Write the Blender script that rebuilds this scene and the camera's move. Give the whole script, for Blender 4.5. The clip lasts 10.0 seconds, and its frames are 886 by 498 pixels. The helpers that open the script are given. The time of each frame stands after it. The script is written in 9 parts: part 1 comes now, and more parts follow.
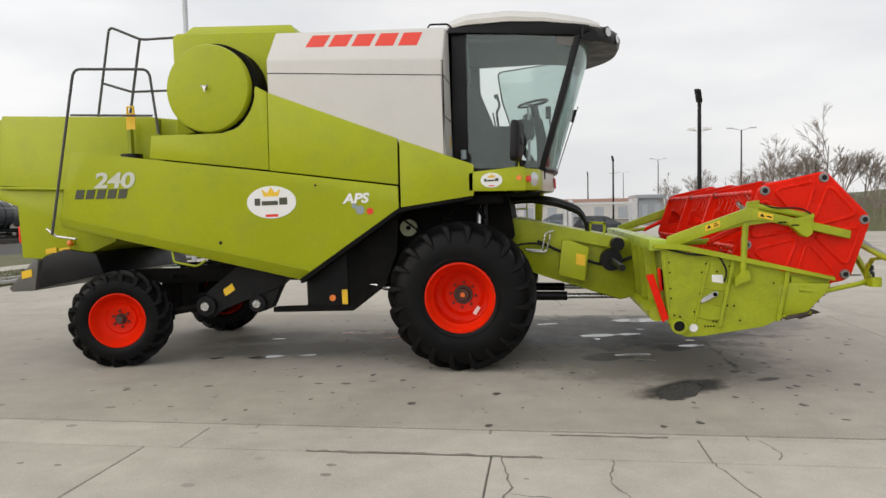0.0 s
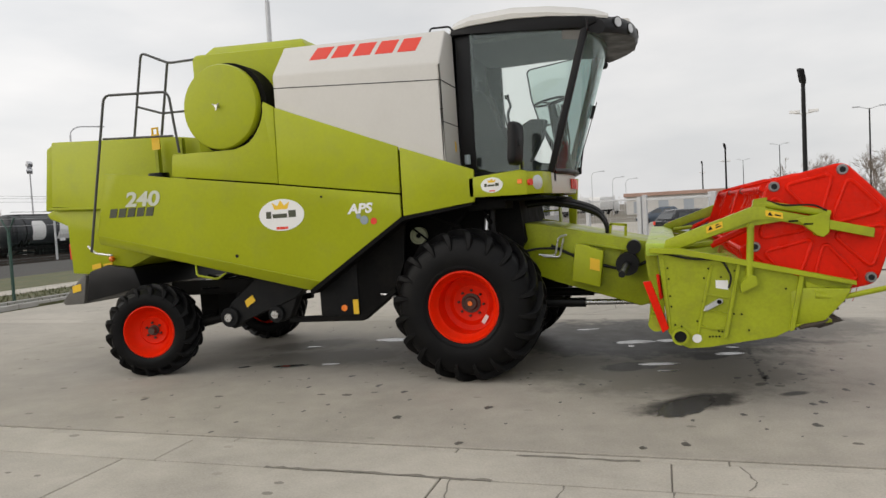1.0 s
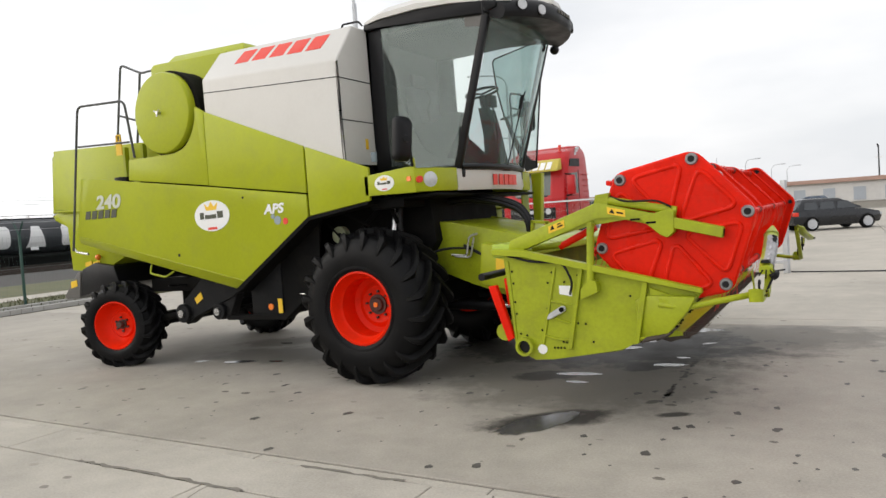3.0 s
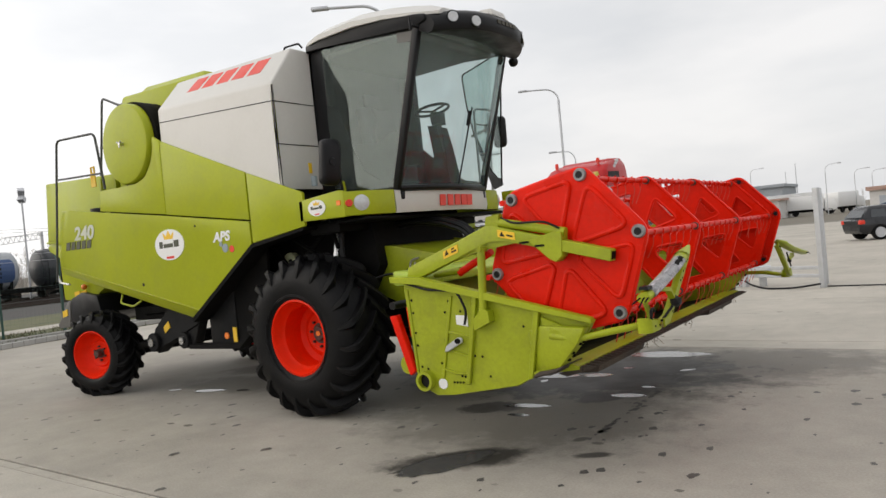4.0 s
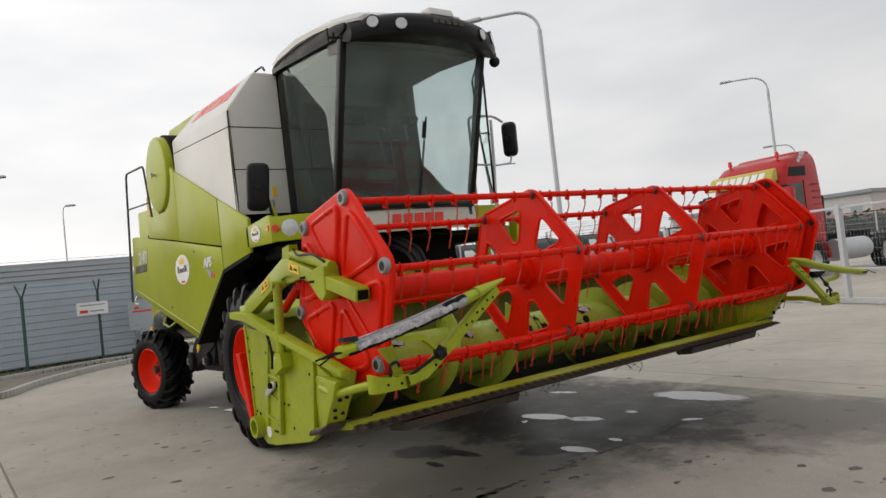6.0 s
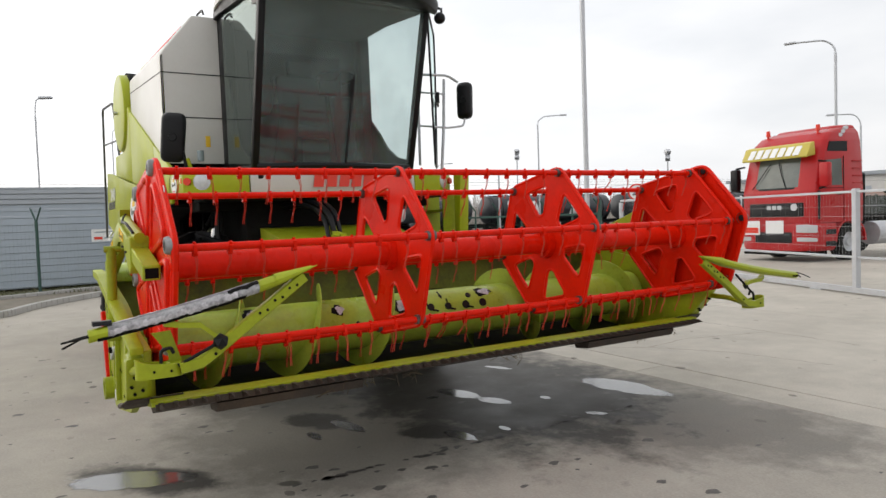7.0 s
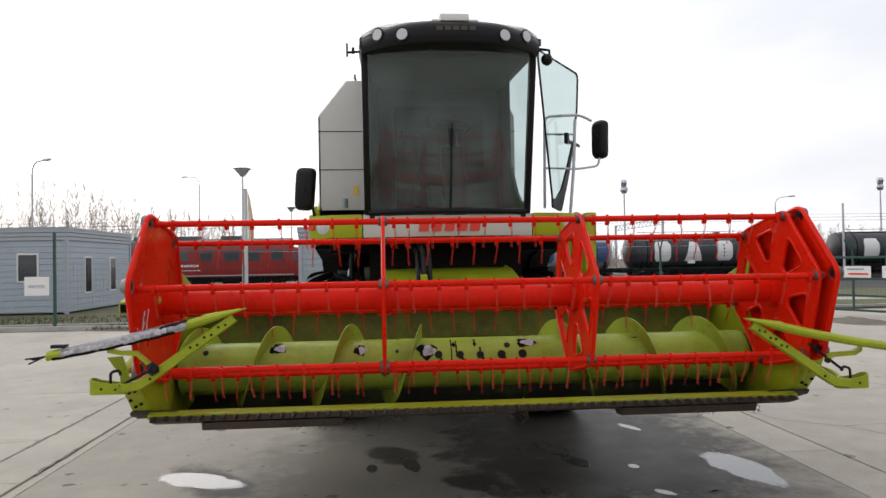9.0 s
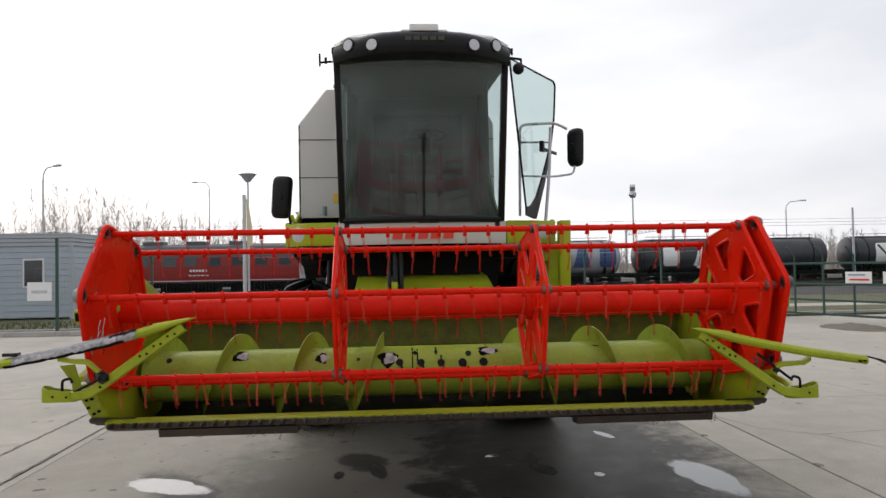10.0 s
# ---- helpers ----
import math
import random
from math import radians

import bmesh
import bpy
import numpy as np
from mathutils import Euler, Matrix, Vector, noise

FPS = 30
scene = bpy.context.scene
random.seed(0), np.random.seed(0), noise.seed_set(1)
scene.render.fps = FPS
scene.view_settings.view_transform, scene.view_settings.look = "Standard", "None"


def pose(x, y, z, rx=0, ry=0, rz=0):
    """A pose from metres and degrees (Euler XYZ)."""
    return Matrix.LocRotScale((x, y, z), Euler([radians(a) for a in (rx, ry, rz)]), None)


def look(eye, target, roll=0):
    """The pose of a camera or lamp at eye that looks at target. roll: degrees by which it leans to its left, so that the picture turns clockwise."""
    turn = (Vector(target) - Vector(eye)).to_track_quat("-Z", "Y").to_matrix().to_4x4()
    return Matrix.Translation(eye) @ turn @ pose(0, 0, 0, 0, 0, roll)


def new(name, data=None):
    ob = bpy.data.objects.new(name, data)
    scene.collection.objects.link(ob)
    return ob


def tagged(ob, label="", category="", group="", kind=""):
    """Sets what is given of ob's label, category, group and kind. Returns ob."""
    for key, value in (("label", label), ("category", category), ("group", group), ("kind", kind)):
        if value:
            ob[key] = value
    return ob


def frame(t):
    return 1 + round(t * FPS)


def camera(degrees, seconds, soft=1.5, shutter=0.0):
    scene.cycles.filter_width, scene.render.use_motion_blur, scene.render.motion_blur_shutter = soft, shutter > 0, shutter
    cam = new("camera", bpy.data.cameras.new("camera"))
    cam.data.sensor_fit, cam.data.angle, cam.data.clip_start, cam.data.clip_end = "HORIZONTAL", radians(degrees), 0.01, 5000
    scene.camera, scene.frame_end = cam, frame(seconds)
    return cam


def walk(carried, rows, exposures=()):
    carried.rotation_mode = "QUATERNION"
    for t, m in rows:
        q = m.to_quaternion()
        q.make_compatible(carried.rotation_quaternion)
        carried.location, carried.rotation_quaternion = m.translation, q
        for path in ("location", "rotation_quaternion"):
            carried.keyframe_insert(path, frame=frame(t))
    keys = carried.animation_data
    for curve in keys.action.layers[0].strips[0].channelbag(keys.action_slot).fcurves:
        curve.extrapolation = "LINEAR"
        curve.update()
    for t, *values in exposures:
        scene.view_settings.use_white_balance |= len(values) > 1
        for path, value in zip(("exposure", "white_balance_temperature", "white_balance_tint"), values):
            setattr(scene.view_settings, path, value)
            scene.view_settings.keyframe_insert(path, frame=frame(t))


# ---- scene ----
cam = camera(64.1, 10.0)
PATH = [
    (0, (0.95, -9.536, 1.846), (0.671, -7.559, 1.74), -1.1),
    (0.5, (1.509, -9.332, 1.89), (1.068, -7.381, 1.904), 0.5),
    (1, (2.145, -9.087, 1.911), (1.553, -7.18, 1.81), -3.1),
    (1.5, (2.76, -8.85, 1.752), (1.996, -7.002, 1.724), -1.4),
    (2, (3.4, -8.506, 1.843), (2.535, -6.703, 1.819), -2.6),
    (2.2, (3.652, -8.376, 1.814), (2.77, -6.582, 1.771), -2.2),
    (3.3, (4.962, -7.436, 1.796), (3.895, -5.747, 1.699), -4.0),
    (3.5, (5.169, -7.219, 1.788), (4.051, -5.562, 1.711), -3.8),
    (4, (5.634, -6.667, 1.76), (4.47, -5.041, 1.73), -5.3),
    (4.5, (6.116, -6.088, 1.749), (4.854, -4.539, 1.668), -4.6),
    (5, (6.486, -5.452, 1.738), (5.113, -3.998, 1.706), -4.0),
    (5.2, (6.677, -5.254, 1.713), (5.195, -3.911, 1.711), -4.0),
    (6.3, (7.358, -3.748, 1.64), (5.707, -2.620, 1.645), -5.8),
    (6.5, (7.492, -3.505, 1.794), (5.799, -2.445, 1.691), -2.7),
    (7, (7.69, -2.913, 1.784), (5.989, -1.865, 1.694), -2.0),
    (7.5, (8.0, -2.264, 1.825), (6.147, -1.515, 1.763), -2.2),
    (8, (8.141, -1.701, 1.786), (6.23, -1.108, 1.777), -1.1),
    (8.5, (8.328, -1.125, 1.725), (6.36, -0.773, 1.764), -1.6),
    (9, (8.43, -0.669, 1.81), (6.437, -0.507, 1.845), -1.0),
    (9.5, (8.463, -0.383, 1.817), (6.471, -0.216, 1.87), -1.5),
    (10, (8.506, -0.274, 1.837), (6.511, -0.145, 1.885), -1.0),
]
EXPOSURE = ((0.0, 0.14, 6650, 10), (0.5, -0.06, 6650, 10), (1.0, 0.0, 6700, 10), (1.5, 0.1, 6650, 10), (2.2, 0.22, 6600, 10), (3.5, 0.32, 6550, 10), (4.0, 0.1, 6650, 10),
            (4.5, 0.1, 6650, 10), (5.2, 0.08, 6650, 10), (6.3, -0.18, 6650, 10), (6.5, 0.0, 6650, 10), (7.0, 0.22, 6550, 10), (7.5, 0.2, 6500, 11), (8.0, 0.08, 6500, 12), (8.5, -0.2, 6450, 12),
            (9.0, 0.1, 6450, 12), (9.5, -0.08, 6450, 12), (10.0, -0.05, 6450, 12))
walk(cam, [(t, look(eye, target, roll)) for t, eye, target, roll in PATH], EXPOSURE)

# ---- world and light ----
SUN_DIR = Vector((-0.72, -0.56, 0.42)).normalized()
world = bpy.data.worlds.new("overcast_sky")
scene.world = world
world.use_nodes = True
wn, wl = world.node_tree.nodes, world.node_tree.links
wn.clear()
w_out = wn.new("ShaderNodeOutputWorld")
w_bg = wn.new("ShaderNodeBackground")
w_sky = wn.new("ShaderNodeTexSky")
w_sky.sky_type = 'NISHITA'
w_sky.sun_disc = False
w_sky.sun_elevation = math.asin(SUN_DIR.z)
w_sky.sun_rotation = math.atan2(SUN_DIR.x, SUN_DIR.y)
w_sky.dust_density = 4.0
w_tc = wn.new("ShaderNodeTexCoord")
w_map = wn.new("ShaderNodeMapping")
w_map.inputs["Scale"].default_value = (1.0, 1.0, 3.2)
w_noise = wn.new("ShaderNodeTexNoise")
w_noise.inputs["Scale"].default_value = 2.1
w_noise.inputs["Detail"].default_value = 7.0
w_noise.inputs["Roughness"].default_value = 0.5
w_ramp = wn.new("ShaderNodeValToRGB")
w_ramp.color_ramp.elements[0].position = 0.36
w_ramp.color_ramp.elements[0].color = (0.76, 0.78, 0.81, 1)
w_ramp.color_ramp.elements[1].position = 0.62
w_ramp.color_ramp.elements[1].color = (0.95, 0.95, 0.96, 1)
w_dot = wn.new("ShaderNodeVectorMath")
w_dot.operation = 'DOT_PRODUCT'
w_dot.inputs[1].default_value = SUN_DIR
w_mr = wn.new("ShaderNodeMapRange")
w_mr.inputs["From Min"].default_value = -0.2
w_mr.inputs["From Max"].default_value = 1.0
w_mr.inputs["To Min"].default_value = 1.03
w_mr.inputs["To Max"].default_value = 1.5
w_mul = wn.new("ShaderNodeMix")
w_mul.data_type = 'RGBA'
w_mul.blend_type = 'MULTIPLY'
w_mul.inputs["Factor"].default_value = 1.0
w_scale = wn.new("ShaderNodeMix")
w_scale.data_type = 'RGBA'
w_scale.blend_type = 'MULTIPLY'
w_scale.inputs["Factor"].default_value = 1.0
w_scale.inputs["B"].default_value = (0.1, 0.1, 0.1, 1)
w_mix = wn.new("ShaderNodeMix")
w_mix.data_type = 'RGBA'
w_mix.inputs["Factor"].default_value = 0.88
wl.new(w_tc.outputs["Generated"], w_map.inputs["Vector"])
wl.new(w_map.outputs["Vector"], w_noise.inputs["Vector"])
wl.new(w_noise.outputs["Fac"], w_ramp.inputs["Fac"])
wl.new(w_tc.outputs["Generated"], w_dot.inputs[0])
wl.new(w_dot.outputs["Value"], w_mr.inputs["Value"])
wl.new(w_ramp.outputs["Color"], w_mul.inputs["A"])
wl.new(w_mr.outputs["Result"], w_mul.inputs["B"])
wl.new(w_sky.outputs["Color"], w_scale.inputs["A"])
wl.new(w_scale.outputs["Result"], w_mix.inputs["A"])
wl.new(w_mul.outputs["Result"], w_mix.inputs["B"])
wl.new(w_mix.outputs["Result"], w_bg.inputs["Color"])
w_bg.inputs["Strength"].default_value = 0.95
wl.new(w_bg.outputs["Background"], w_out.inputs["Surface"])

sun_data = bpy.data.lights.new("sun", 'SUN')
sun_data.energy = 0.6
sun_data.angle = radians(64)
sun_data.color = (1.0, 0.95, 0.87)
sun = new("sun", sun_data)
sun.matrix_world = look((0, 0, 30), Vector((0, 0, 30)) - SUN_DIR)


# ---- materials ----
def rgb(c):
    return (c[0], c[1], c[2], 1.0)


def mat(name, base, rough=0.5, metal=0.0, var=0.12, scale=6.0, bump=0.0, fine=60.0, dirt=None, dirt_amt=0.0, coat=0.0,
        rough_var=0.1, dirt_scale=2.5, spec=0.5):
    """Base colour with variation at two scales, dust or dirt with its own shape, rough variation and fine relief."""
    m = bpy.data.materials.new(name)
    m.use_nodes = True
    n, l = m.node_tree.nodes, m.node_tree.links
    b = n["Principled BSDF"]
    tc = n.new("ShaderNodeTexCoord")
    n1 = n.new("ShaderNodeTexNoise")
    n1.inputs["Scale"].default_value = scale
    n1.inputs["Detail"].default_value = 5.0
    n2 = n.new("ShaderNodeTexNoise")
    n2.inputs["Scale"].default_value = fine
    n2.inputs["Detail"].default_value = 3.0
    for q in (n1, n2):
        l.new(tc.outputs["Object"], q.inputs["Vector"])
    avg = n.new("ShaderNodeMath")
    avg.operation = 'MULTIPLY_ADD'
    avg.inputs[1].default_value = 0.4
    l.new(n2.outputs["Fac"], avg.inputs[0])
    half = n.new("ShaderNodeMath")
    half.operation = 'MULTIPLY'
    half.inputs[1].default_value = 0.6
    l.new(n1.outputs["Fac"], half.inputs[0])
    l.new(half.outputs[0], avg.inputs[2])
    mr = n.new("ShaderNodeMapRange")
    mr.inputs["From Min"].default_value = 0.3
    mr.inputs["From Max"].default_value = 0.7
    mr.inputs["To Min"].default_value = 1.0 - var
    mr.inputs["To Max"].default_value = 1.0 + var
    l.new(avg.outputs[0], mr.inputs["Value"])
    mul = n.new("ShaderNodeMix")
    mul.data_type, mul.blend_type = 'RGBA', 'MULTIPLY'
    mul.inputs["Factor"].default_value = 1.0
    mul.inputs["A"].default_value = rgb(base)
    l.new(mr.outputs["Result"], mul.inputs["B"])
    col = mul.outputs["Result"]
    if dirt is not None:
        n3 = n.new("ShaderNodeTexNoise")
        n3.inputs["Scale"].default_value = dirt_scale
        n3.inputs["Detail"].default_value = 9.0
        n3.inputs["Roughness"].default_value = 0.68
        l.new(tc.outputs["Object"], n3.inputs["Vector"])
        r = n.new("ShaderNodeMapRange")
        r.inputs["From Min"].default_value = 0.48
        r.inputs["From Max"].default_value = 0.72
        r.inputs["To Max"].default_value = dirt_amt
        l.new(n3.outputs["Fac"], r.inputs["Value"])
        dm = n.new("ShaderNodeMix")
        dm.data_type = 'RGBA'
        dm.inputs["B"].default_value = rgb(dirt)
        l.new(r.outputs["Result"], dm.inputs["Factor"])
        l.new(col, dm.inputs["A"])
        col = dm.outputs["Result"]
    l.new(col, b.inputs["Base Color"])
    rr = n.new("ShaderNodeMapRange")
    rr.inputs["From Min"].default_value = 0.3
    rr.inputs["From Max"].default_value = 0.7
    rr.inputs["To Min"].default_value = max(0.02, rough - rough_var)
    rr.inputs["To Max"].default_value = min(1.0, rough + rough_var)
    l.new(n1.outputs["Fac"], rr.inputs["Value"])
    l.new(rr.outputs["Result"], b.inputs["Roughness"])
    b.inputs["Metallic"].default_value = metal
    b.inputs["Coat Weight"].default_value = coat
    b.inputs["Coat Roughness"].default_value = 0.15
    b.inputs["Specular IOR Level"].default_value = spec
    if bump > 0:
        bp = n.new("ShaderNodeBump")
        bp.inputs["Strength"].default_value = min(1.0, bump)
        bp.inputs["Distance"].default_value = 0.01
        l.new(n2.outputs["Fac"], bp.inputs["Height"])
        l.new(bp.outputs["Normal"], b.inputs["Normal"])
    return m


def glass_mat(name, tint, rough=0.02, gloss=0.07, dust_sheen=0.0):
    """A thin pane: mostly clear and tinted, with true Fresnel gloss."""
    m = bpy.data.materials.new(name)
    m.use_nodes = True
    n, l = m.node_tree.nodes, m.node_tree.links
    n.clear()
    out = n.new("ShaderNodeOutputMaterial")
    tr = n.new("ShaderNodeBsdfTransparent")
    tr.inputs["Color"].default_value = rgb(tint)
    gl = n.new("ShaderNodeBsdfGlossy")
    gl.inputs["Roughness"].default_value = rough
    gl.inputs["Color"].default_value = (0.84, 0.96, 0.92, 1)
    lw = n.new("ShaderNodeLayerWeight")
    lw.inputs["Blend"].default_value = 0.5
    pw = n.new("ShaderNodeMath")
    pw.operation = 'POWER'
    pw.inputs[1].default_value = 5.0
    fr = n.new("ShaderNodeMapRange")
    fr.inputs["To Min"].default_value = gloss
    l.new(lw.outputs["Facing"], pw.inputs[0])
    l.new(pw.outputs[0], fr.inputs["Value"])
    mx = n.new("ShaderNodeMixShader")
    l.new(fr.outputs["Result"], mx.inputs["Fac"])
    l.new(tr.outputs["BSDF"], mx.inputs[1])
    l.new(gl.outputs["BSDF"], mx.inputs[2])
    last = mx.outputs["Shader"]
    # Bluish diffuse film: dust, with reflected sky light put into its colour
    if dust_sheen > 0:
        tc = n.new("ShaderNodeTexCoord")
        nz = n.new("ShaderNodeTexNoise")
        nz.inputs["Scale"].default_value = 2.2
        nz.inputs["Detail"].default_value = 7.0
        mp = n.new("ShaderNodeMapRange")
        mp.inputs["From Min"].default_value = 0.35
        mp.inputs["From Max"].default_value = 0.7
        mp.inputs["To Min"].default_value = dust_sheen * 0.5
        mp.inputs["To Max"].default_value = dust_sheen * 1.5
        df = n.new("ShaderNodeBsdfDiffuse")
        df.inputs["Color"].default_value = (0.36, 0.47, 0.49, 1)
        m2 = n.new("ShaderNodeMixShader")
        l.new(tc.outputs["Object"], nz.inputs["Vector"])
        l.new(nz.outputs["Fac"], mp.inputs["Value"])
        l.new(mp.outputs["Result"], m2.inputs["Fac"])
        l.new(last, m2.inputs[1])
        l.new(df.outputs["BSDF"], m2.inputs[2])
        last = m2.outputs["Shader"]
    l.new(last, out.inputs["Surface"])
    return m


M_GREEN = mat("green_paint", (0.36, 0.405, 0.010), 0.4, var=0.07, scale=1.2, fine=25, dirt=(0.26, 0.28, 0.05), dirt_amt=0.35, coat=0.06, spec=0.24)
M_GREENH = mat("green_paint_worn", (0.315, 0.362, 0.014), 0.38, var=0.15, scale=3, fine=40, dirt=(0.15, 0.16, 0.03), dirt_amt=0.4, bump=0.05, spec=0.28, dirt_scale=3.5)
M_AUGER = mat("green_auger_paint", (0.345, 0.45, 0.050), 0.33, var=0.17, scale=3, fine=40, dirt=(0.15, 0.16, 0.04), dirt_amt=0.5, bump=0.05, spec=0.34, dirt_scale=3.5)
M_WHITE = mat("light_grey_paint", (0.58, 0.565, 0.53), 0.42, var=0.03, scale=1.3, fine=30, dirt=(0.48, 0.46, 0.42), dirt_amt=0.2, coat=0.15)
M_RED = mat("red_paint", (0.71, 0.013, 0.002), 0.32, var=0.13, scale=3, fine=30, dirt=(0.42, 0.011, 0.003), dirt_amt=0.5, spec=0.14)
M_TINE = mat("faded_red_tine_wire", (0.50, 0.05, 0.028), 0.4, var=0.3, scale=12, fine=60, spec=0.35)
M_RIM = mat("red_rim_paint", (0.78, 0.020, 0.002), 0.40, var=0.08, scale=4, fine=30, dirt=(0.40, 0.03, 0.01), dirt_amt=0.35, spec=0.12)
M_TYRE = mat("tyre_rubber", (0.0045, 0.0045, 0.005), 0.42, var=0.35, scale=5, fine=70, dirt=(0.016, 0.015, 0.013), dirt_amt=0.35, bump=0.25, dirt_scale=4, spec=0.13)
M_BLACK = mat("black_plastic", (0.005, 0.005, 0.006), 0.42, var=0.2, scale=5, fine=90, dirt=(0.02, 0.02, 0.02), dirt_amt=0.2, spec=0.25)
M_DARK = mat("dark_machinery", (0.0045, 0.0045, 0.0045), 0.7, var=0.35, scale=5, fine=40, dirt=(0.022, 0.019, 0.015), dirt_amt=0.4, bump=0.2, spec=0.1)
M_GREY = mat("dark_grey_paint", (0.010, 0.0105, 0.0115), 0.55, var=0.25, scale=4, fine=40, dirt=(0.035, 0.031, 0.025), dirt_amt=0.4, spec=0.13)
M_RAILS = mat("grey_handrail_paint", (0.06, 0.061, 0.06), 0.45, var=0.15, scale=6, fine=40, spec=0.4)
M_FLAP = mat("scuffed_grey_plastic", (0.13, 0.125, 0.115), 0.6, var=0.2, scale=5, fine=40, dirt=(0.05, 0.045, 0.04), dirt_amt=0.5)
M_STEEL = mat("bright_steel", (0.55, 0.55, 0.55), 0.3, metal=1.0, var=0.15, scale=10, fine=80)
M_GALV = mat("galvanised_steel", (0.52, 0.53, 0.55), 0.48, metal=0.55, var=0.12, scale=9, fine=60)
M_RUST = mat("rusty_knife_steel", (0.042, 0.031, 0.024), 0.65, metal=0.1, var=0.5, scale=14, fine=80, dirt=(0.12, 0.075, 0.04), dirt_amt=0.45, bump=0.3)
M_YELLOW = mat("yellow_sticker", (0.80, 0.50, 0.02), 0.45, var=0.06)
M_ORANGE = mat("orange_reflector", (0.85, 0.20, 0.01), 0.2, var=0.05, coat=0.6)
M_STICK = mat("white_vinyl", (0.78, 0.78, 0.77), 0.4, var=0.03)
M_LETRED = mat("red_vinyl", (0.70, 0.035, 0.012), 0.4, var=0.04)
M_LETDARK = mat("dark_vinyl", (0.05, 0.055, 0.03), 0.45, var=0.05)
M_LETGREY = mat("grey_vinyl", (0.25, 0.30, 0.33), 0.45, var=0.05)
M_LETPALE = mat("pale_grey_vinyl", (0.55, 0.57, 0.48), 0.45, var=0.06)
M_NAME = mat("dull_gold_vinyl", (0.05, 0.043, 0.025), 0.5, var=0.1)
M_BLUE = mat("blue_lettering", (0.045, 0.085, 0.20), 0.5, var=0.1)
M_BEAR = mat("bearing_steel", (0.13, 0.125, 0.12), 0.42, metal=0.5, var=0.4, scale=20, fine=80, dirt=(0.04, 0.03, 0.025), dirt_amt=0.8, dirt_scale=9)
M_BUSH = mat("bearing_bush_steel", (0.27, 0.27, 0.27), 0.45, metal=0.5, var=0.3, scale=15, fine=60, dirt=(0.06, 0.05, 0.045), dirt_amt=0.7, dirt_scale=8)
M_SCRAPE = mat("scraped_white_metal", (0.50, 0.48, 0.50), 0.5, metal=0.1, var=0.4, scale=25, fine=90, dirt=(0.03, 0.03, 0.03), dirt_amt=0.9, dirt_scale=12)
M_WORN = mat("scraped_grey_skid", (0.34, 0.335, 0.34), 0.5, metal=0.15, var=0.4, scale=20, fine=90, dirt=(0.02, 0.02, 0.018), dirt_amt=1.0, dirt_scale=8)
M_GLASS = glass_mat("tinted_cab_glass", (0.58, 0.68, 0.66), dust_sheen=0.02)
M_GLASS_DUSTY = glass_mat("dusty_side_glass", (0.74, 0.80, 0.77), gloss=0.085, dust_sheen=0.012)
# Strong film here paints the windscreen's teal sheen along with its dust
M_SCREEN = glass_mat("tinted_windscreen", (0.52, 0.62, 0.61), gloss=0.06, dust_sheen=0.16)
M_PALE = mat("pale_green_paint", (0.50, 0.53, 0.34), 0.45, var=0.1, scale=8, dirt=(0.2, 0.2, 0.15), dirt_amt=0.4)
# Dirty green, darkened further to paint the shade on the header's back wall
M_TROUGH = mat("dirty_shaded_trough_paint", (0.16, 0.19, 0.02), 0.5, var=0.3, scale=3, fine=40, dirt=(0.035, 0.033, 0.02), dirt_amt=0.8, dirt_scale=1.6, bump=0.1, spec=0.3)
M_LENS = mat("lamp_lens", (0.52, 0.535, 0.55), 0.12, var=0.1, scale=30, coat=1.0)
# Worn steel taken near black: shade under the auger is in the colour
M_FLOOR = mat("shaded_worn_steel", (0.008, 0.0075, 0.006), 0.7, spec=0.08, metal=0.0, var=0.4, scale=6, fine=50, dirt=(0.09, 0.10, 0.02), dirt_amt=0.35, dirt_scale=3)
M_SEAT = mat("seat_fabric", (0.03, 0.031, 0.034), 0.85, var=0.2, scale=20, bump=0.2)
M_TRIM = mat("cab_lining", (0.055, 0.057, 0.058), 0.75, var=0.15, scale=8)


# ---- mesh helpers ----
def B():
    return bmesh.new()


def box(bm, x0, x1, y0, y1, z0, z1):
    v = [bm.verts.new((x, y, z)) for x in (x0, x1) for y in (y0, y1) for z in (z0, z1)]
    for f in ((0, 1, 3, 2), (4, 6, 7, 5), (0, 4, 5, 1), (2, 3, 7, 6), (0, 2, 6, 4), (1, 5, 7, 3)):
        bm.faces.new([v[i] for i in f])
    return bm


def prism(bm, pts, y0, y1):
    """A flat outline in x and z, from y0 to y1."""
    a = [bm.verts.new((x, y0, z)) for x, z in pts]
    b = [bm.verts.new((x, y1, z)) for x, z in pts]
    bm.faces.new(a)
    bm.faces.new(list(reversed(b)))
    for i in range(len(pts)):
        j = (i + 1) % len(pts)
        bm.faces.new((a[j], a[i], b[i], b[j]))
    return bm


def basis(d):
    d = Vector(d).normalized()
    u = d.cross(Vector((0, 0, 1)))
    if u.length < 1e-3:
        u = d.cross(Vector((1, 0, 0)))
    u.normalize()
    return u, d.cross(u).normalized()


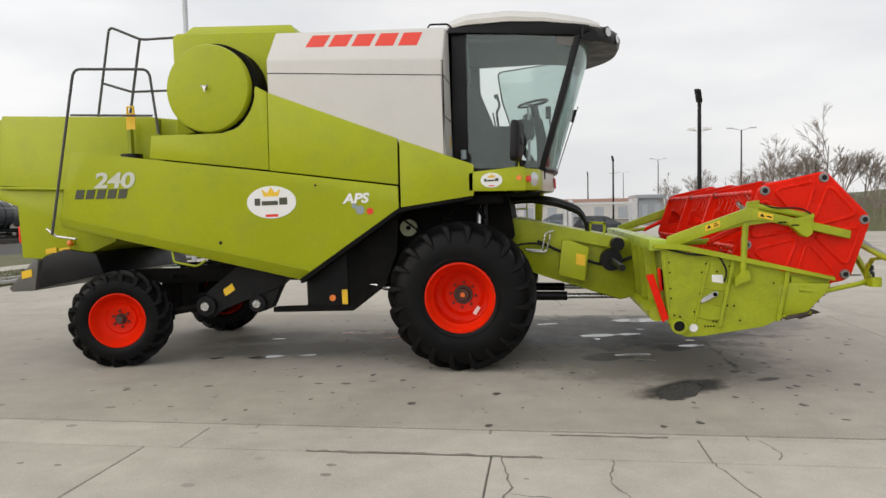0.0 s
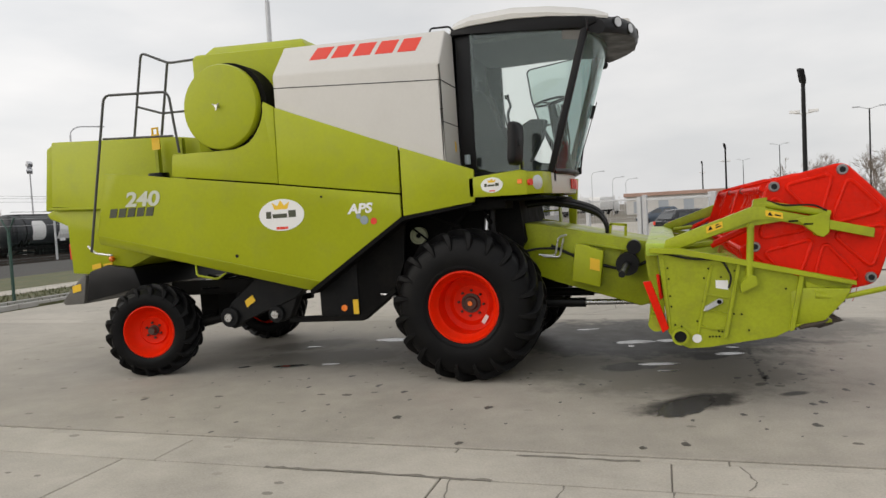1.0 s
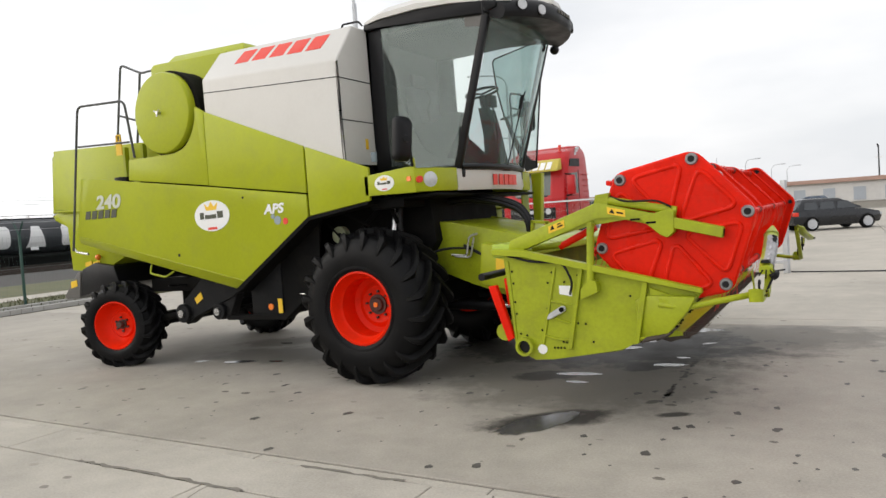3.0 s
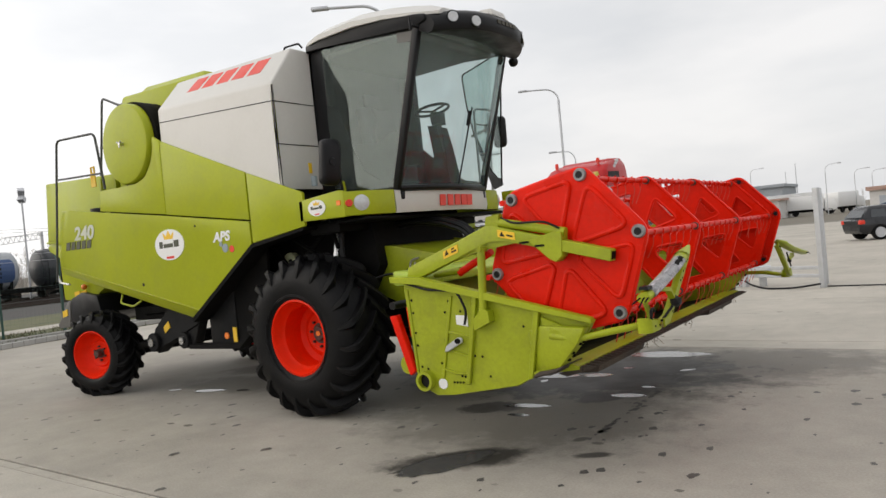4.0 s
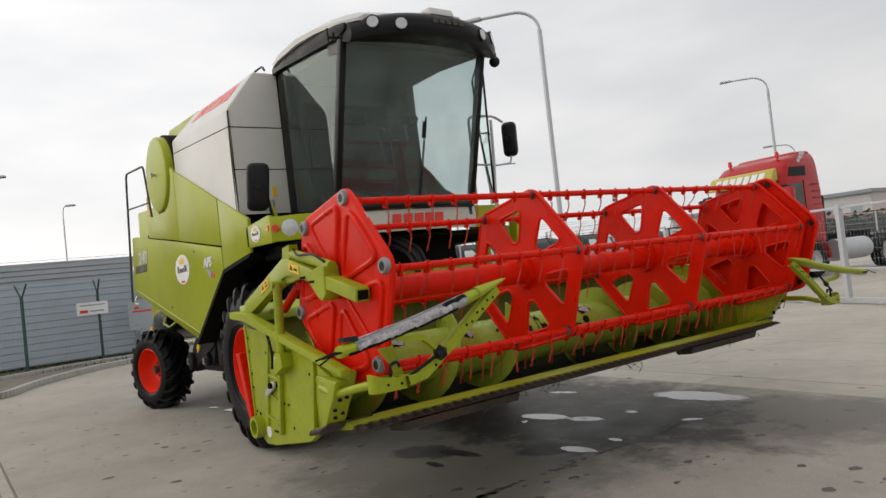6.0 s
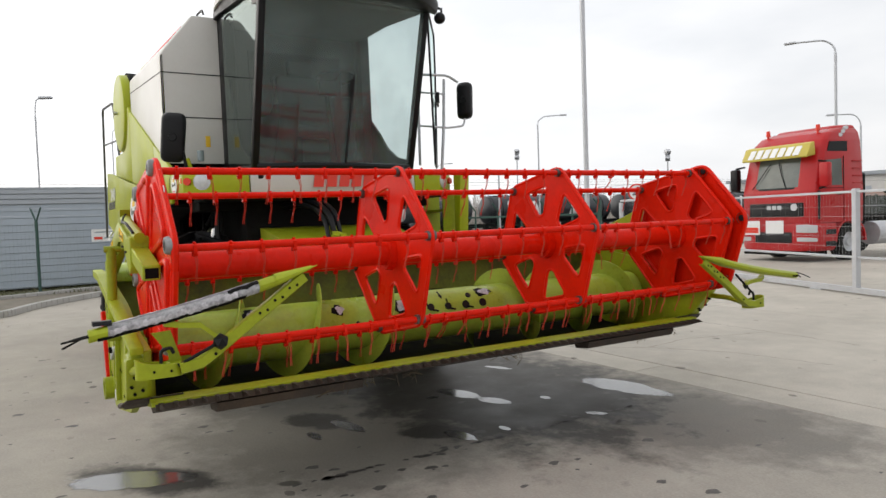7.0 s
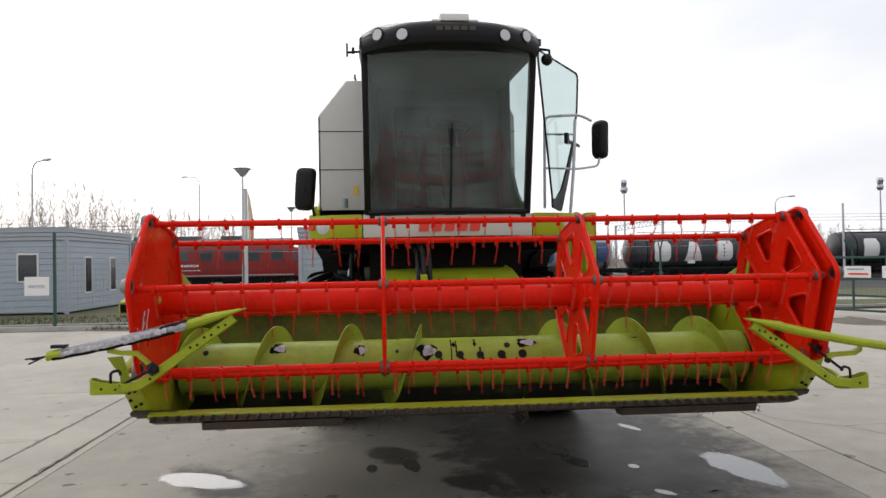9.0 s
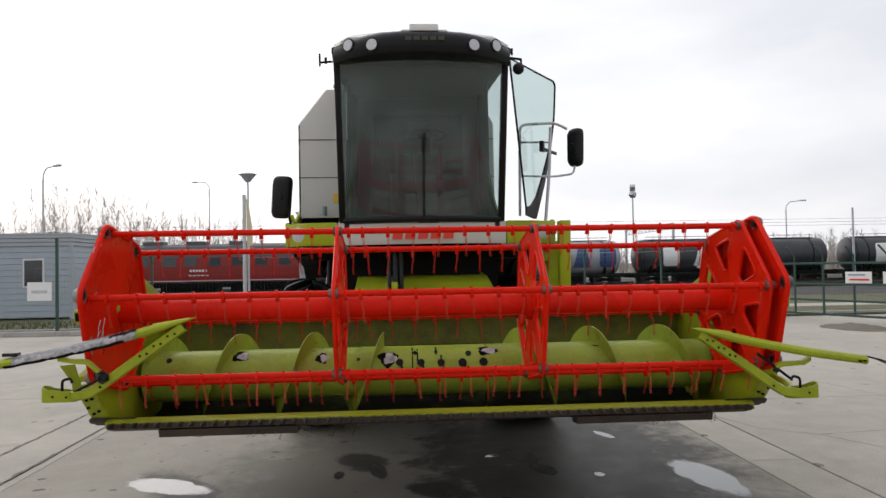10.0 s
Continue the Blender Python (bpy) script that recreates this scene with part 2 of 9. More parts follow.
def cyl(bm, p0, p1, r0, r1=None, n=16, caps=True):
    r1 = r0 if r1 is None else r1
    p0, p1 = Vector(p0), Vector(p1)
    u, w = basis(p1 - p0)
    ring = []
    for p, r in ((p0, r0), (p1, r1)):
        ring.append([bm.verts.new(p + (u * math.cos(2 * math.pi * i / n) + w * math.sin(2 * math.pi * i / n)) * r) for i in range(n)])
    for i in range(n):
        j = (i + 1) % n
        bm.faces.new((ring[0][i], ring[0][j], ring[1][j], ring[1][i]))
    if caps:
        bm.faces.new(list(reversed(ring[0])))
        bm.faces.new(ring[1])
    return bm


def tube(bm, pts, r, n=8, closed=False):
    """A pipe along a run of points."""
    pts = [Vector(p) for p in pts]
    m = len(pts)
    rings = []
    u = None
    for i, p in enumerate(pts):
        a = pts[(i - 1) % m] if (closed or i > 0) else p
        b = pts[(i + 1) % m] if (closed or i < m - 1) else p
        d = (b - a).normalized()
        if u is None:
            u, w = basis(d)
        else:
            u = (u - d * u.dot(d)).normalized()
            w = d.cross(u)
        rings.append([bm.verts.new(p + (u * math.cos(2 * math.pi * k / n) + w * math.sin(2 * math.pi * k / n)) * r) for k in range(n)])
    for i in range(m if closed else m - 1):
        a, b = rings[i], rings[(i + 1) % m]
        for k in range(n):
            j = (k + 1) % n
            bm.faces.new((a[k], a[j], b[j], b[k]))
    if not closed:
        bm.faces.new(list(reversed(rings[0])))
        bm.faces.new(rings[-1])
    return bm


def round_run(pts, r, n=4):
    """A run of points with its inner corners rounded."""
    pts = [Vector(p) for p in pts]
    out = [pts[0]]
    for a, p, b in zip(pts, pts[1:], pts[2:]):
        da, db = (a - p), (b - p)
        k = min(r, da.length * 0.45, db.length * 0.45)
        s, e = p + da.normalized() * k, p + db.normalized() * k
        for i in range(n + 1):
            t = i / n
            out.append(s * (1 - t) ** 2 + p * 2 * t * (1 - t) + e * t * t)
    out.append(pts[-1])
    return out


def lathe(bm, prof, centre=(0, 0, 0), n=32, closed=False):
    """Turns a run of (radius, y) about the y axis."""
    c = Vector(centre)
    rings = []
    for r, y in prof:
        rings.append([bm.verts.new(c + Vector((r * math.cos(2 * math.pi * i / n), y, r * math.sin(2 * math.pi * i / n)))) for i in range(n)])
    m = len(prof)
    for k in range(m if closed else m - 1):
        a, b = rings[k], rings[(k + 1) % m]
        for i in range(n):
            j = (i + 1) % n
            bm.faces.new((a[i], b[i], b[j], a[j]))
    return bm


def pierced(bm, outline, holes, y0, y1):
    """A flat plate in x and z, with holes through it, from y0 to y1."""
    sides = []
    for y in (y0, y1):
        loops = []
        edges = []
        for pts in [outline] + holes:
            v = [bm.verts.new((x, y, z)) for x, z in pts]
            loops.append(v)
            edges += [bm.edges.new((v[i], v[(i + 1) % len(v)])) for i in range(len(v))]
        bmesh.ops.triangle_fill(bm, use_beauty=True, use_dissolve=False, edges=edges, normal=(0, 1, 0))
        sides.append(loops)
    for a, b in zip(*sides):
        for i in range(len(a)):
            j = (i + 1) % len(a)
            bm.faces.new((a[i], a[j], b[j], b[i]))
    return bm


def bev(bm, w, seg=2):
    bmesh.ops.bevel(bm, geom=bm.edges[:], offset=w, segments=seg, profile=0.5, affect='EDGES', clamp_overlap=True)
    return bm


def moved(bm, m):
    bmesh.ops.transform(bm, matrix=m, verts=bm.verts)
    return bm


def mesh_of(name, bm, material, smooth=True, angle=38):
    bmesh.ops.recalc_face_normals(bm, faces=bm.faces)
    me = bpy.data.meshes.new(name)
    bm.to_mesh(me)
    bm.free()
    if material is not None:
        me.materials.append(material)
    if smooth:
        me.polygons.foreach_set("use_smooth", [True] * len(me.polygons))
        me.set_sharp_from_angle(angle=radians(angle))
    return me


def part(name, bm, material, parent, label="", smooth=True):
    """Links a bmesh as one mesh object under a thing or under a part."""
    ob = new(name, mesh_of(name, bm, material, smooth))
    ob.parent = parent
    return tagged(ob, label)


def place(name, me, parent, m):
    """Another object on a mesh that is there already."""
    ob = new(name, me)
    ob.parent = parent
    ob.matrix_basis = m
    return ob


def thing(name, label, category, group="", at=(0, 0, 0), kind=""):
    ob = new(name)
    ob.location = at
    ob.empty_display_size = 0.2
    return tagged(ob, label, category, group, kind)


def lettering(name, text, size, m, material, parent, depth=0.002, shear=0.0, spread=1.0, bold=0.0):
    cu = bpy.data.curves.new(name, 'FONT')
    cu.body, cu.size, cu.extrude, cu.shear, cu.space_character = text, size, depth, shear, spread
    cu.offset = bold
    cu.align_x, cu.align_y = 'CENTER', 'CENTER'
    tmp = new(name + "_curve", cu)
    me = bpy.data.meshes.new_from_object(tmp)
    bpy.data.objects.remove(tmp)
    bpy.data.curves.remove(cu)
    me.materials.clear()
    me.materials.append(material)
    ob = new(name, me)
    ob.parent = parent
    ob.matrix_basis = m
    return ob


def slanted(bm, x, z, w, h, lean, y0, y1):
    """A leaning block of the size of a letter, its foot at x, z."""
    return prism(bm, [(x, z), (x + w, z), (x + w + lean, z + h), (x + lean, z + h)], y0, y1)


# ---- combine harvester ----
combine = thing("combine_harvester", "lime green combine harvester, light grey hood, red rims, on concrete", "combine harvester")
combine.matrix_basis = Matrix.Translation((0.028, 0, 0.043)) @ Matrix.Rotation(radians(-1.04), 4, 'Y') @ Matrix.Scale(0.986, 4)
SIDE_UP = Matrix.Rotation(radians(90), 4, 'X')


def oval(cx, cz, rx, rz, n=28):
    return [(cx + rx * math.cos(2 * math.pi * i / n), cz + rz * math.sin(2 * math.pi * i / n)) for i in range(n)]


# chassis and hidden machinery
bm = B()
prism(bm, [(-4.95, 2.0), (-4.8, 2.58), (-3.7, 2.56), (-2.25, 3.2), (-0.2, 2.45), (0.02, 2.12), (-0.75, 1.98), (-1.95, 1.2)], -1.44, 0.94)
part("threshing_body", bm, M_DARK, combine)
bm = B()
prism(bm, [(-2.1, 1.95), (0.55, 2.1), (0.62, 1.5), (0.25, 0.95), (-0.75, 0.78), (-1.4, 0.95), (-2.2, 1.1)], -0.86, 0.86)
part("lower_housing", bm, M_DARK, combine)
bm = B()
box(bm, 0.05, 0.50, -1.30, 1.35, 1.90, 2.02)
box(bm, 0.50, 0.95, -1.35, 1.35, 1.985, 2.02)
part("cab_floor_frame", bev(bm, 0.02), M_DARK, combine)
bm = B()
for y in (-0.62, 0.62):
    box(bm, -4.6, -1.2, y - 0.06, y + 0.06, 1.0, 1.2)
box(bm, -2.0, -1.8, -0.7, 0.7, 0.98, 1.15)
part("chassis_beam", bev(bm, 0.012), M_DARK, combine)

# side panels, each with folded edges
def panel(name, pts, y, s, thick=0.04):
    bm = B()
    y0, y1 = (y, y + thick) if s < 0 else (y - thick, y)
    prism(bm, pts, y0, y1)
    return part(name, bev(bm, 0.012, 2), M_GREEN, combine)


for s in (-1, 1):
    y = 1.5 * s
    panel("lower_side_panel", [(-4.86, 2.745), (-4.6, 2.727), (-3.8, 2.605), (-2.28, 2.388), (-0.70, 2.148), (-0.70, 1.89), (-1.79, 1.181), (-5.055, 1.935)], y, s)
    # lower edge of the panel, folded inwards
    bm = B()
    run = [(-5.055, y, 1.935), (-1.79, y, 1.181), (-1.96, y - s * 0.055, 1.07), (-5.08, y - s * 0.055, 1.82)]
    out = [bm.verts.new(p) for p in run]
    inn = [bm.verts.new((px, py - s * 0.03, pz)) for px, py, pz in run]
    bm.faces.new(out)
    bm.faces.new(list(reversed(inn)))
    for i in range(4):
        j = (i + 1) % 4
        bm.faces.new((out[j], out[i], inn[i], inn[j]))
    part("panel_fold", bev(bm, 0.008, 1), M_GREEN, combine)
    arc = [(-2.99 + 0.60 * math.cos(radians(a)), 3.42 + 0.60 * math.sin(radians(a))) for a in range(-68, 1, 8)]
    top = y if s < 0 else 0.99
    panel("upper_rear_panel", [(-3.80, 2.62), (-3.76, 2.90), (-2.84, 2.865)] + arc[1:] + [(-2.40, 3.42), (-2.25, 3.335), (-2.27, 2.405)], top, s)
    panel("upper_middle_panel", [(-2.245, 3.33), (-0.685, 2.705), (-0.695, 2.165), (-2.265, 2.40)], top, s)
    panel("front_side_panel", [(-0.665, 2.695), (0.20, 2.36), (0.19, 2.0), (-0.675, 1.895)], top, s)
    # fold that leads from the tip up to the wheel arch
    bm = B()
    prism(bm, [(-1.95, 1.08), (-0.70, 1.89), (0.17, 1.99), (0.15, 1.96), (-0.68, 1.85), (-1.93, 1.03)], min(y, y - s * 0.25), max(y, y - s * 0.25))
    part("arch_fold", bm, M_DARK, combine)
    bm = B()
    cyl(bm, (-2.93, y + s * 0.004, 1.55), (-2.93, y - s * 0.02, 1.55), 0.022, n=12)
    part("panel_bolt", bm, M_BLACK, combine)
    bm = B()
    cyl(bm, (-1.70, y + s * 0.006, 2.20), (-1.70, y - s * 0.02, 2.20), 0.014, n=10)
    part("panel_catch", bm, M_GREY, combine)
    bm = B()
    tube(bm, round_run([(-3.62, y - s * 0.1, 1.46), (-3.56, y - s * 0.02, 1.33), (-3.26, y - s * 0.02, 1.27), (-3.18, y - s * 0.1, 1.34)], 0.04), 0.014)
    part("panel_handle", bm, M_GREENH, combine)

# service deck along the left flank
bm = B()
deck = [(-4.80, 2.72), (-3.8, 2.595), (-2.28, 2.378), (-0.70, 2.138), (0.19, 2.0)]
prism(bm, deck + [(x, z - 0.04) for x, z in reversed(deck)], 0.95, 1.455)
part("service_deck", bm, M_GREY, combine)
bm = B()
prism(bm, [(-4.80, 2.67), (-0.70, 2.09), (0.15, 1.95), (-0.70, 1.88), (-1.95, 1.2), (-4.90, 2.0)], 0.95, 1.43)
part("side_machinery", bm, M_DARK, combine)

# round dust screen on the right flank
bm = B()
lathe(bm, [(0.0, -1.545), (0.10, -1.545), (0.48, -1.535), (0.515, -1.525), (0.53, -1.50), (0.53, -1.40)], (-2.99, 0, 3.42), 56)
screen = part("rotary_screen", bm, M_GREEN, combine, "round green screen cover")
# Housing ring in dark colour paints the shadowed gap behind the cover
bm = B()
lathe(bm, [(0.45, -1.42), (0.565, -1.42), (0.565, -1.05), (0.45, -1.05)], (-2.945, 0, 3.405), 48, closed=True)
part("shaded_screen_housing", bm, M_DARK, screen)
bm = B()
cyl(bm, (-2.99, -1.54, 3.42), (-2.99, -1.60, 3.42), 0.022, n=12)
for k in range(3):
    a = radians(30 + 120 * k)
    tube(bm, [(-2.99, -1.585, 3.42), (-2.99 + 0.055 * math.cos(a), -1.60, 3.42 + 0.055 * math.sin(a))], 0.010, 6)
part("wing_nut", bm, M_STEEL, screen)

# light grey hood over the grain tank
HOOD_F, HOOD_R = -0.12, -2.22
def hood_ring(x, zf, zt, zb):
    return [(x, -1.475, zb), (x, -1.475, zf), (x, -1.13, zt), (x, 0.72, zt), (x, 0.95, zf), (x, 0.95, zb)]


bm = B()
rings = []
for x, zf, zt, zb in ((HOOD_R - 0.03, 3.72, 4.12, 3.29), (HOOD_F, 3.60, 4.04, 2.44)):
    rings.append([bm.verts.new(p) for p in hood_ring(x, zf, zt, zb)])
for i in range(5):
    bm.faces.new((rings[0][i], rings[0][i + 1], rings[1][i + 1], rings[1][i]))
bm.faces.new(rings[0])
bm.faces.new(list(reversed(rings[1])))
hood = part("tank_hood", bev(bm, 0.025, 3), M_WHITE, combine, "light grey sheet-metal hood")
bm = B()
for y in (-1.472, 0.947):
    prism(bm, [(HOOD_R - 0.02, 3.556), (HOOD_F - 0.01, 3.402), (HOOD_F - 0.01, 3.411), (HOOD_R - 0.02, 3.565)], y - 0.006, y + 0.006)
for z in (3.40, 2.93):
    box(bm, HOOD_F - 0.004, HOOD_F + 0.004, -1.47, 0.945, z, z + 0.01)
part("hood_seam", bm, M_GREY, hood)
for y in (-1.02, 0.62):
    bm = B()
    tube(bm, round_run([(-0.35, y, 4.05), (-0.33, y, 4.11), (-0.1, y, 4.10), (-0.05, y, 4.04)], 0.03), 0.012)
    part("hood_handle", bm, M_BLACK, hood)
bm = B()
prism(bm, [(HOOD_F + 0.0, 2.62), (HOOD_F + 0.006, 2.62), (HOOD_F + 0.006, 2.74), (HOOD_F + 0.0, 2.74)], -1.05, -1.0)
part("warning_sticker", bm, M_YELLOW, hood)
# brand shapes on the sloping shoulder: leaning red blocks
def shoulder(x, v, lift):
    t = (x - (HOOD_R - 0.03)) / (HOOD_F - HOOD_R + 0.03)
    lo, hi = Vector((x, -1.475, 3.72 - 0.12 * t)), Vector((x, -1.13, 4.12 - 0.08 * t))
    return lo.lerp(hi, v) + Vector((0, -0.78, 0.63)) * lift


for k in range(5):
    bm = B()
    x = -1.80 + 0.284 * k
    q = [(x, 0.42), (x + 0.225, 0.42), (x + 0.275, 0.84), (x + 0.05, 0.84)]
    lo = [bm.verts.new(shoulder(px, v, -0.004)) for px, v in q]
    hi = [bm.verts.new(shoulder(px, v, 0.006)) for px, v in q]
    bm.faces.new(hi)
    for i in range(4):
        j = (i + 1) % 4
        bm.faces.new((lo[i], lo[j], hi[j], hi[i]))
    part("brand_shape", bm, M_LETRED, hood, "red slanted brand shape")

# grain tank top behind the hood
bm = B()
prism(bm, [(-3.62, 2.9), (-3.62, 4.16), (-3.56, 4.21), (-2.15, 4.14), (-2.12, 3.2)], -1.12, 1.12)
tank = part("grain_tank", bev(bm, 0.025), M_GREEN, combine)
bm = B()
rings = []
for z, g in ((4.17, -0.03), (4.25, -0.035), (4.385, 0.07)):
    rings.append([bm.verts.new((x, y, z - (x + 3.6) * 0.05)) for x, y in ((-3.58 + g, -0.84 + g), (-2.10 - g, -0.84 + g), (-2.10 - g, 0.84 - g), (-3.58 + g, 0.84 - g))])
for a, b in zip(rings, rings[1:]):
    for i in range(4):
        j = (i + 1) % 4
        bm.faces.new((a[i], a[j], b[j], b[i]))
bm.faces.new(rings[-1])
bm.faces.new(list(reversed(rings[0])))
part("tank_lid", bev(bm, 0.02), M_GREEN, tank)

# straw walker hood at the rear
bm = B()
prism(bm, [(-6.22, 2.38), (-6.12, 3.32), (-4.0, 3.19), (-3.5, 3.12), (-3.5, 2.3), (-4.9, 1.95), (-5.0, 2.3)], -1.08, 1.08)
tail = part("straw_hood", bev(bm, 0.02), M_GREEN, combine)
bm = B()
prism(bm, [(-6.42, 2.34), (-6.30, 3.24), (-6.12, 3.33), (-6.22, 2.38)], -1.0, 1.0)
part("rear_edge", bev(bm, 0.02), M_GREEN, tail)
bm = B()
prism(bm, [(-6.36, 2.30), (-6.30, 2.22), (-5.98, 2.12), (-5.98, 1.42), (-5.25, 1.36), (-4.6, 1.6), (-4.6, 2.3), (-6.2, 2.37)], -1.04, 1.04)
part("rear_skirt", bev(bm, 0.015), M_GREEN, tail)
for s in (-1, 1):
    bm = B()
    prism(bm, [(-6.25, 2.355), (-4.95, 2.285), (-4.95, 2.315), (-6.25, 2.385)], s * 1.09 - 0.012, s * 1.09 + 0.012)
    part("hood_ridge", bev(bm, 0.005), M_GREEN, tail)
# engine deck
bm = B()
box(bm, -4.75, -3.6, -1.36, 1.36, 2.55, 2.62)
part("engine_deck", bev(bm, 0.01), M_GREENH, combine)
bm = B()
prism(bm, [(-4.4, 2.6), (-4.4, 3.05), (-3.7, 3.1), (-3.7, 2.6)], -0.95, 0.95)
part("engine_cowl", bev(bm, 0.02), M_GREEN, combine)
for x in (-4.25, -3.86):
    bm = B()
    prism(bm, [(x, 2.62), (x, 3.14), (x + 0.05, 3.14), (x + 0.05, 2.62)], -1.22, -1.15)
    part("deck_post", bm, M_GREENH, combine)
bm = B()
cyl(bm, (-4.15, -1.30, 2.60), (-4.15, -1.30, 2.70), 0.14, 0.13, 20)
part("filler_cap", bm, M_BLACK, combine)
bm = B()
box(bm, -4.14, -4.02, -1.40, -1.385, 3.00, 3.20)
tube(bm, [(-4.12, -1.39, 3.2), (-4.12, -1.39, 3.28), (-4.04, -1.39, 3.28), (-4.04, -1.39, 3.2)], 0.015)
part("yellow_tag", bm, M_YELLOW, combine, "yellow plastic wheel chock tag")

# boarding rails
bm = B()
tube(bm, round_run([(-5.16, -1.52, 1.72), (-4.72, -1.53, 3.76), (-3.74, -1.50, 3.70), (-3.68, -1.46, 2.92)], 0.10, 6), 0.017)
tube(bm, [(-4.80, -1.52, 3.20), (-3.74, -1.48, 3.14)], 0.014)
part("side_rail", bm, M_RAILS, combine, "dark grey tubular handrail")
bm = B()
tube(bm, round_run([(-5.0, -0.82, 2.75), (-4.68, -0.79, 4.46), (-4.24, -0.78, 4.26), (-3.55, -0.9, 4.22)], 0.08, 5), 0.017)
tube(bm, round_run([(-4.48, -0.8, 3.1), (-4.25, -0.8, 4.25)], 0.05), 0.018)
tube(bm, [(-4.82, -0.81, 3.72), (-4.4, -0.8, 3.58), (-3.6, -0.85, 3.55)], 0.016)
part("platform_rail", bm, M_RAILS, combine, "dark grey tubular platform rail")
bm = B()
tube(bm, round_run([(-5.30, -1.42, 1.80), (-5.12, -1.50, 1.70), (-4.85, -1.50, 1.66)], 0.05), 0.016)
part("rail_foot", bm, M_STEEL, combine)

# straw chopper under the hood
bm = B()
prism(bm, [(-5.72, 1.00), (-5.62, 1.43), (-5.3, 1.52), (-4.85, 1.45), (-4.75, 1.18)], -1.12, 1.12)
chopper = part("straw_chopper", bev(bm, 0.02), M_BLACK, combine)
bm = B()
prism(bm, [(-6.16, 1.02), (-5.76, 1.40), (-5.70, 1.38), (-5.78, 0.98), (-6.12, 0.97)], -1.10, 1.10)
part("spreader_flap", bev(bm, 0.01), M_FLAP, chopper)
bm = B()
prism(bm, [(-5.95, 1.14), (-5.80, 1.17), (-5.80, 1.27), (-5.95, 1.24)], -1.112, -1.10)
part("warning_sticker", bm, M_YELLOW, chopper)
bm = B()
for x in (-5.62, -5.42):
    prism(bm, [(x, 1.46), (x + 0.16, 1.48), (x + 0.16, 1.55), (x, 1.53)], -1.056, -1.045)
part("warning_sticker", bm, M_YELLOW, tail)
bm = B()
bmesh.ops.create_uvsphere(bm, u_segments=10, v_segments=6, radius=0.045, matrix=Matrix.Translation((-5.22, -1.10, 1.60)))
part("tail_reflector", bm, M_ORANGE, combine)
bm = B()
box(bm, -6.05, -5.96, -1.0, -0.85, 1.62, 1.85)
part("tail_lamp", bev(bm, 0.01), M_LETRED, combine, "red tail lamp")

# drives and brackets under the flank
bm = B()
prism(bm, [(-3.42, 0.66), (-3.30, 0.92), (-2.78, 1.32), (-2.1, 1.15), (-2.35, 0.95), (-3.1, 0.70), (-3.28, 0.58)], -1.18, -1.02)
cyl(bm, (-3.30, -1.24, 0.74), (-3.30, -1.0, 0.74), 0.13, n=22)
axle_arm = part("axle_bracket", bev(bm, 0.008, 1), M_GREY, combine)
bm = B()
cyl(bm, (-3.30, -1.27, 0.74), (-3.30, -1.23, 0.74), 0.055, n=16)
part("pivot_pin", bm, M_STEEL, axle_arm)
bm = B()
prism(bm, [(-3.05, 0.86), (-2.92, 0.94), (-2.96, 1.02), (-3.08, 0.94)], -1.19, -1.178)
part("warning_sticker", bm, M_YELLOW, axle_arm)
bm = B()
prism(bm, [(-2.75, 0.70), (-2.62, 0.95), (-2.42, 1.1), (-2.25, 1.1), (-2.45, 0.7), (-2.62, 0.64)], -1.16, -1.02)
cyl(bm, (-2.62, -1.22, 0.76), (-2.62, -1.0, 0.76), 0.11, n=20)
part("belt_housing", bev(bm, 0.008, 1), M_GREY, combine)
bm = B()
cyl(bm, (-2.62, -1.25, 0.76), (-2.62, -1.21, 0.76), 0.05, n=14)
part("belt_pulley", bm, M_STEEL, combine)
bm = B()
box(bm, -1.95, -1.42, -1.26, -0.8, 0.70, 1.42)
shield = part("belt_shield", bev(bm, 0.015), M_GREY, combine, "dark grey belt guard box")
bm = B()
cyl(bm, (-1.62, -1.275, 0.82), (-1.62, -1.255, 0.82), 0.04, n=16)
part("side_reflector", bm, M_ORANGE, shield)
bm = B()
box(bm, -1.50, -1.43, -1.268, -1.258, 0.74, 0.92)
part("warning_sticker", bm, M_YELLOW, shield)
bm = B()
prism(bm, [(-2.38, 0.66), (-1.36, 0.66), (-0.9, 1.0), (-0.93, 1.05), (-1.4, 0.72), (-2.38, 0.72)], -1.3, -1.15)
part("step_frame", bev(bm, 0.008, 1), M_DARK, combine)
bm = B()
lathe(bm, [(0.0, -1.31), (0.03, -1.31), (0.035, -1.325), (0.075, -1.325), (0.085, -1.335), (0.105, -1.335), (0.105, -1.25)], (-0.70, 0.38, 1.645), 32)
pulley = part("drive_pulley", bm, M_PALE, combine, "pale green round pulley")
bm = B()
cyl(bm, (-0.70, -0.95, 1.645), (-0.70, -0.92, 1.645), 0.028, n=12)
part("pulley_hub", bm, M_DARK, pulley)
bm = B()
prism(bm, [(-1.42, 0.72), (-0.93, 1.02), (-0.80, 1.35), (-0.76, 1.84), (-1.42, 1.44)], -1.24, -1.20)
part("side_plate", bm, M_DARK, combine)
rr = random.Random(5)
for k in range(14):
    bm = B()
    x, z = rr.uniform(-1.3, 0.3), rr.uniform(1.0, 1.85)
    cyl(bm, (x, -1.12, z), (x + rr.uniform(-0.5, 0.5), -1.0, z + rr.uniform(-0.35, 0.35)), rr.uniform(0.012, 0.035), n=8)
    part("drive_linkage", bm, M_DARK, combine)
bm = B()
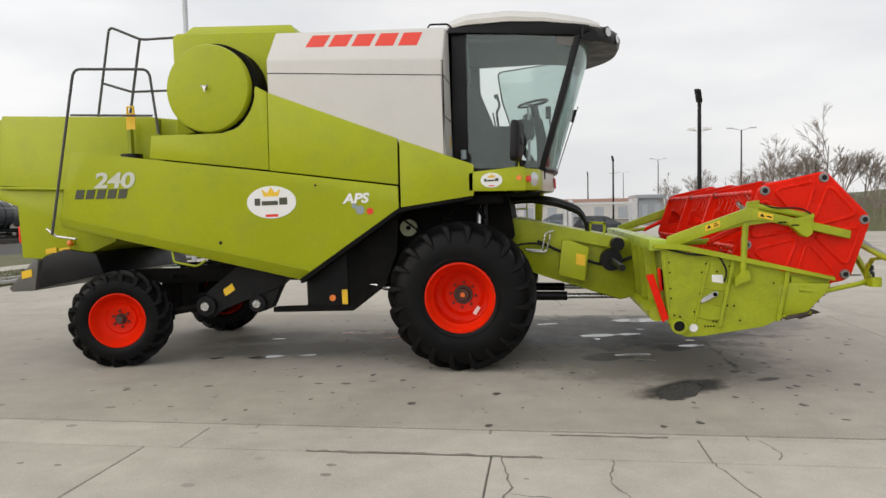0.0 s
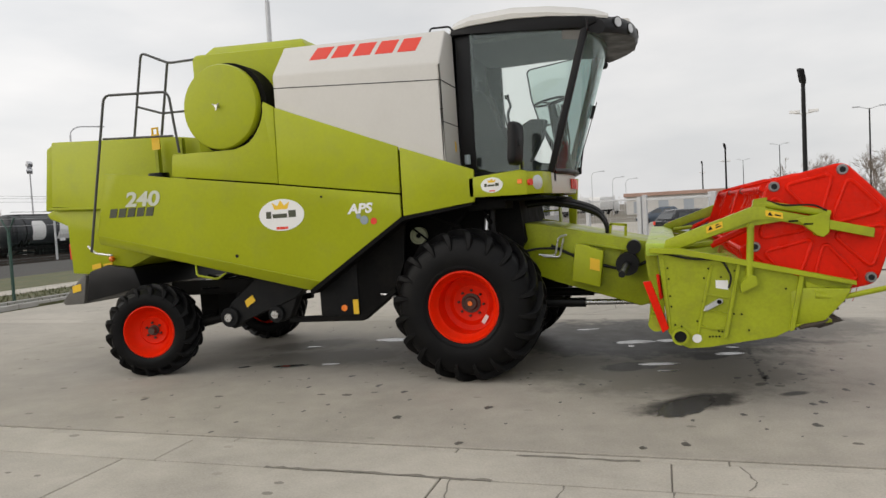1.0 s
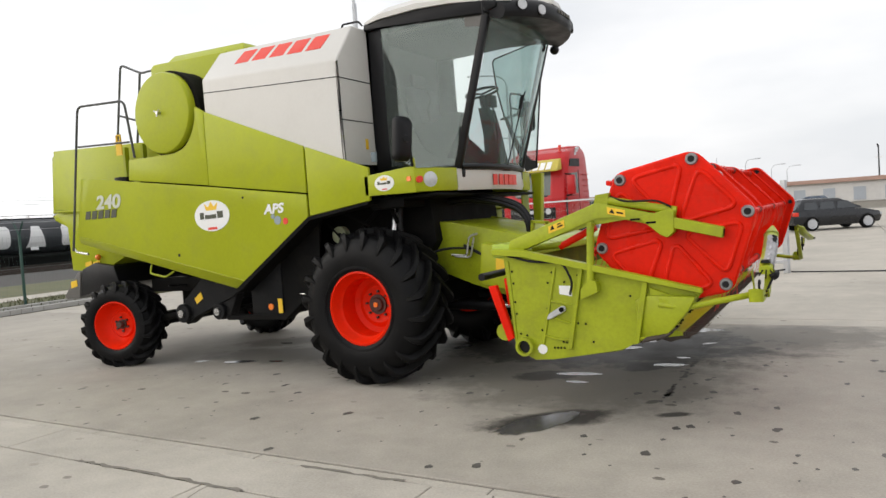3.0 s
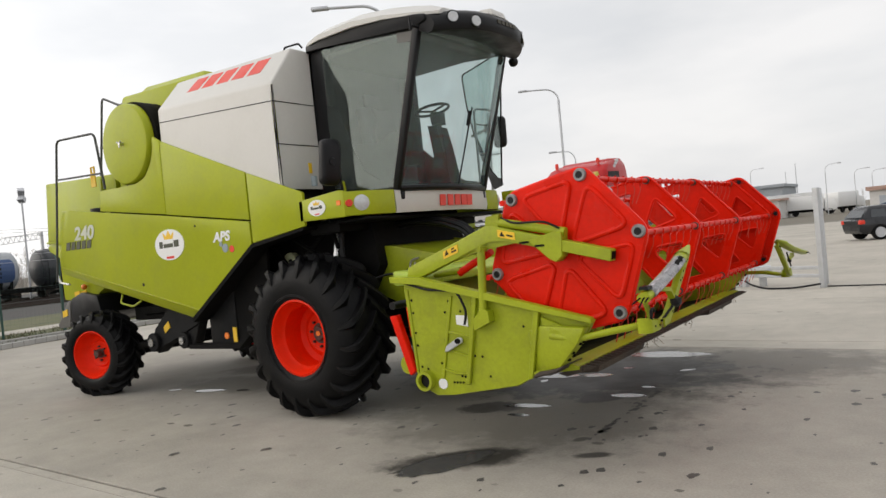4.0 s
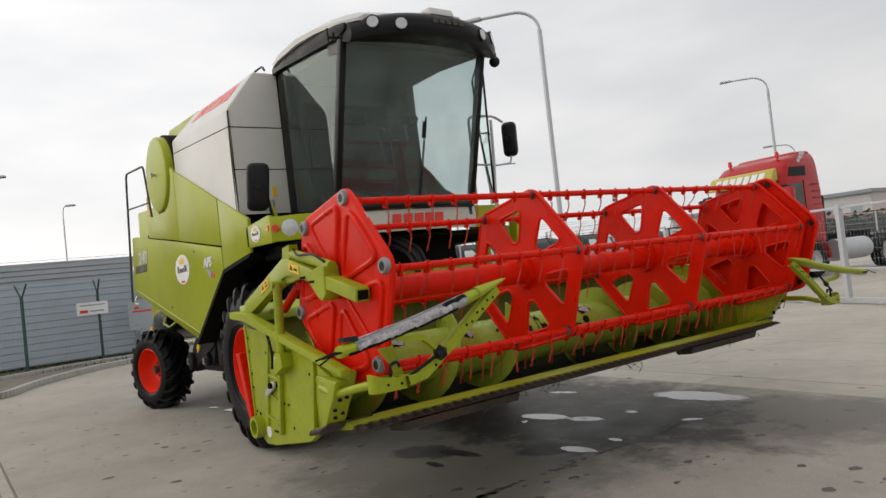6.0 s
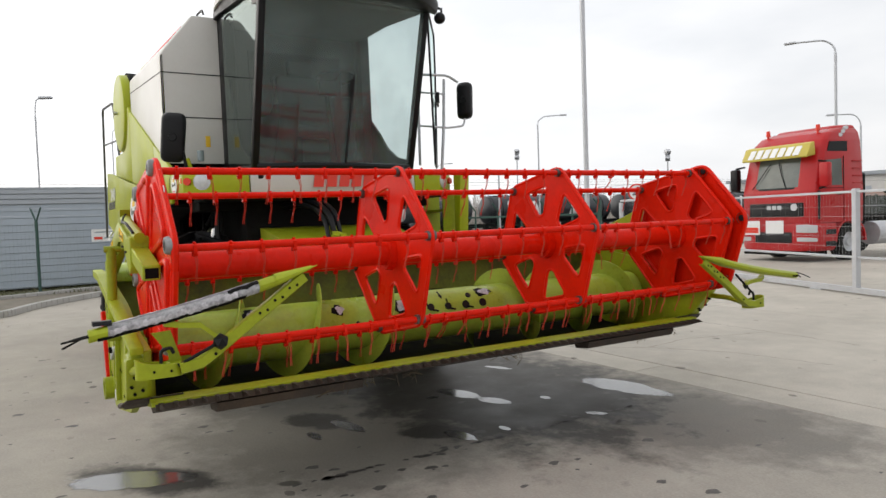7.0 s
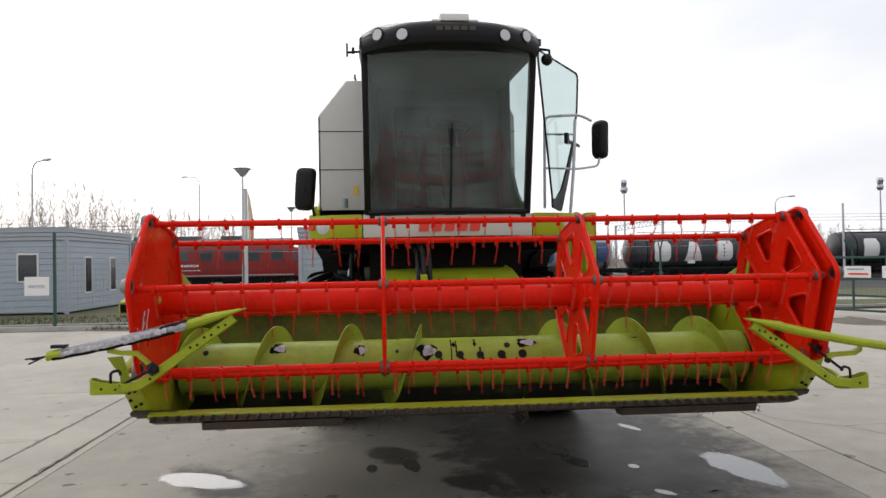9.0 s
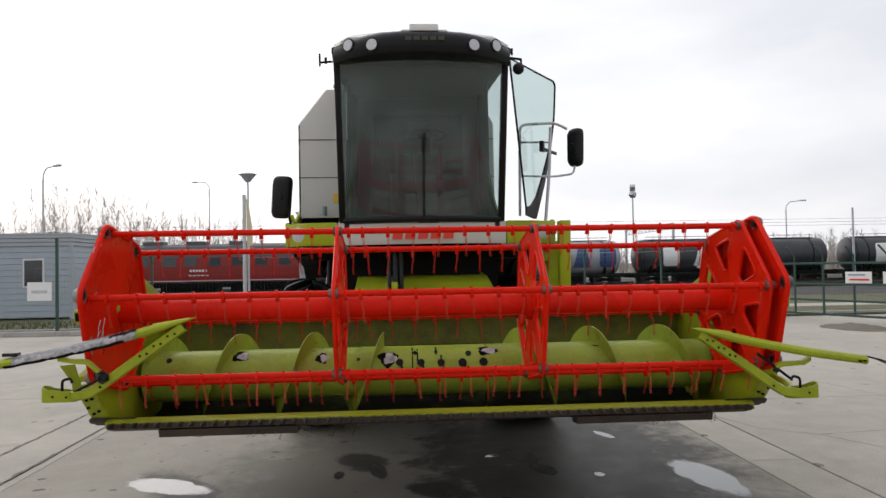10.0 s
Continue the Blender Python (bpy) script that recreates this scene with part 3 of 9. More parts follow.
for k in range(12):
    x, z = rr.uniform(-4.0, -2.0), rr.uniform(0.98, 1.3)
    tube(bm, round_run([(x, rr.uniform(-1.1, 1.1), z), (x + rr.uniform(-0.4, 0.4), rr.uniform(-1.1, 1.1), z + rr.uniform(-0.25, 0.1)), (x + rr.uniform(-0.7, 0.7), rr.uniform(-1.1, 1.1), z)], 0.1), rr.uniform(0.012, 0.03), 6)
part("hose_bundle", bm, M_BLACK, combine)
bm = B()
tube(bm, [(-1.35, -1.2, 1.02), (-0.8, -1.25, 0.9)], 0.022)
part("strut", bm, M_STEEL, combine)

# axles
bm = B()
box(bm, -0.16, 0.16, -0.9, 0.9, 0.66, 0.98)
for s in (-1, 1):
    cyl(bm, (0, s * 0.7, 0.82), (0, s * 1.18, 0.82), 0.16, n=20)
part("front_axle", bev(bm, 0.01, 1), M_DARK, combine)
for s in (-1, 1):
    bm = B()
    cyl(bm, (0, s * 0.72, 0.82), (0, s * 1.0, 0.82), 0.30, 0.385, 28)
    part("final_drive", bm, M_DARK, combine)
bm = B()
prism(bm, [(-4.42, 0.52), (-4.42, 0.70), (-4.18, 0.70), (-4.18, 0.52)], -1.2, 1.2)
box(bm, -4.45, -4.15, -0.25, 0.25, 0.6, 1.05)
tube(bm, [(-4.1, -1.1, 0.58), (-4.05, 1.1, 0.58)], 0.03)
tube(bm, [(-4.2, -1.15, 0.62), (-3.3, -1.1, 0.74)], 0.05)
tube(bm, [(-4.2, 1.15, 0.62), (-3.3, 1.1, 0.74)], 0.05)
part("rear_axle", bev(bm, 0.006, 1), M_DARK, combine)
for s in (-1, 1):
    bm = B()
    cyl(bm, (-4.31, s * 1.05, 0.62), (-4.31, s * 1.22, 0.62), 0.2, 0.30, 24)
    part("rear_hub_drum", bm, M_DARK, combine)


# wheels
def tyre_mesh(R, W, rim, lugs, skew, lug_w, lug_h):
    bm = B()
    base = R - lug_h
    side = [(rim, 0.05), (rim + 0.02, 0.0), (rim + (base - rim) * 0.12, -0.02), (rim + (base - rim) * 0.30, -0.045), (rim + (base - rim) * 0.52, -0.045), (rim + (base - rim) * 0.72, -0.015),
            (base - 0.055, 0.045), (base - 0.022, 0.11), (base - 0.006, 0.20)]
    prof = [(r, k * W) for r, k in side] + [(base + 0.003, 0.5 * W)] + [(r, (1 - k) * W) for r, k in reversed(side)]
    lathe(bm, prof, (0, 0, 0), 72)
    for r in (rim + 0.045, rim + 0.06):
        lathe(bm, [(r, -0.03 * W), (r + 0.006, -0.036 * W), (r + 0.012, -0.03 * W)], (0, 0, 0), 64)
    tyre = mesh_of("tyre", bm, M_TYRE, True, 35)
    # lug stations: across the half tread, drop below the crown, lean of the outward direction, width, height
    st = ((-0.05, 0.0, 0, 0.7, 1.0), (0.25, 0.002, 3, 0.75, 1.0), (0.5, 0.006, 8, 0.85, 1.0), (0.72, 0.014, 16, 0.95, 1.0), (0.88, 0.028, 32, 1.05, 1.05), (0.975, 0.055, 52, 1.1, 1.05),
          (1.03, 0.10, 70, 1.0, 0.9), (1.075, 0.16, 82, 0.85, 0.7), (1.09, 0.205, 88, 0.65, 0.5), (1.075, 0.235, 88, 0.4, 0.4))
    kk = R / 0.872
    treads = []
    for s in (-1, 1):
        bm = B()
        ring = []
        for u, drop, lean, wide, tall in st:
            a = skew * (u ** 0.8 if u > 0 else u)
            cr, cy = R - drop * kk, W / 2 + s * u * W / 2
            nr, ny = math.cos(radians(lean)), s * math.sin(radians(lean))
            hw = lug_w * 0.5 * wide / R
            d = (lug_h + 0.02) * tall
            q = []
            for da, dep in ((-hw * 1.75, d), (-hw, 0.008), (-hw * 0.8, 0.0), (hw * 0.8, 0.0), (hw, 0.008), (hw * 1.75, d)):
                r, y = cr - nr * dep, cy - ny * dep
                q.append(bm.verts.new((r * math.sin(a + da), y, r * math.cos(a + da))))
            ring.append(q)
        for p, q in zip(ring, ring[1:]):
            for k in range(5):
                bm.faces.new((p[k], p[k + 1], q[k + 1], q[k]))
            bm.faces.new((p[5], p[0], q[0], q[5]))
        bm.faces.new(ring[0])
        bm.faces.new(list(reversed(ring[-1])))
        lug = mesh_of("tread_lug", bm, M_TYRE, True, 35)
        treads += [(lug, 2 * math.pi * (i + (0.5 if s > 0 else 0)) / lugs) for i in range(lugs)]
    return tyre, treads


def rim_mesh(rim, W, disc):
    bm = B()
    lathe(bm, [(rim + 0.012, 0.03), (rim + 0.018, 0.012), (rim - 0.012, 0.004), (rim - 0.03, 0.03), (rim - 0.045, 0.10), (rim - 0.075, 0.13), (rim - 0.085, disc - 0.02),
               (rim - 0.14, disc + 0.012), (rim * 0.52, disc - 0.01), (rim * 0.46, disc), (0.0, disc)], (0, 0, 0), 56)
    lathe(bm, [(rim - 0.02, 0.02), (rim - 0.02, W - 0.03), (rim + 0.01, W - 0.01)], (0, 0, 0), 40)
    return mesh_of("wheel", bm, M_RIM)


M_HUB = mat("rusty_hub_steel", (0.075, 0.035, 0.025), 0.6, metal=0.1, var=0.35, scale=14, fine=60, dirt=(0.03, 0.026, 0.022), dirt_amt=0.8, dirt_scale=9)


def hub_mesh(r, disc, reach, bolts, circle):
    bm = B()
    lathe(bm, [(0, disc - reach), (r * 0.62, disc - reach), (r * 0.7, disc - reach + 0.015), (r * 0.72, disc - 0.02), (r, disc - 0.02), (r, disc + 0.02)], (0, 0, 0), 28)
    nuts = [Matrix.Translation((circle * math.cos(2 * math.pi * k / bolts), disc, circle * math.sin(2 * math.pi * k / bolts))) for k in range(bolts)]
    return mesh_of("hub", bm, M_HUB), nuts


bm = B()
cyl(bm, (0, 0.02, 0), (0, -0.03, 0), 0.015, n=6)
nut_mesh = mesh_of("wheel_nut", bm, M_HUB)
bm = B()
cyl(bm, (0, 0.0, 0), (0, 0.02, 0), 0.03, n=14)
cap_mesh = mesh_of("hub_cap", bm, M_ORANGE)
FRONT = (tyre_mesh(0.882, 0.66, 0.400, 20, 0.36, 0.074, 0.072), rim_mesh(0.405, 0.66, 0.37), hub_mesh(0.115, 0.37, 0.05, 8, 0.15))
REAR = (tyre_mesh(0.615, 0.43, 0.330, 18, 0.42, 0.058, 0.052), rim_mesh(0.338, 0.43, 0.17), hub_mesh(0.07, 0.17, 0.09, 6, 0.10))
for kit, x, yo, z, spin, steer in ((FRONT, -0.005, 1.60, 0.826, 0.1, 0), (REAR, -4.31, 1.575, 0.627, 0.4, 15)):
    for s in (-1, 1):
        m = Matrix.Translation((x, s * yo, z)) @ Matrix.Rotation(radians(steer) + (0 if s < 0 else math.pi), 4, 'Z') @ Matrix.Rotation(spin, 4, 'Y')
        wheel = place("wheel", kit[1], combine, m)
        place("tyre", kit[0][0], wheel, Matrix.Identity(4))
        for lug, turn in kit[0][1]:
            place("tread_lug", lug, wheel, Matrix.Rotation(turn, 4, 'Y'))
        place("hub", kit[2][0], wheel, Matrix.Identity(4))
        for q in kit[2][1]:
            place("wheel_nut", nut_mesh, wheel, q)
        if kit is FRONT:
            place("hub_cap", cap_mesh, wheel, Matrix.Translation((0, 0.305, 0)))
bm = B()
prism(bm, [(0.105, 0.60), (0.14, 0.57), (0.20, 0.66), (0.165, 0.69)], -1.246, -1.242)
part("rim_sticker", bm, M_STICK, combine, "white paper sticker on the rim")

# model numbers and decals on the flank
lettering("model_number", "240", 0.26, Matrix.Translation((-4.29, -1.506, 2.36)) @ SIDE_UP @ Matrix.Rotation(radians(-1.5), 4, 'Z') @ Matrix.Diagonal((1.38, 1, 1, 1)), M_LETPALE, combine, shear=0.15, spread=0.98, bold=0.008)
for k in range(5):
    bm = B()
    slanted(bm, -4.83 + 0.145 * k, 2.155 - 0.003 * k, 0.11, 0.115, 0.035, -1.507, -1.498)
    part("model_name_shape", bm, M_LETDARK, combine, "dark slanted model name shape")
lettering("system_letters", "APS", 0.155, Matrix.Translation((-1.215, -1.506, 2.02)) @ SIDE_UP @ Matrix.Diagonal((1.18, 1, 1, 1)), M_STICK, combine, shear=0.2, bold=0.006)
bm = B()
for cx, cz, r in ((-1.235, 1.935, 0.030), (-1.165, 1.885, 0.052)):
    cyl(bm, (cx, -1.506, cz), (cx, -1.498, cz), r, n=20)
part("grey_dots", bm, M_LETGREY, combine)
bm = B()
cyl(bm, (-1.045, -1.506, 1.865), (-1.045, -1.498, 1.865), 0.04, n=20)
part("red_dot", bm, M_LETRED, combine)


def oval_sticker(cx, y, cz, rx, rz):
    bm = B()
    prism(bm, oval(cx, cz, rx, rz), y - 0.006, y + 0.002)
    st = part("oval_sticker", bm, M_STICK, combine, "white oval dealer sticker with gold crown")
    k = rx / 0.31
    bm = B()
    prism(bm, [(cx - 0.09 * k, cz + 0.07 * k), (cx + 0.09 * k, cz + 0.07 * k), (cx + 0.12 * k, cz + 0.16 * k), (cx + 0.05 * k, cz + 0.11 * k), (cx, cz + 0.18 * k), (cx - 0.05 * k, cz + 0.11 * k), (cx - 0.12 * k, cz + 0.16 * k)], y - 0.009, y - 0.004)
    part("crown", bm, M_YELLOW, st)
    bm = B()
    for dx, w, h in ((-0.21, 0.07, 0.085), (-0.12, 0.20, 0.05), (0.10, 0.10, 0.085)):
        prism(bm, [(cx + dx * k, cz - 0.035 * k), (cx + (dx + w) * k, cz - 0.035 * k), (cx + (dx + w) * k, cz + (h - 0.035) * k), (cx + dx * k, cz + (h - 0.035) * k)], y - 0.009, y - 0.004)
    part("name_bars", bm, M_LETDARK, st)
    bm = B()
    prism(bm, [(cx - 0.08 * k, cz - 0.175 * k), (cx + 0.08 * k, cz - 0.175 * k), (cx + 0.08 * k, cz - 0.145 * k), (cx - 0.08 * k, cz - 0.145 * k)], y - 0.009, y - 0.004)
    part("red_bar", bm, M_LETRED, st)


oval_sticker(-2.255, -1.502, 2.02, 0.31, 0.195)

# ---- cab ----
CABW = 0.86
def cab_x(z):
    """Front line of the side window."""
    return 0.975 + (z - 2.31) * 0.318


bm = B()
prism(bm, [(-0.22, 2.10), (-0.16, 4.06), (0.12, 4.08), (0.12, 2.34), (0.02, 2.2)], -CABW - 0.0, -CABW + 0.12)
cab = part("cab", bev(bm, 0.015), M_BLACK, combine, "black-framed glazed driver's cab")
bm = B()
prism(bm, [(-0.22, 2.10), (-0.16, 4.06), (0.12, 4.08), (0.12, 2.34), (0.02, 2.2)], CABW - 0.12, CABW)
part("rear_pillar", bev(bm, 0.015), M_BLACK, cab)
bm = B()
prism(bm, [(-0.22, 2.0), (-0.16, 4.0), (-0.08, 4.0), (-0.12, 2.0)], -CABW, CABW)
part("rear_wall", bm, M_TRIM, cab)
bm = B()
box(bm, -0.2, 1.02, -CABW + 0.02, CABW - 0.02, 2.18, 2.27)
part("cab_floor", bev(bm, 0.01), M_BLACK, cab)
# dark corner of the right side window
bm = B()
prism(bm, [(0.08, 2.30), (0.08, 3.36), (0.19, 3.34), (0.25, 3.28), (0.44, 2.78), (0.56, 2.54), (0.74, 2.43), (0.98, 2.39), (0.98, 2.28)], -CABW - 0.004, -CABW + 0.02)
part("window_corner", bm, M_BLACK, cab)
for s in (-1, 1):
    bm = B()
    prism(bm, [(0.93, 2.28), (1.01, 2.28), (1.52, 3.94), (1.43, 3.94)], s * CABW - 0.035, s * CABW + 0.035)
    part("front_pillar", bev(bm, 0.015), M_BLACK, cab)
    bm = B()
    prism(bm, [(0.0, 2.24), (0.98, 2.24), (0.98, 2.32), (0.0, 2.36)], s * CABW - 0.03, s * CABW + 0.03)
    part("window_sill", bev(bm, 0.01), M_BLACK, cab)
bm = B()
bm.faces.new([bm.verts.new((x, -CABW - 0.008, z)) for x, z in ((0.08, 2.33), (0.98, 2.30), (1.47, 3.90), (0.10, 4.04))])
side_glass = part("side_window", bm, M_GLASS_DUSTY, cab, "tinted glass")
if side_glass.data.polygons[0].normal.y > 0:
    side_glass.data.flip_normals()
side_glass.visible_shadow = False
# windscreen, bowed forward
bm = B()
NY = 14
grid = []
for zi in range(7):
    z = 2.32 + (3.90 - 2.32) * zi / 6
    row = []
    for yi in range(NY + 1):
        y = -CABW + 0.03 + (2 * CABW - 0.06) * yi / NY
        row.append(bm.verts.new((cab_x(z) + 0.02 + 0.17 * (1 - (y / CABW) ** 2), y, z)))
    grid.append(row)
for a, b in zip(grid, grid[1:]):
    for i in range(NY):
        bm.faces.new((a[i], a[i + 1], b[i + 1], b[i]))
ws = part("windscreen", bm, M_SCREEN, cab, "bowed tinted windscreen")
if ws.data.polygons[0].normal.x < 0:
    ws.data.flip_normals()
ws.visible_shadow = False
for z0, r in ((2.30, 0.035), (3.90, 0.03)):
    bm = B()
    tube(bm, [(cab_x(z0) + 0.02 + 0.17 * (1 - (y / CABW) ** 2), y, z0) for y in [-CABW + 0.02 + (2 * CABW - 0.04) * i / 12 for i in range(13)]], r)
    part("windscreen_seal", bm, M_BLACK, cab)
# roof with visor
def roof_run(x, half, zt, zb, k=0.12):
    return [(x, -half, zb), (x, -half, zt - k), (x, -half + k * 1.2, zt - k * 0.3), (x, -half * 0.45, zt), (x, half * 0.45, zt), (x, half - k * 1.2, zt - k * 0.3), (x, half, zt - k), (x, half, zb)]


bm = B()
rings = []
for x, half, zt, zb in ((-0.15, 0.82, 4.16, 4.07), (-0.12, 0.88, 4.23, 4.075), (-0.04, 0.915, 4.29, 4.085), (0.12, 0.93, 4.325, 4.10), (0.63, 0.94, 4.335, 4.105), (1.05, 0.93, 4.29, 4.075), (1.35, 0.91, 4.235, 4.035), (1.58, 0.88, 4.16, 3.995), (1.72, 0.80, 4.07, 3.985)):
    rings.append([bm.verts.new(p) for p in roof_run(x, half, zt, zb, min(0.17, zt - zb - 0.03))])
for a, b in zip(rings, rings[1:]):
    for i in range(len(a)):
        j = (i + 1) % len(a)
        bm.faces.new((a[i], a[j], b[j], b[i]))
bm.faces.new(rings[0])
bm.faces.new(list(reversed(rings[-1])))
part("cab_roof", bm, M_WHITE, cab, "light grey moulded roof")


def visor_x(y):
    return 1.69 + 0.335 * (1 - min(1.0, (abs(y) / 0.88) ** 2.6))


bm = B()
rings = []
N = 24
for i in range(N + 1):
    y = -0.88 + 1.76 * i / N
    k = 1 - (abs(y) / 0.88) ** 3
    xf = visor_x(y)
    zt, zb = 3.99 + 0.06 * k, 3.80 + 0.015 * k
    rings.append([bm.verts.new(p) for p in ((1.42, y, zt + 0.03), (xf - 0.22, y, zt + 0.012), (xf - 0.10, y, zt), (xf - 0.03, y, zt - 0.045), (xf, y, zt - 0.10), (xf - 0.005, y, zb + 0.055), (xf - 0.03, y, zb + 0.01), (xf - 0.08, y, zb), (1.50, y, zb + 0.05), (1.42, y, zb + 0.08))])
for a, b in zip(rings, rings[1:]):
    for i in range(len(a)):
        j = (i + 1) % len(a)
        bm.faces.new((a[i], a[j], b[j], b[i]))
bm.faces.new(rings[0])
bm.faces.new(list(reversed(rings[-1])))
visor = part("visor", bm, M_BLACK, cab, "glossy black roof visor")
bm = B()
prism(bm, [(-0.12, 4.00), (-0.12, 4.09), (0.25, 4.12), (0.63, 4.12), (1.3, 4.06), (1.6, 4.0), (1.6, 3.93), (1.40, 3.88), (0.12, 4.03)], -0.905, 0.905)
part("roof_frame", bev(bm, 0.02), M_BLACK, cab)
for y in (-0.722, -0.49, 0.49, 0.725):
    sl = 0.77 if abs(y) > 0.6 else 0.42
    nrm = Vector((1, math.copysign(sl, y), 0.05)).normalized()
    p = Vector((visor_x(y), y, 3.94 if abs(y) > 0.6 else 3.905))
    bm = B()
    cyl(bm, p - nrm * 0.04, p + nrm * 0.008, 0.060, 0.054, 24)
    lamp = part("work_light", bm, M_LENS, visor, "round white work lamp")
    bm = B()
    cyl(bm, p - nrm * 0.04, p + nrm * 0.003, 0.070, 0.068, 24)
    part("lamp_ring", bm, M_BLACK, lamp)
for k in range(5):
    y = -0.17 + 0.078 * k
    bm = B()
    box(bm, visor_x(y) - 0.01, visor_x(y) + 0.006, y, y + 0.058, 3.925, 3.965)
    part("model_name_shape", bm, M_NAME, visor)
bm = B()
prism(bm, [(1.72, 4.03), (1.75, 4.11), (1.80, 4.135), (1.93, 4.12), (1.96, 4.04)], -0.13, 0.15)
box(bm, 1.74, 1.94, -0.21, 0.24, 4.03, 4.062)
part("roof_module", bev(bm, 0.02), M_WHITE, visor)
# mirror-side beacon and antenna brackets
bm = B()
tube(bm, [(1.50, 0.90, 3.92), (1.52, 1.02, 3.90), (1.52, 1.02, 3.82)], 0.015)
bmesh.ops.create_uvsphere(bm, u_segments=14, v_segments=8, radius=0.06, matrix=Matrix.Translation((1.53, 0.99, 3.80)))
tube(bm, [(1.5, 0.93, 3.95), (1.5, 0.93, 4.02)], 0.012)
part("beacon_lamp", bm, M_BLACK, cab)
bm = B()
tube(bm, [(1.5, -0.90, 3.88), (1.5, -1.03, 3.87)], 0.012)
tube(bm, [(1.5, -1.03, 3.83), (1.5, -1.03, 3.96)], 0.01)
tube(bm, [(1.5, -0.97, 3.86), (1.5, -0.97, 3.92)], 0.014)
part("lamp_bracket", bm, M_BLACK, cab)
# Small flat grey plate at the side window's top front corner
bm = B()
prism(bm, [(1.20, 3.80), (1.40, 3.77), (1.435, 3.905), (1.20, 3.935)], -CABW - 0.016, -CABW - 0.008)
part("window_plate", bm, M_FLAP, cab)
bm = B()
box(bm, -0.05, 1.38, -0.80, 0.80, 3.90, 3.96)
part("headliner", bev(bm, 0.02), M_TRIM, cab)
bm = B()
prism(bm, [(0.10, 2.30), (0.10, 2.95), (0.30, 2.78), (0.52, 2.56), (0.74, 2.44), (0.98, 2.39), (0.98, 2.28)], CABW - 0.02, CABW + 0.004)
part("window_corner", bm, M_BLACK, cab)
bm = B()
box(bm, -0.10, -0.07, -0.55, 0.55, 2.95, 3.70)
part("rear_window", bm, M_BLACK, cab)
# seat, column, console
bm = B()
box(bm, 0.12, 0.58, -0.28, 0.28, 2.66, 2.80)
seat = part("driver_seat", bev(bm, 0.05, 3), M_SEAT, cab)
bm = B()
prism(bm, [(0.06, 2.75), (0.24, 2.75), (0.20, 3.0), (0.10, 3.42), (-0.03, 3.42)], -0.28, 0.28)
prism(bm, [(0.00, 3.42), (0.09, 3.42), (0.06, 3.60), (-0.02, 3.60)], -0.15, 0.15)
part("seat_back", bev(bm, 0.04, 3), M_SEAT, seat)
bm = B()
box(bm, 0.18, 0.50, -0.18, 0.18, 2.26, 2.66)
part("seat_base", bev(bm, 0.03), M_BLACK, seat)
bm = B()
tube(bm, [(1.04, 0.06, 2.26), (0.97, 0.06, 2.75), (0.90, 0.07, 3.2)], 0.055, 10)
prism(bm, [(0.92, 2.26), (1.14, 2.26), (1.06, 2.75), (1.0, 3.02), (0.88, 3.05), (0.92, 2.72)], -0.05, 0.17)
col = part("steering_column", bm, M_BLACK, cab)
bm = B()
tilt = Matrix.Translation((0.885, 0.07, 3.245)) @ Matrix.Rotation(radians(-10), 4, 'Y')
tube(bm, [tilt @ Vector((0.2 * math.cos(2 * math.pi * i / 24), 0.2 * math.sin(2 * math.pi * i / 24), 0)) for i in range(24)], 0.016, 8, closed=True)
for a in (0, 2.1, 4.2):
    tube(bm, [tilt @ Vector((0, 0, -0.02)), tilt @ Vector((0.2 * math.cos(a), 0.2 * math.sin(a), 0))], 0.013, 6)
part("steering_wheel", bm, M_BLACK, col)
bm = B()
prism(bm, [(0.10, 2.35), (0.62, 2.35), (0.84, 2.74), (0.90, 2.95), (0.72, 2.97), (0.56, 2.88), (0.10, 2.93)], -0.55, -0.34)
tube(bm, round_run([(0.44, -0.45, 2.90), (0.42, -0.45, 3.08), (0.47, -0.45, 3.17), (0.43, -0.45, 3.29)], 0.04), 0.017)
tube(bm, [(0.43, -0.45, 3.26), (0.42, -0.45, 3.31)], 0.03)
tube(bm, [(0.40, -0.40, 2.92), (0.37, -0.40, 3.09)], 0.012)
part("control_console", bev(bm, 0.012, 1), M_BLACK, cab)
bm = B()
box(bm, 1.05, 1.12, -0.20, -0.02, 3.02, 3.16)
tube(bm, [(1.1, -0.1, 3.02), (1.12, -0.08, 2.7), (1.06, -0.02, 2.3)], 0.012)
part("monitor", bev(bm, 0.01), M_BLACK, cab)
bm = B()
for side, r in ((0.0, 0.006), (0.014, 0.004)):
    tube(bm, [(cab_x(z) + 0.205 + 0.01 * k, 0.004 + side, z) for k, z in enumerate((2.31, 2.6, 2.9, 3.16))], r)
tube(bm, [(cab_x(z) + 0.215, 0.01, z) for z in (2.96, 3.04, 3.12)], 0.022)
part("wiper", bm, M_BLACK, cab)

# open cab door on the left
hinge = Vector((1.40, CABW + 0.06))
leaf = (Vector((0.34, 1.64)) - hinge).normalized()
door_m = Matrix.Translation((hinge.x, hinge.y, 0)) @ Matrix.Rotation(math.atan2(leaf.y, leaf.x), 4, 'Z')
DOOR = ((0.36, 2.33), (0.60, 2.31), (0.86, 2.72), (1.07, 3.13), (1.22, 3.55), (1.28, 3.95), (1.23, 3.99), (0.0, 3.95))
bm = B()
bm.faces.new([bm.verts.new((x, 0, z)) for x, z in DOOR])
dg = part("cab_door", moved(bm, door_m), M_GLASS, cab, "open glazed cab door")
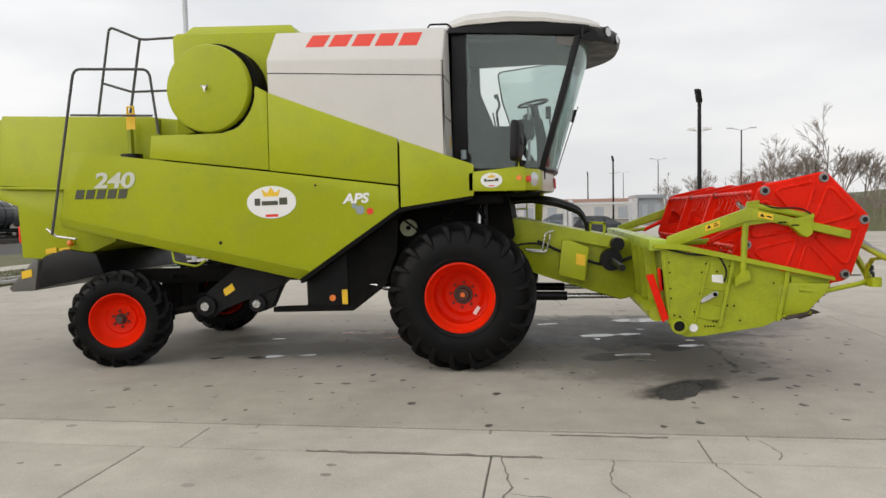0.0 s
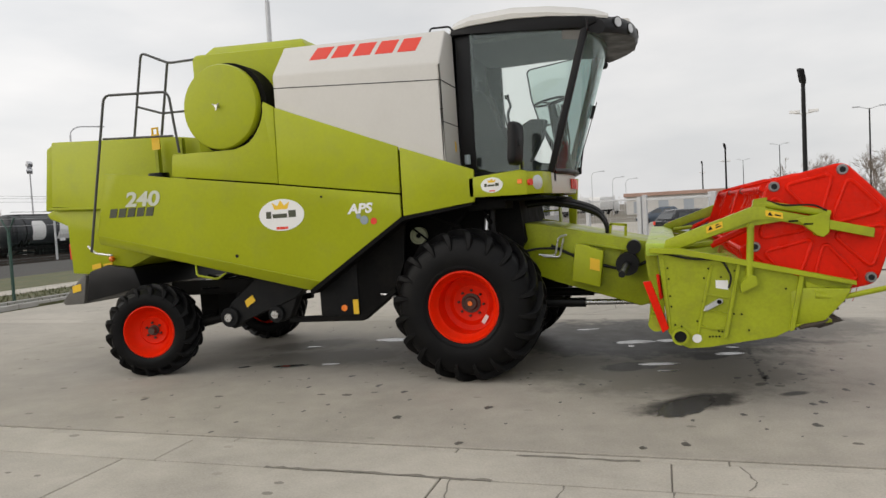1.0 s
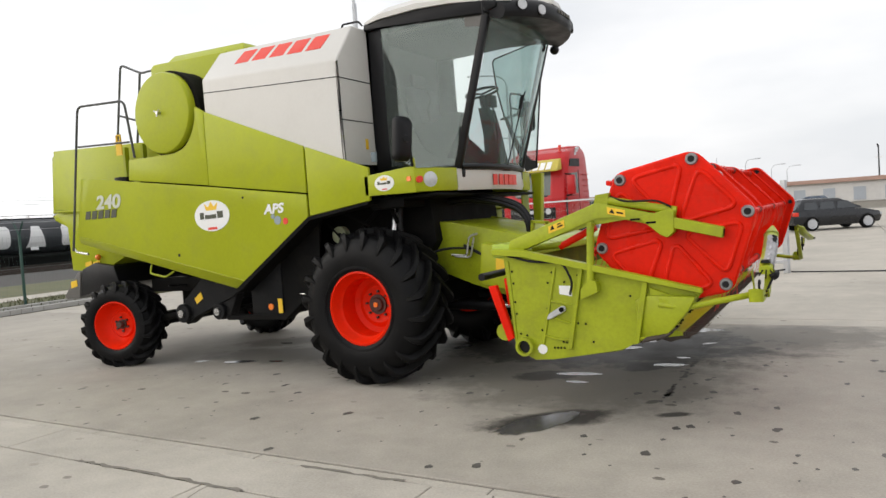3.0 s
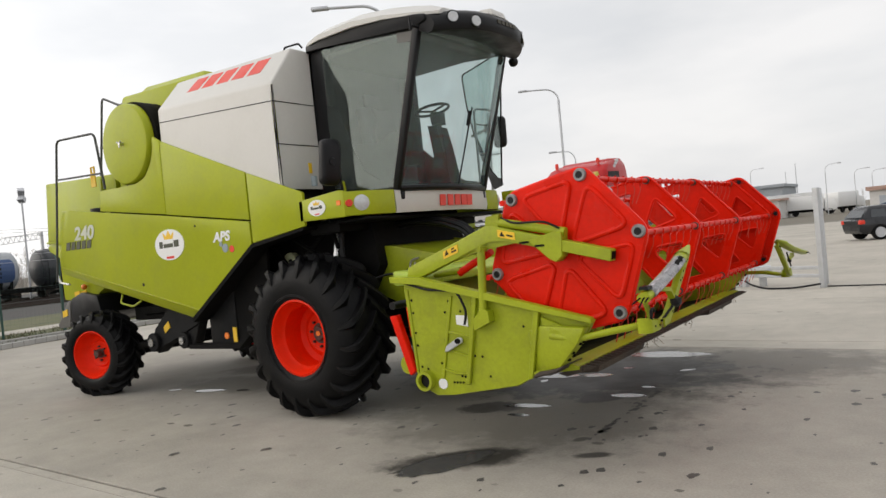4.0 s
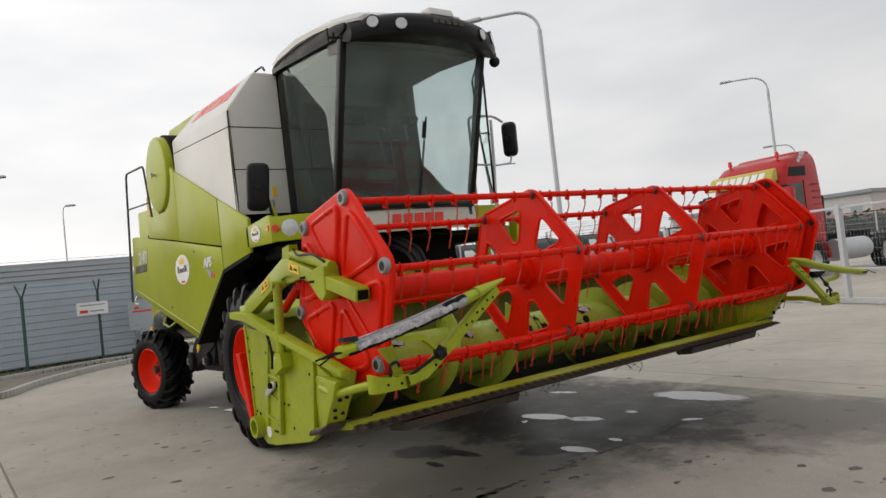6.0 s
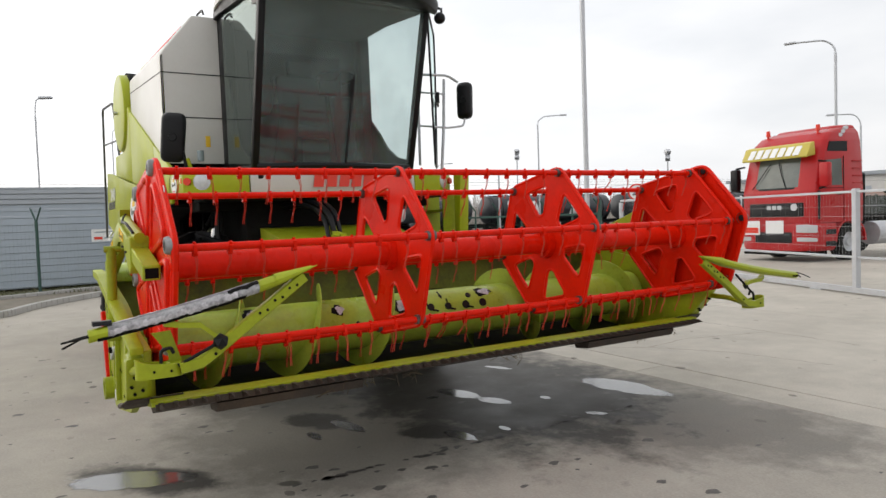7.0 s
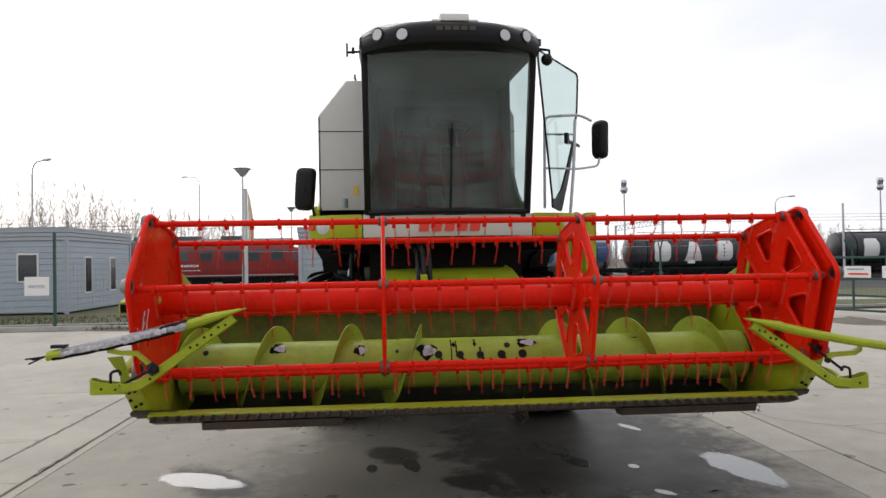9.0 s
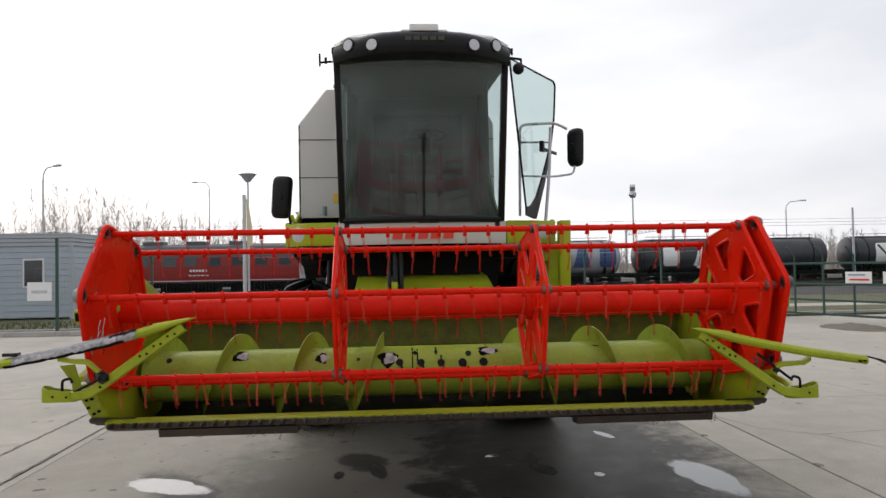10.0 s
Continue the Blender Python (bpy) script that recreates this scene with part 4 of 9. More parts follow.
dg.visible_shadow = False
bm = B()
tube(bm, round_run([(x, 0, z) for x, z in DOOR], 0.04), 0.012, 8, closed=True)
part("door_edge", moved(bm, door_m), M_BLACK, dg)
bm = B()
prism(bm, [(0.34, 2.33), (0.60, 2.31), (0.86, 2.72), (1.07, 3.13), (1.03, 3.12), (0.80, 2.78), (0.62, 2.55), (0.46, 2.44), (0.34, 2.42)], -0.012, 0.012)
part("door_corner", moved(bm, door_m), M_BLACK, dg)
bm = B()
box(bm, 0.72, 1.20, -0.035, -0.012, 3.10, 3.13)
part("door_handle", moved(bm, door_m), M_BLACK, dg)
bm = B()
box(bm, 0.70, 0.76, -0.06, -0.02, 3.07, 3.19)
part("door_latch", moved(bm, door_m), M_BLACK, dg)

# lamp bar across the front below the cab
bm = B()
prism(bm, [(0.13, 2.05), (0.79, 2.035), (0.79, 2.30), (0.72, 2.315), (0.13, 2.27)], -1.50, -1.46)
bar = part("lamp_bar", bev(bm, 0.01), M_GREEN, combine, "green and grey lamp bar under the cab")
bm = B()
prism(bm, [(0.13, 2.05), (0.79, 2.035), (0.79, 2.30), (0.72, 2.315), (0.13, 2.27)], 1.46, 1.50)
part("bar_cheek", bev(bm, 0.01), M_GREEN, bar)
for s in (-1, 1):
    bm = B()
    a = [(0.79, s * 1.50), (0.935, s * 1.26), (0.985, s * 0.92), (0.90, s * 0.92), (0.76, s * 1.42)]
    lo = [bm.verts.new((x, y, 2.04)) for x, y in a]
    hi = [bm.verts.new((x, y, 2.29)) for x, y in a]
    bm.faces.new(lo)
    bm.faces.new(list(reversed(hi)))
    for i in range(5):
        j = (i + 1) % 5
        bm.faces.new((lo[i], hi[i], hi[j], lo[j]))
    part("bar_end", bev(bm, 0.012), M_GREEN, bar)
    bm = B()
    lamp_c, lamp_n = Vector((0.885, s * 1.345, 2.168)), Vector((0.857, s * 0.515, 0))
    cyl(bm, lamp_c - lamp_n * 0.06, lamp_c + lamp_n * 0.004, 0.082, n=24)
    cyl(bm, lamp_c + lamp_n * 0.004, lamp_c + lamp_n * 0.018, 0.074, 0.05, 24)
    part("headlamp", bm, M_LENS, bar, "round headlamp")
    bm = B()
    cyl(bm, (0.80, s * 1.455, 2.17), (0.838, s * 1.476, 2.17), 0.036, n=14)
    part("indicator", bm, M_LETRED, bar)
    bm = B()
    box(bm, 0.69, 0.74, s * 1.505 - 0.006, s * 1.505 + 0.006, 2.16, 2.21)
    part("side_marker", bm, M_ORANGE, bar)
bm = B()
rings = []
for i in range(13):
    y = -0.91 + 1.82 * i / 12
    x = 0.985 + 0.16 * (1 - (y / 0.92) ** 2)
    rings.append([bm.verts.new(p) for p in ((x - 0.1, y, 2.05), (x - 0.02, y, 2.04), (x, y, 2.10), (x - 0.01, y, 2.28), (x - 0.1, y, 2.30))])
for a, b in zip(rings, rings[1:]):
    for i in range(5):
        j = (i + 1) % 5
        bm.faces.new((a[i], a[j], b[j], b[i]))
bm.faces.new(rings[0])
bm.faces.new(list(reversed(rings[-1])))
part("bar_front", bm, M_WHITE, bar, "light grey front fascia")
for k in range(5):
    bm = B()
    y = -0.33 + 0.135 * k
    x = 0.99 + 0.16 * (1 - ((y + 0.05) / 0.92) ** 2)
    v = [bm.verts.new(p) for p in ((x, y, 2.09), (x, y + 0.105, 2.09), (x - 0.004, y + 0.125, 2.215), (x - 0.004, y + 0.02, 2.215))]
    bm.faces.new(v)
    ext = bmesh.ops.extrude_face_region(bm, geom=[bm.faces[-1]] if False else bm.faces[-1:])
    bmesh.ops.translate(bm, vec=(0.01, 0, 0), verts=[g for g in ext["geom"] if isinstance(g, bmesh.types.BMVert)])
    part("brand_shape", bm, M_LETRED, bar, "red slanted brand shape")
oval_sticker(0.40, -1.502, 2.17, 0.125, 0.085)
bm = B()
box(bm, 0.2, 0.8, -1.46, -0.9, 2.20, 2.24)
box(bm, 0.2, 0.8, 0.9, 1.46, 2.20, 2.24)
part("side_platform", bm, M_GREENH, combine)
bm = B()
tube(bm, [(0.72, -1.40, 2.28), (0.74, -1.44, 2.40)], 0.022)
part("platform_stub", bm, M_GREEN, combine)
# small lamps between hood and cab
bm = B()
cyl(bm, (0.05, -1.15, 2.45), (0.05, -1.15, 2.56), 0.035, n=12)
part("washer_bottle", bm, M_LETGREY, combine)

def soft_loop(pts, r, n=4):
    m = len(pts)
    out = []
    for i in range(m):
        p, a, b = Vector(pts[i]), Vector(pts[i - 1]), Vector(pts[(i + 1) % m])
        da, db = a - p, b - p
        k = min(r, da.length * 0.45, db.length * 0.45)
        s, e = p + da.normalized() * k, p + db.normalized() * k
        for q in range(n + 1):
            t = q / n
            v = s * (1 - t) ** 2 + p * 2 * t * (1 - t) + e * t * t
            out.append((v.x, v.y))
    return out


# mirrors
def mirror(s, arm):
    bm = B()
    w, h = (0.115, 0.235) if s < 0 else (0.096, 0.215)
    shape = soft_loop([(-w, -h), (w * 0.86, -h), (w, h), (-w * 0.94, h)], 0.07, 4)
    rows = [[bm.verts.new((x, y * k, z * k)) for y, z in shape] for x, k in ((-0.045, 0.93), (-0.04, 1.0), (0.005, 1.0), (0.035, 0.90), (0.05, 0.72))]
    for a, b in zip(rows, rows[1:]):
        for i in range(len(shape)):
            j = (i + 1) % len(shape)
            bm.faces.new((a[i], a[j], b[j], b[i]))
    bm.faces.new(list(reversed(rows[0])))
    bm.faces.new(rows[-1])
    cyl(bm, (0.04, 0, 0.0), (0.062, 0, 0.0), 0.045, 0.036, 16)
    head = part("mirror", bm, M_BLACK, combine, "black rear-view mirror")
    bm = B()
    tube(bm, arm, 0.016)
    part("mirror_arm", bm, M_GREY if s < 0 else M_GALV, combine)
    return head


mr_r = mirror(-1, round_run([(0.74, -1.44, 2.24), (0.74, -1.47, 2.45), (0.76, -1.50, 2.58)], 0.05))
mr_r.matrix_basis = pose(0.71, -1.55, 2.60, -4, 2, -20)
mr_l = mirror(1, round_run([(0.8, 1.10, 2.35), (0.8, 1.12, 3.38), (0.8, 1.52, 3.40), (0.8, 1.66, 3.33)], 0.08))
mr_l.matrix_basis = pose(0.80, 1.745, 3.12, 0, 0, -52)
bm = B()
tube(bm, round_run([(0.8, 1.38, 2.2), (0.8, 1.44, 2.80), (0.8, 1.47, 3.35)], 0.1), 0.018)
tube(bm, round_run([(0.8, 1.12, 2.80), (0.8, 1.50, 2.79), (0.8, 1.72, 2.82), (0.8, 1.74, 2.92)], 0.05), 0.012)
tube(bm, [(0.8, 1.12, 3.18), (0.8, 1.45, 3.18)], 0.012)
part("door_rail", bm, M_GALV, combine, "galvanised door handrail")
# steps at the left side
bm = B()
for k in range(5):
    box(bm, 0.30, 0.72, 1.42, 1.62, 0.62 + 0.3 * k, 0.645 + 0.3 * k)
for x in (0.28, 0.72):
    box(bm, x, x + 0.02, 1.42, 1.64, 0.55, 2.05)
part("boarding_ladder", bm, M_GREENH, combine)
bm = B()
prism(bm, [(0.85, 1.2), (0.92, 1.2), (1.02, 2.28), (0.86, 2.28)], 1.50, 1.62)
part("ladder_guard", bev(bm, 0.01), M_GREEN, combine)

# feeder house
bm = B()
prism(bm, [(0.30, 1.74), (0.75, 1.69), (2.05, 1.40), (2.12, 0.72), (1.90, 0.66), (0.95, 0.98), (0.25, 1.25)], -0.72, 0.72)
feeder = part("feeder_house", bev(bm, 0.015), M_GREENH, combine)
bm = B()
prism(bm, [(1.20, 1.43), (1.30, 1.42), (1.52, 1.33), (1.46, 0.915), (1.14, 1.0)], -0.90, -0.70)
guard_box = part("feeder_guard", bev(bm, 0.012), M_GREEN, feeder)
bm = B()
prism(bm, [(1.355, 1.13), (1.465, 1.10), (1.475, 1.235), (1.365, 1.265)], -0.906, -0.898)
part("warning_sticker", bm, M_YELLOW, guard_box)
bm = B()
prism(bm, [(1.30, 1.435), (1.78, 1.33), (1.78, 1.315), (1.30, 1.42)], -0.80, -0.70)
part("feeder_ledge", bm, M_GREENH, feeder)
bm = B()
prism(bm, [(0.42, 1.76), (0.80, 1.69), (1.33, 1.48), (1.33, 1.38), (0.42, 1.60)], 0.66, 0.69)
part("feeder_rim", bm, M_GREENH, feeder)
bm = B()
for q in ([(1.54, 1.42), (1.57, 1.42), (1.60, 1.63), (1.57, 1.63)], [(1.73, 1.40), (1.76, 1.40), (1.775, 1.61), (1.745, 1.61)], [(1.57, 1.61), (1.775, 1.585), (1.775, 1.615), (1.57, 1.64)]):
    prism(bm, q, -0.34, -0.28)
part("hose_bracket", bm, M_GREEN, feeder)
bm = B()
for p in ([(0.75, -0.77, 1.32), (0.95, -0.79, 1.30), (1.0, -0.79, 1.52), (1.10, -0.78, 1.54)], [(0.80, -0.77, 1.30), (1.0, -0.79, 1.28), (1.06, -0.79, 1.50)]):
    tube(bm, round_run(p, 0.04), 0.012)
part("chrome_lever", bm, M_STEEL, feeder)
bm = B()
cyl(bm, (1.78, -0.95, 1.17), (1.78, -0.72, 1.17), 0.13, n=22)
cyl(bm, (1.86, -0.92, 1.36), (1.86, -0.72, 1.36), 0.08, n=18)
cyl(bm, (1.78, -0.72, 1.17), (1.78, -2.1, 1.17), 0.035, n=12)
part("header_drive", bm, M_BLACK, feeder)
bm = B()
tube(bm, round_run([(0.9, -0.74, 1.42), (1.3, -0.78, 1.22), (1.75, -0.76, 1.08), (2.05, -0.78, 1.2)], 0.15), 0.018)
part("hydraulic_hose", bm, M_BLACK, feeder)
for k, (dy, dz, r) in enumerate(((0.0, 0.0, 0.030), (0.06, 0.02, 0.022), (-0.06, -0.03, 0.022), (0.02, -0.06, 0.018))):
    bm = B()
    tube(bm, round_run([(0.50, -0.42 + dy, 1.96 + dz), (0.80, -0.34 + dy, 1.985 + dz), (1.18, -0.30 + dy, 1.915 + dz), (1.45, -0.30 + dy, 1.80 + dz), (1.545, -0.30 + dy, 1.60 + dz * 0.5), (1.53, -0.30 + dy, 1.42)], 0.12), r)
    part("hydraulic_hose", bm, M_BLACK, feeder)
bm = B()
tube(bm, round_run([(0.45, -0.95, 1.30), (0.60, -0.86, 1.38), (0.78, -0.80, 1.40), (1.0, -0.76, 1.38)], 0.1), 0.014)
part("hydraulic_hose", bm, M_BLACK, feeder)
bm = B()
tube(bm, round_run([(0.3, -1.05, 2.05), (0.28, -1.08, 1.7), (0.32, -1.05, 1.3)], 0.1), 0.03)
part("hydraulic_hose", bm, M_BLACK, feeder)
bm = B()
tube(bm, round_run([(0.2, -0.98, 2.05), (0.16, -1.0, 1.6), (0.2, -0.95, 1.2)], 0.1), 0.02)
part("hydraulic_hose", bm, M_BLACK, feeder)
for s in (-1, 1):
    bm = B()
    cyl(bm, (0.4, s * 0.55, 0.72), (1.25, s * 0.55, 0.70), 0.058, n=16)
    lift = part("lift_cylinder", bm, M_BLACK, combine)
    bm = B()
    cyl(bm, (1.25, s * 0.55, 0.70), (2.0, s * 0.55, 0.69), 0.034, n=14)
    part("piston_rod", bm, M_STEEL, lift)
bm = B()
tube(bm, [(0.22, -1.02, 2.0), (0.20, -1.12, 1.55)], 0.03)
part("strut", bm, M_STEEL, combine)


# ---- cutting header with reel ----
header = thing("cutting_header", "lime green grain header with red reel, hung on the feeder house", "combine header")
header.matrix_basis = Matrix.Translation((0.03, 0, 0.056)) @ Matrix.Rotation(radians(-1.04), 4, 'Y') @ Matrix.Scale(0.986, 4)
HW = 2.34
# end walls
for s in (-1, 1):
    bm = B()
    outline = [(2.13, 1.36), (2.33, 1.335), (2.94, 1.22), (3.30, 1.10), (3.735, 1.025), (3.645, 0.885), (3.475, 0.70), (3.25, 0.645), (3.10, 0.56), (2.52, 0.475), (2.36, 0.465), (2.25, 0.52), (2.18, 0.62)]
    prism(bm, outline, s * HW - 0.02, s * HW + 0.02)
    wall = part("end_wall", bev(bm, 0.006, 1), M_GREENH, header, "green header end wall with scratches")
    o = s * (HW + 0.02)
    y0, y1 = min(o, o + s * 0.05), max(o, o + s * 0.05)
    bm = B()
    prism(bm, [(2.05, 1.42), (2.33, 1.40), (2.94, 1.25), (3.74, 1.045), (3.74, 1.005), (2.94, 1.20), (2.33, 1.345), (2.05, 1.37)], y0 - 0.02, y1)
    part("top_rail", bev(bm, 0.006, 1), M_GREENH, wall)
    for rib, high in (([(2.575, 1.235), (2.60, 1.235), (2.452, 0.60), (2.425, 0.60)], 0.014), ([(2.80, 1.235), (2.835, 1.235), (2.695, 0.57), (2.658, 0.56)], 0.03),
                      ([(2.53, 0.972), (2.745, 0.932), (2.745, 0.915), (2.53, 0.955)], 0.012), ([(2.50, 0.845), (2.715, 0.782), (2.715, 0.764), (2.50, 0.827)], 0.012),
                      ([(2.455, 0.692), (2.57, 0.655), (2.685, 0.655), (2.685, 0.637), (2.565, 0.637), (2.45, 0.675)], 0.016), ([(3.305, 1.115), (3.345, 1.105), (3.245, 0.625), (3.205, 0.615)], 0.04),
                      ([(3.35, 1.06), (3.52, 0.99), (3.52, 0.935), (3.35, 1.0)], 0.025), ([(3.22, 0.668), (3.36, 0.690), (3.45, 0.710), (3.45, 0.692), (3.24, 0.647)], 0.035),
                      ([(2.15, 1.31), (2.18, 1.31), (2.21, 0.64), (2.185, 0.64)], 0.010)):
        bm = B()
        prism(bm, rib, min(o - s * 0.005, o + s * high), max(o - s * 0.005, o + s * high))
        part("wall_rib", bev(bm, 0.004, 1), M_GREENH, wall)
    bm = B()
    prism(bm, [(3.34, 0.668), (3.475, 0.70), (3.64, 0.88), (3.70, 0.985), (3.34, 1.0), (3.22, 0.96), (3.24, 0.65)], min(s * 2.23, s * 2.364), max(s * 2.23, s * 2.364))
    for v in bm.verts:
        v.co.y += s * 0.085 * max(0.0, min(1.0, (v.co.x - 3.24) / 0.28))
    toe = part("divider_toe", bev(bm, 0.02), M_GREENH, wall)
    bm = B()
    prism(bm, [(3.27, 0.636), (3.46, 0.676), (3.50, 0.715), (3.30, 0.675)], min(s * 2.24, s * 2.455), max(s * 2.24, s * 2.455))
    part("toe_skid", bev(bm, 0.01, 1), M_RUST, toe)
    bm = B()
    prism(bm, [(3.38, 0.648), (3.485, 0.69), (3.515, 0.728), (3.47, 0.712), (3.42, 0.685)], min(s * 2.12, s * 2.44), max(s * 2.12, s * 2.44))
    part("nose_tip", bev(bm, 0.008, 1), M_RUST, toe, "rusty bare nose tip")
    for k, (y, z) in enumerate(((2.36, 0.88), (2.40, 0.87), (2.41, 0.81), (2.39, 0.76), (2.35, 0.78))):
        bm = B()
        x = 3.475 + (z - 0.70) * 0.92
        cyl(bm, (x - 0.03, s * y, z), (x + 0.018, s * y, z), 0.010, n=6)
        part("toe_bolt", bm, M_DARK, toe)
    bm = B()
    lathe(bm, [(0.055, -0.06), (0.078, -0.06), (0.078, 0.03), (0.055, 0.03)], (2.285, o, 0.585), 24, closed=True)
    part("tube_end", bm, M_GREENH, wall)
    bm = B()
    cyl(bm, (2.285, o + 0.02, 0.585), (2.285, o - 0.02, 0.585), 0.06, n=18)
    part("tube_hole", bm, M_BLACK, wall)
    bm = B()
    prism(bm, [(2.615, 1.02), (2.72, 1.0), (2.72, 1.085), (2.615, 1.09)], o - 0.004, o + 0.004)
    part("paper_sticker", bm, M_STICK, wall)
    bm = B()
    cyl(bm, (2.43, o - 0.006, 0.56), (2.43, o + 0.006, 0.56), 0.042, n=10)
    part("paper_sticker", bm, M_STICK, wall)
    bm = B()
    prism(bm, [(2.495, 0.815), (2.515, 0.86), (2.63, 0.925), (2.665, 0.92), (2.668, 0.885), (2.53, 0.815)], min(o + s * 0.012, o + s * 0.035), max(o + s * 0.012, o + s * 0.035))
    latch = part("lock_plate", bev(bm, 0.006, 1), M_GALV, wall, "bare metal locking plate")
    bm = B()
    cyl(bm, (2.635, o, 0.898), (2.635, o + s * 0.055, 0.898), 0.020, n=10)
    part("lock_bolt", bm, M_DARK, latch)
    rr = random.Random(11)
    heads = [(2.205, 1.22), (2.21, 1.12), (2.215, 0.96), (2.22, 0.86), (2.245, 0.69), (2.30, 0.675), (2.56, 1.20), (2.55, 1.10), (2.50, 0.90), (2.44, 0.72), (2.78, 1.17), (2.77, 1.05), (2.70, 0.72)]
    heads += [(2.54 + 0.028 * k, 0.575) for k in range(4)]
    for k in range(16):
        x = rr.uniform(2.3, 3.45)
        z = rr.choice((0.60, 1.10, 0.95, 0.75)) + rr.uniform(-0.02, 0.02) + (x - 2.3) * 0.05
        if z < 1.22 - (x - 2.3) * 0.22:
            heads.append((x, z))
    for x, z in heads:
        bm = B()
        cyl(bm, (x, o - 0.004, z), (x, o + s * 0.007, z), 0.0095, n=8)
        part("bolt_head", bm, M_DARK, wall)
    bm = B()
    tube(bm, round_run([(2.18, o + s * 0.03, 1.36), (2.4, o + s * 0.05, 1.30), (2.68, o + s * 0.05, 1.28), (2.75, o + s * 0.05, 1.12), (2.72, o + s * 0.05, 1.02)], 0.06), 0.010)
    part("oil_hose", bm, M_BLACK, wall)

# red stand plates behind the end wall
for s in (-1, 1):
    bm = B()
    prism(bm, [(1.98, 1.10), (2.05, 1.11), (2.19, 0.66), (2.13, 0.62)], s * 2.36 - 0.03, s * 2.36 + 0.03)
    prism(bm, [(2.10, 1.16), (2.15, 1.16), (2.18, 0.95), (2.12, 0.92)], s * 2.29 - 0.03, s * 2.29 + 0.03)
    part("red_guard_plate", bev(bm, 0.006, 1), M_RED, header, "red plate guard")

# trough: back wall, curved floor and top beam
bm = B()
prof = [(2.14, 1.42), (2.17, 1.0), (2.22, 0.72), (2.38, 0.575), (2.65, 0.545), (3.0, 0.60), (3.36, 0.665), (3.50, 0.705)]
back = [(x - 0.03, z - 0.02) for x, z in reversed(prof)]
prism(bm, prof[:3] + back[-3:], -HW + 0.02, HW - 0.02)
trough = part("trough_back", bm, M_TROUGH, header, "dirty green trough back wall, shade in its colour")
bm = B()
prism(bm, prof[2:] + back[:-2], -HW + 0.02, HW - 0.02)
part("trough_floor", bm, M_FLOOR, trough, "worn dark steel trough floor, shade under the auger in its colour")
bm = B()
prism(bm, [(2.02, 1.34), (2.02, 1.46), (2.20, 1.45), (2.32, 1.40), (2.32, 1.33), (2.29, 1.33), (2.28, 1.375), (2.19, 1.40), (2.18, 1.34)], -HW, HW)
part("top_beam", bev(bm, 0.015), M_AUGER, trough)
bm = B()
for k in range(9):
    y = -2.0 + 0.5 * k
    prism(bm, [(2.0, 1.36), (2.13, 1.36), (2.16, 0.75), (2.06, 0.70)], y - 0.02, y + 0.02)
cyl(bm, (2.08, -HW, 0.70), (2.08, HW, 0.70), 0.075, n=16)
part("back_frame", bm, M_GREENH, trough)
# Dark plate painted in place of the shaded feed opening
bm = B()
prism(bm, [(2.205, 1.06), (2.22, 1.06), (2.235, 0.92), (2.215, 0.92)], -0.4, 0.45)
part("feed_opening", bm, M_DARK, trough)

# auger
AX, AZ = 2.76, 0.905
bm = B()
cyl(bm, (AX, -HW + 0.06, AZ), (AX, HW - 0.06, AZ), 0.20, n=36)
auger = part("auger_tube", bm, M_AUGER, header, "green feed auger with worn patches")


def flight(y0, y1, turns, phase):
    bm = B()
    n = int(abs(turns) * 36)
    prev = None
    for i in range(n + 1):
        t = i / n
        a = phase + 2 * math.pi * turns * t
        y = y0 + (y1 - y0) * t
        q = []
        for r, dy in ((0.195, -0.004), (0.33, -0.004), (0.33, 0.004), (0.195, 0.004)):
            q.append(bm.verts.new((AX + r * math.cos(a), y + dy, AZ + r * math.sin(a))))
        if prev:
            for k in range(4):
                j = (k + 1) % 4
                bm.faces.new((prev[k], prev[j], q[j], q[k]))
        prev = q
    return bm


part("auger_flight", flight(-2.24, -0.40, 3.12, 0.6), M_AUGER, auger)
part("auger_flight", flight(2.24, 0.44, 3.03, -1.9), M_AUGER, auger)
for y, z, r in ((-0.273, 0.99, 0.030), (-0.103, 0.985, 0.030), (0.058, 0.98, 0.030), (0.229, 0.978, 0.034), (0.398, 0.98, 0.034), (0.28, 1.045, 0.024), (-0.60, 1.02, 0.014), (-2.08, 1.045, 0.022), (-0.75, 0.93, 0.014)):
    bm = B()
    a = math.asin(max(-1, min(1, (z - AZ) / 0.2)))
    c = Vector((math.cos(a), 0, math.sin(a)))
    p = Vector((AX, y, AZ)) + c * 0.197
    cyl(bm, p, p + c * 0.010, r, n=12)
    part("finger_guide", bm, M_BLACK, auger)
for y in (-0.26, -0.09, 0.07, 0.24):
    bm = B()
    tube(bm, [(AX + 0.17, y, AZ + 0.06), (AX + 0.27, y + 0.005, AZ + 0.055)], 0.008, 6)
    part("feed_finger", bm, M_DARK, auger)
rp = random.Random(12)
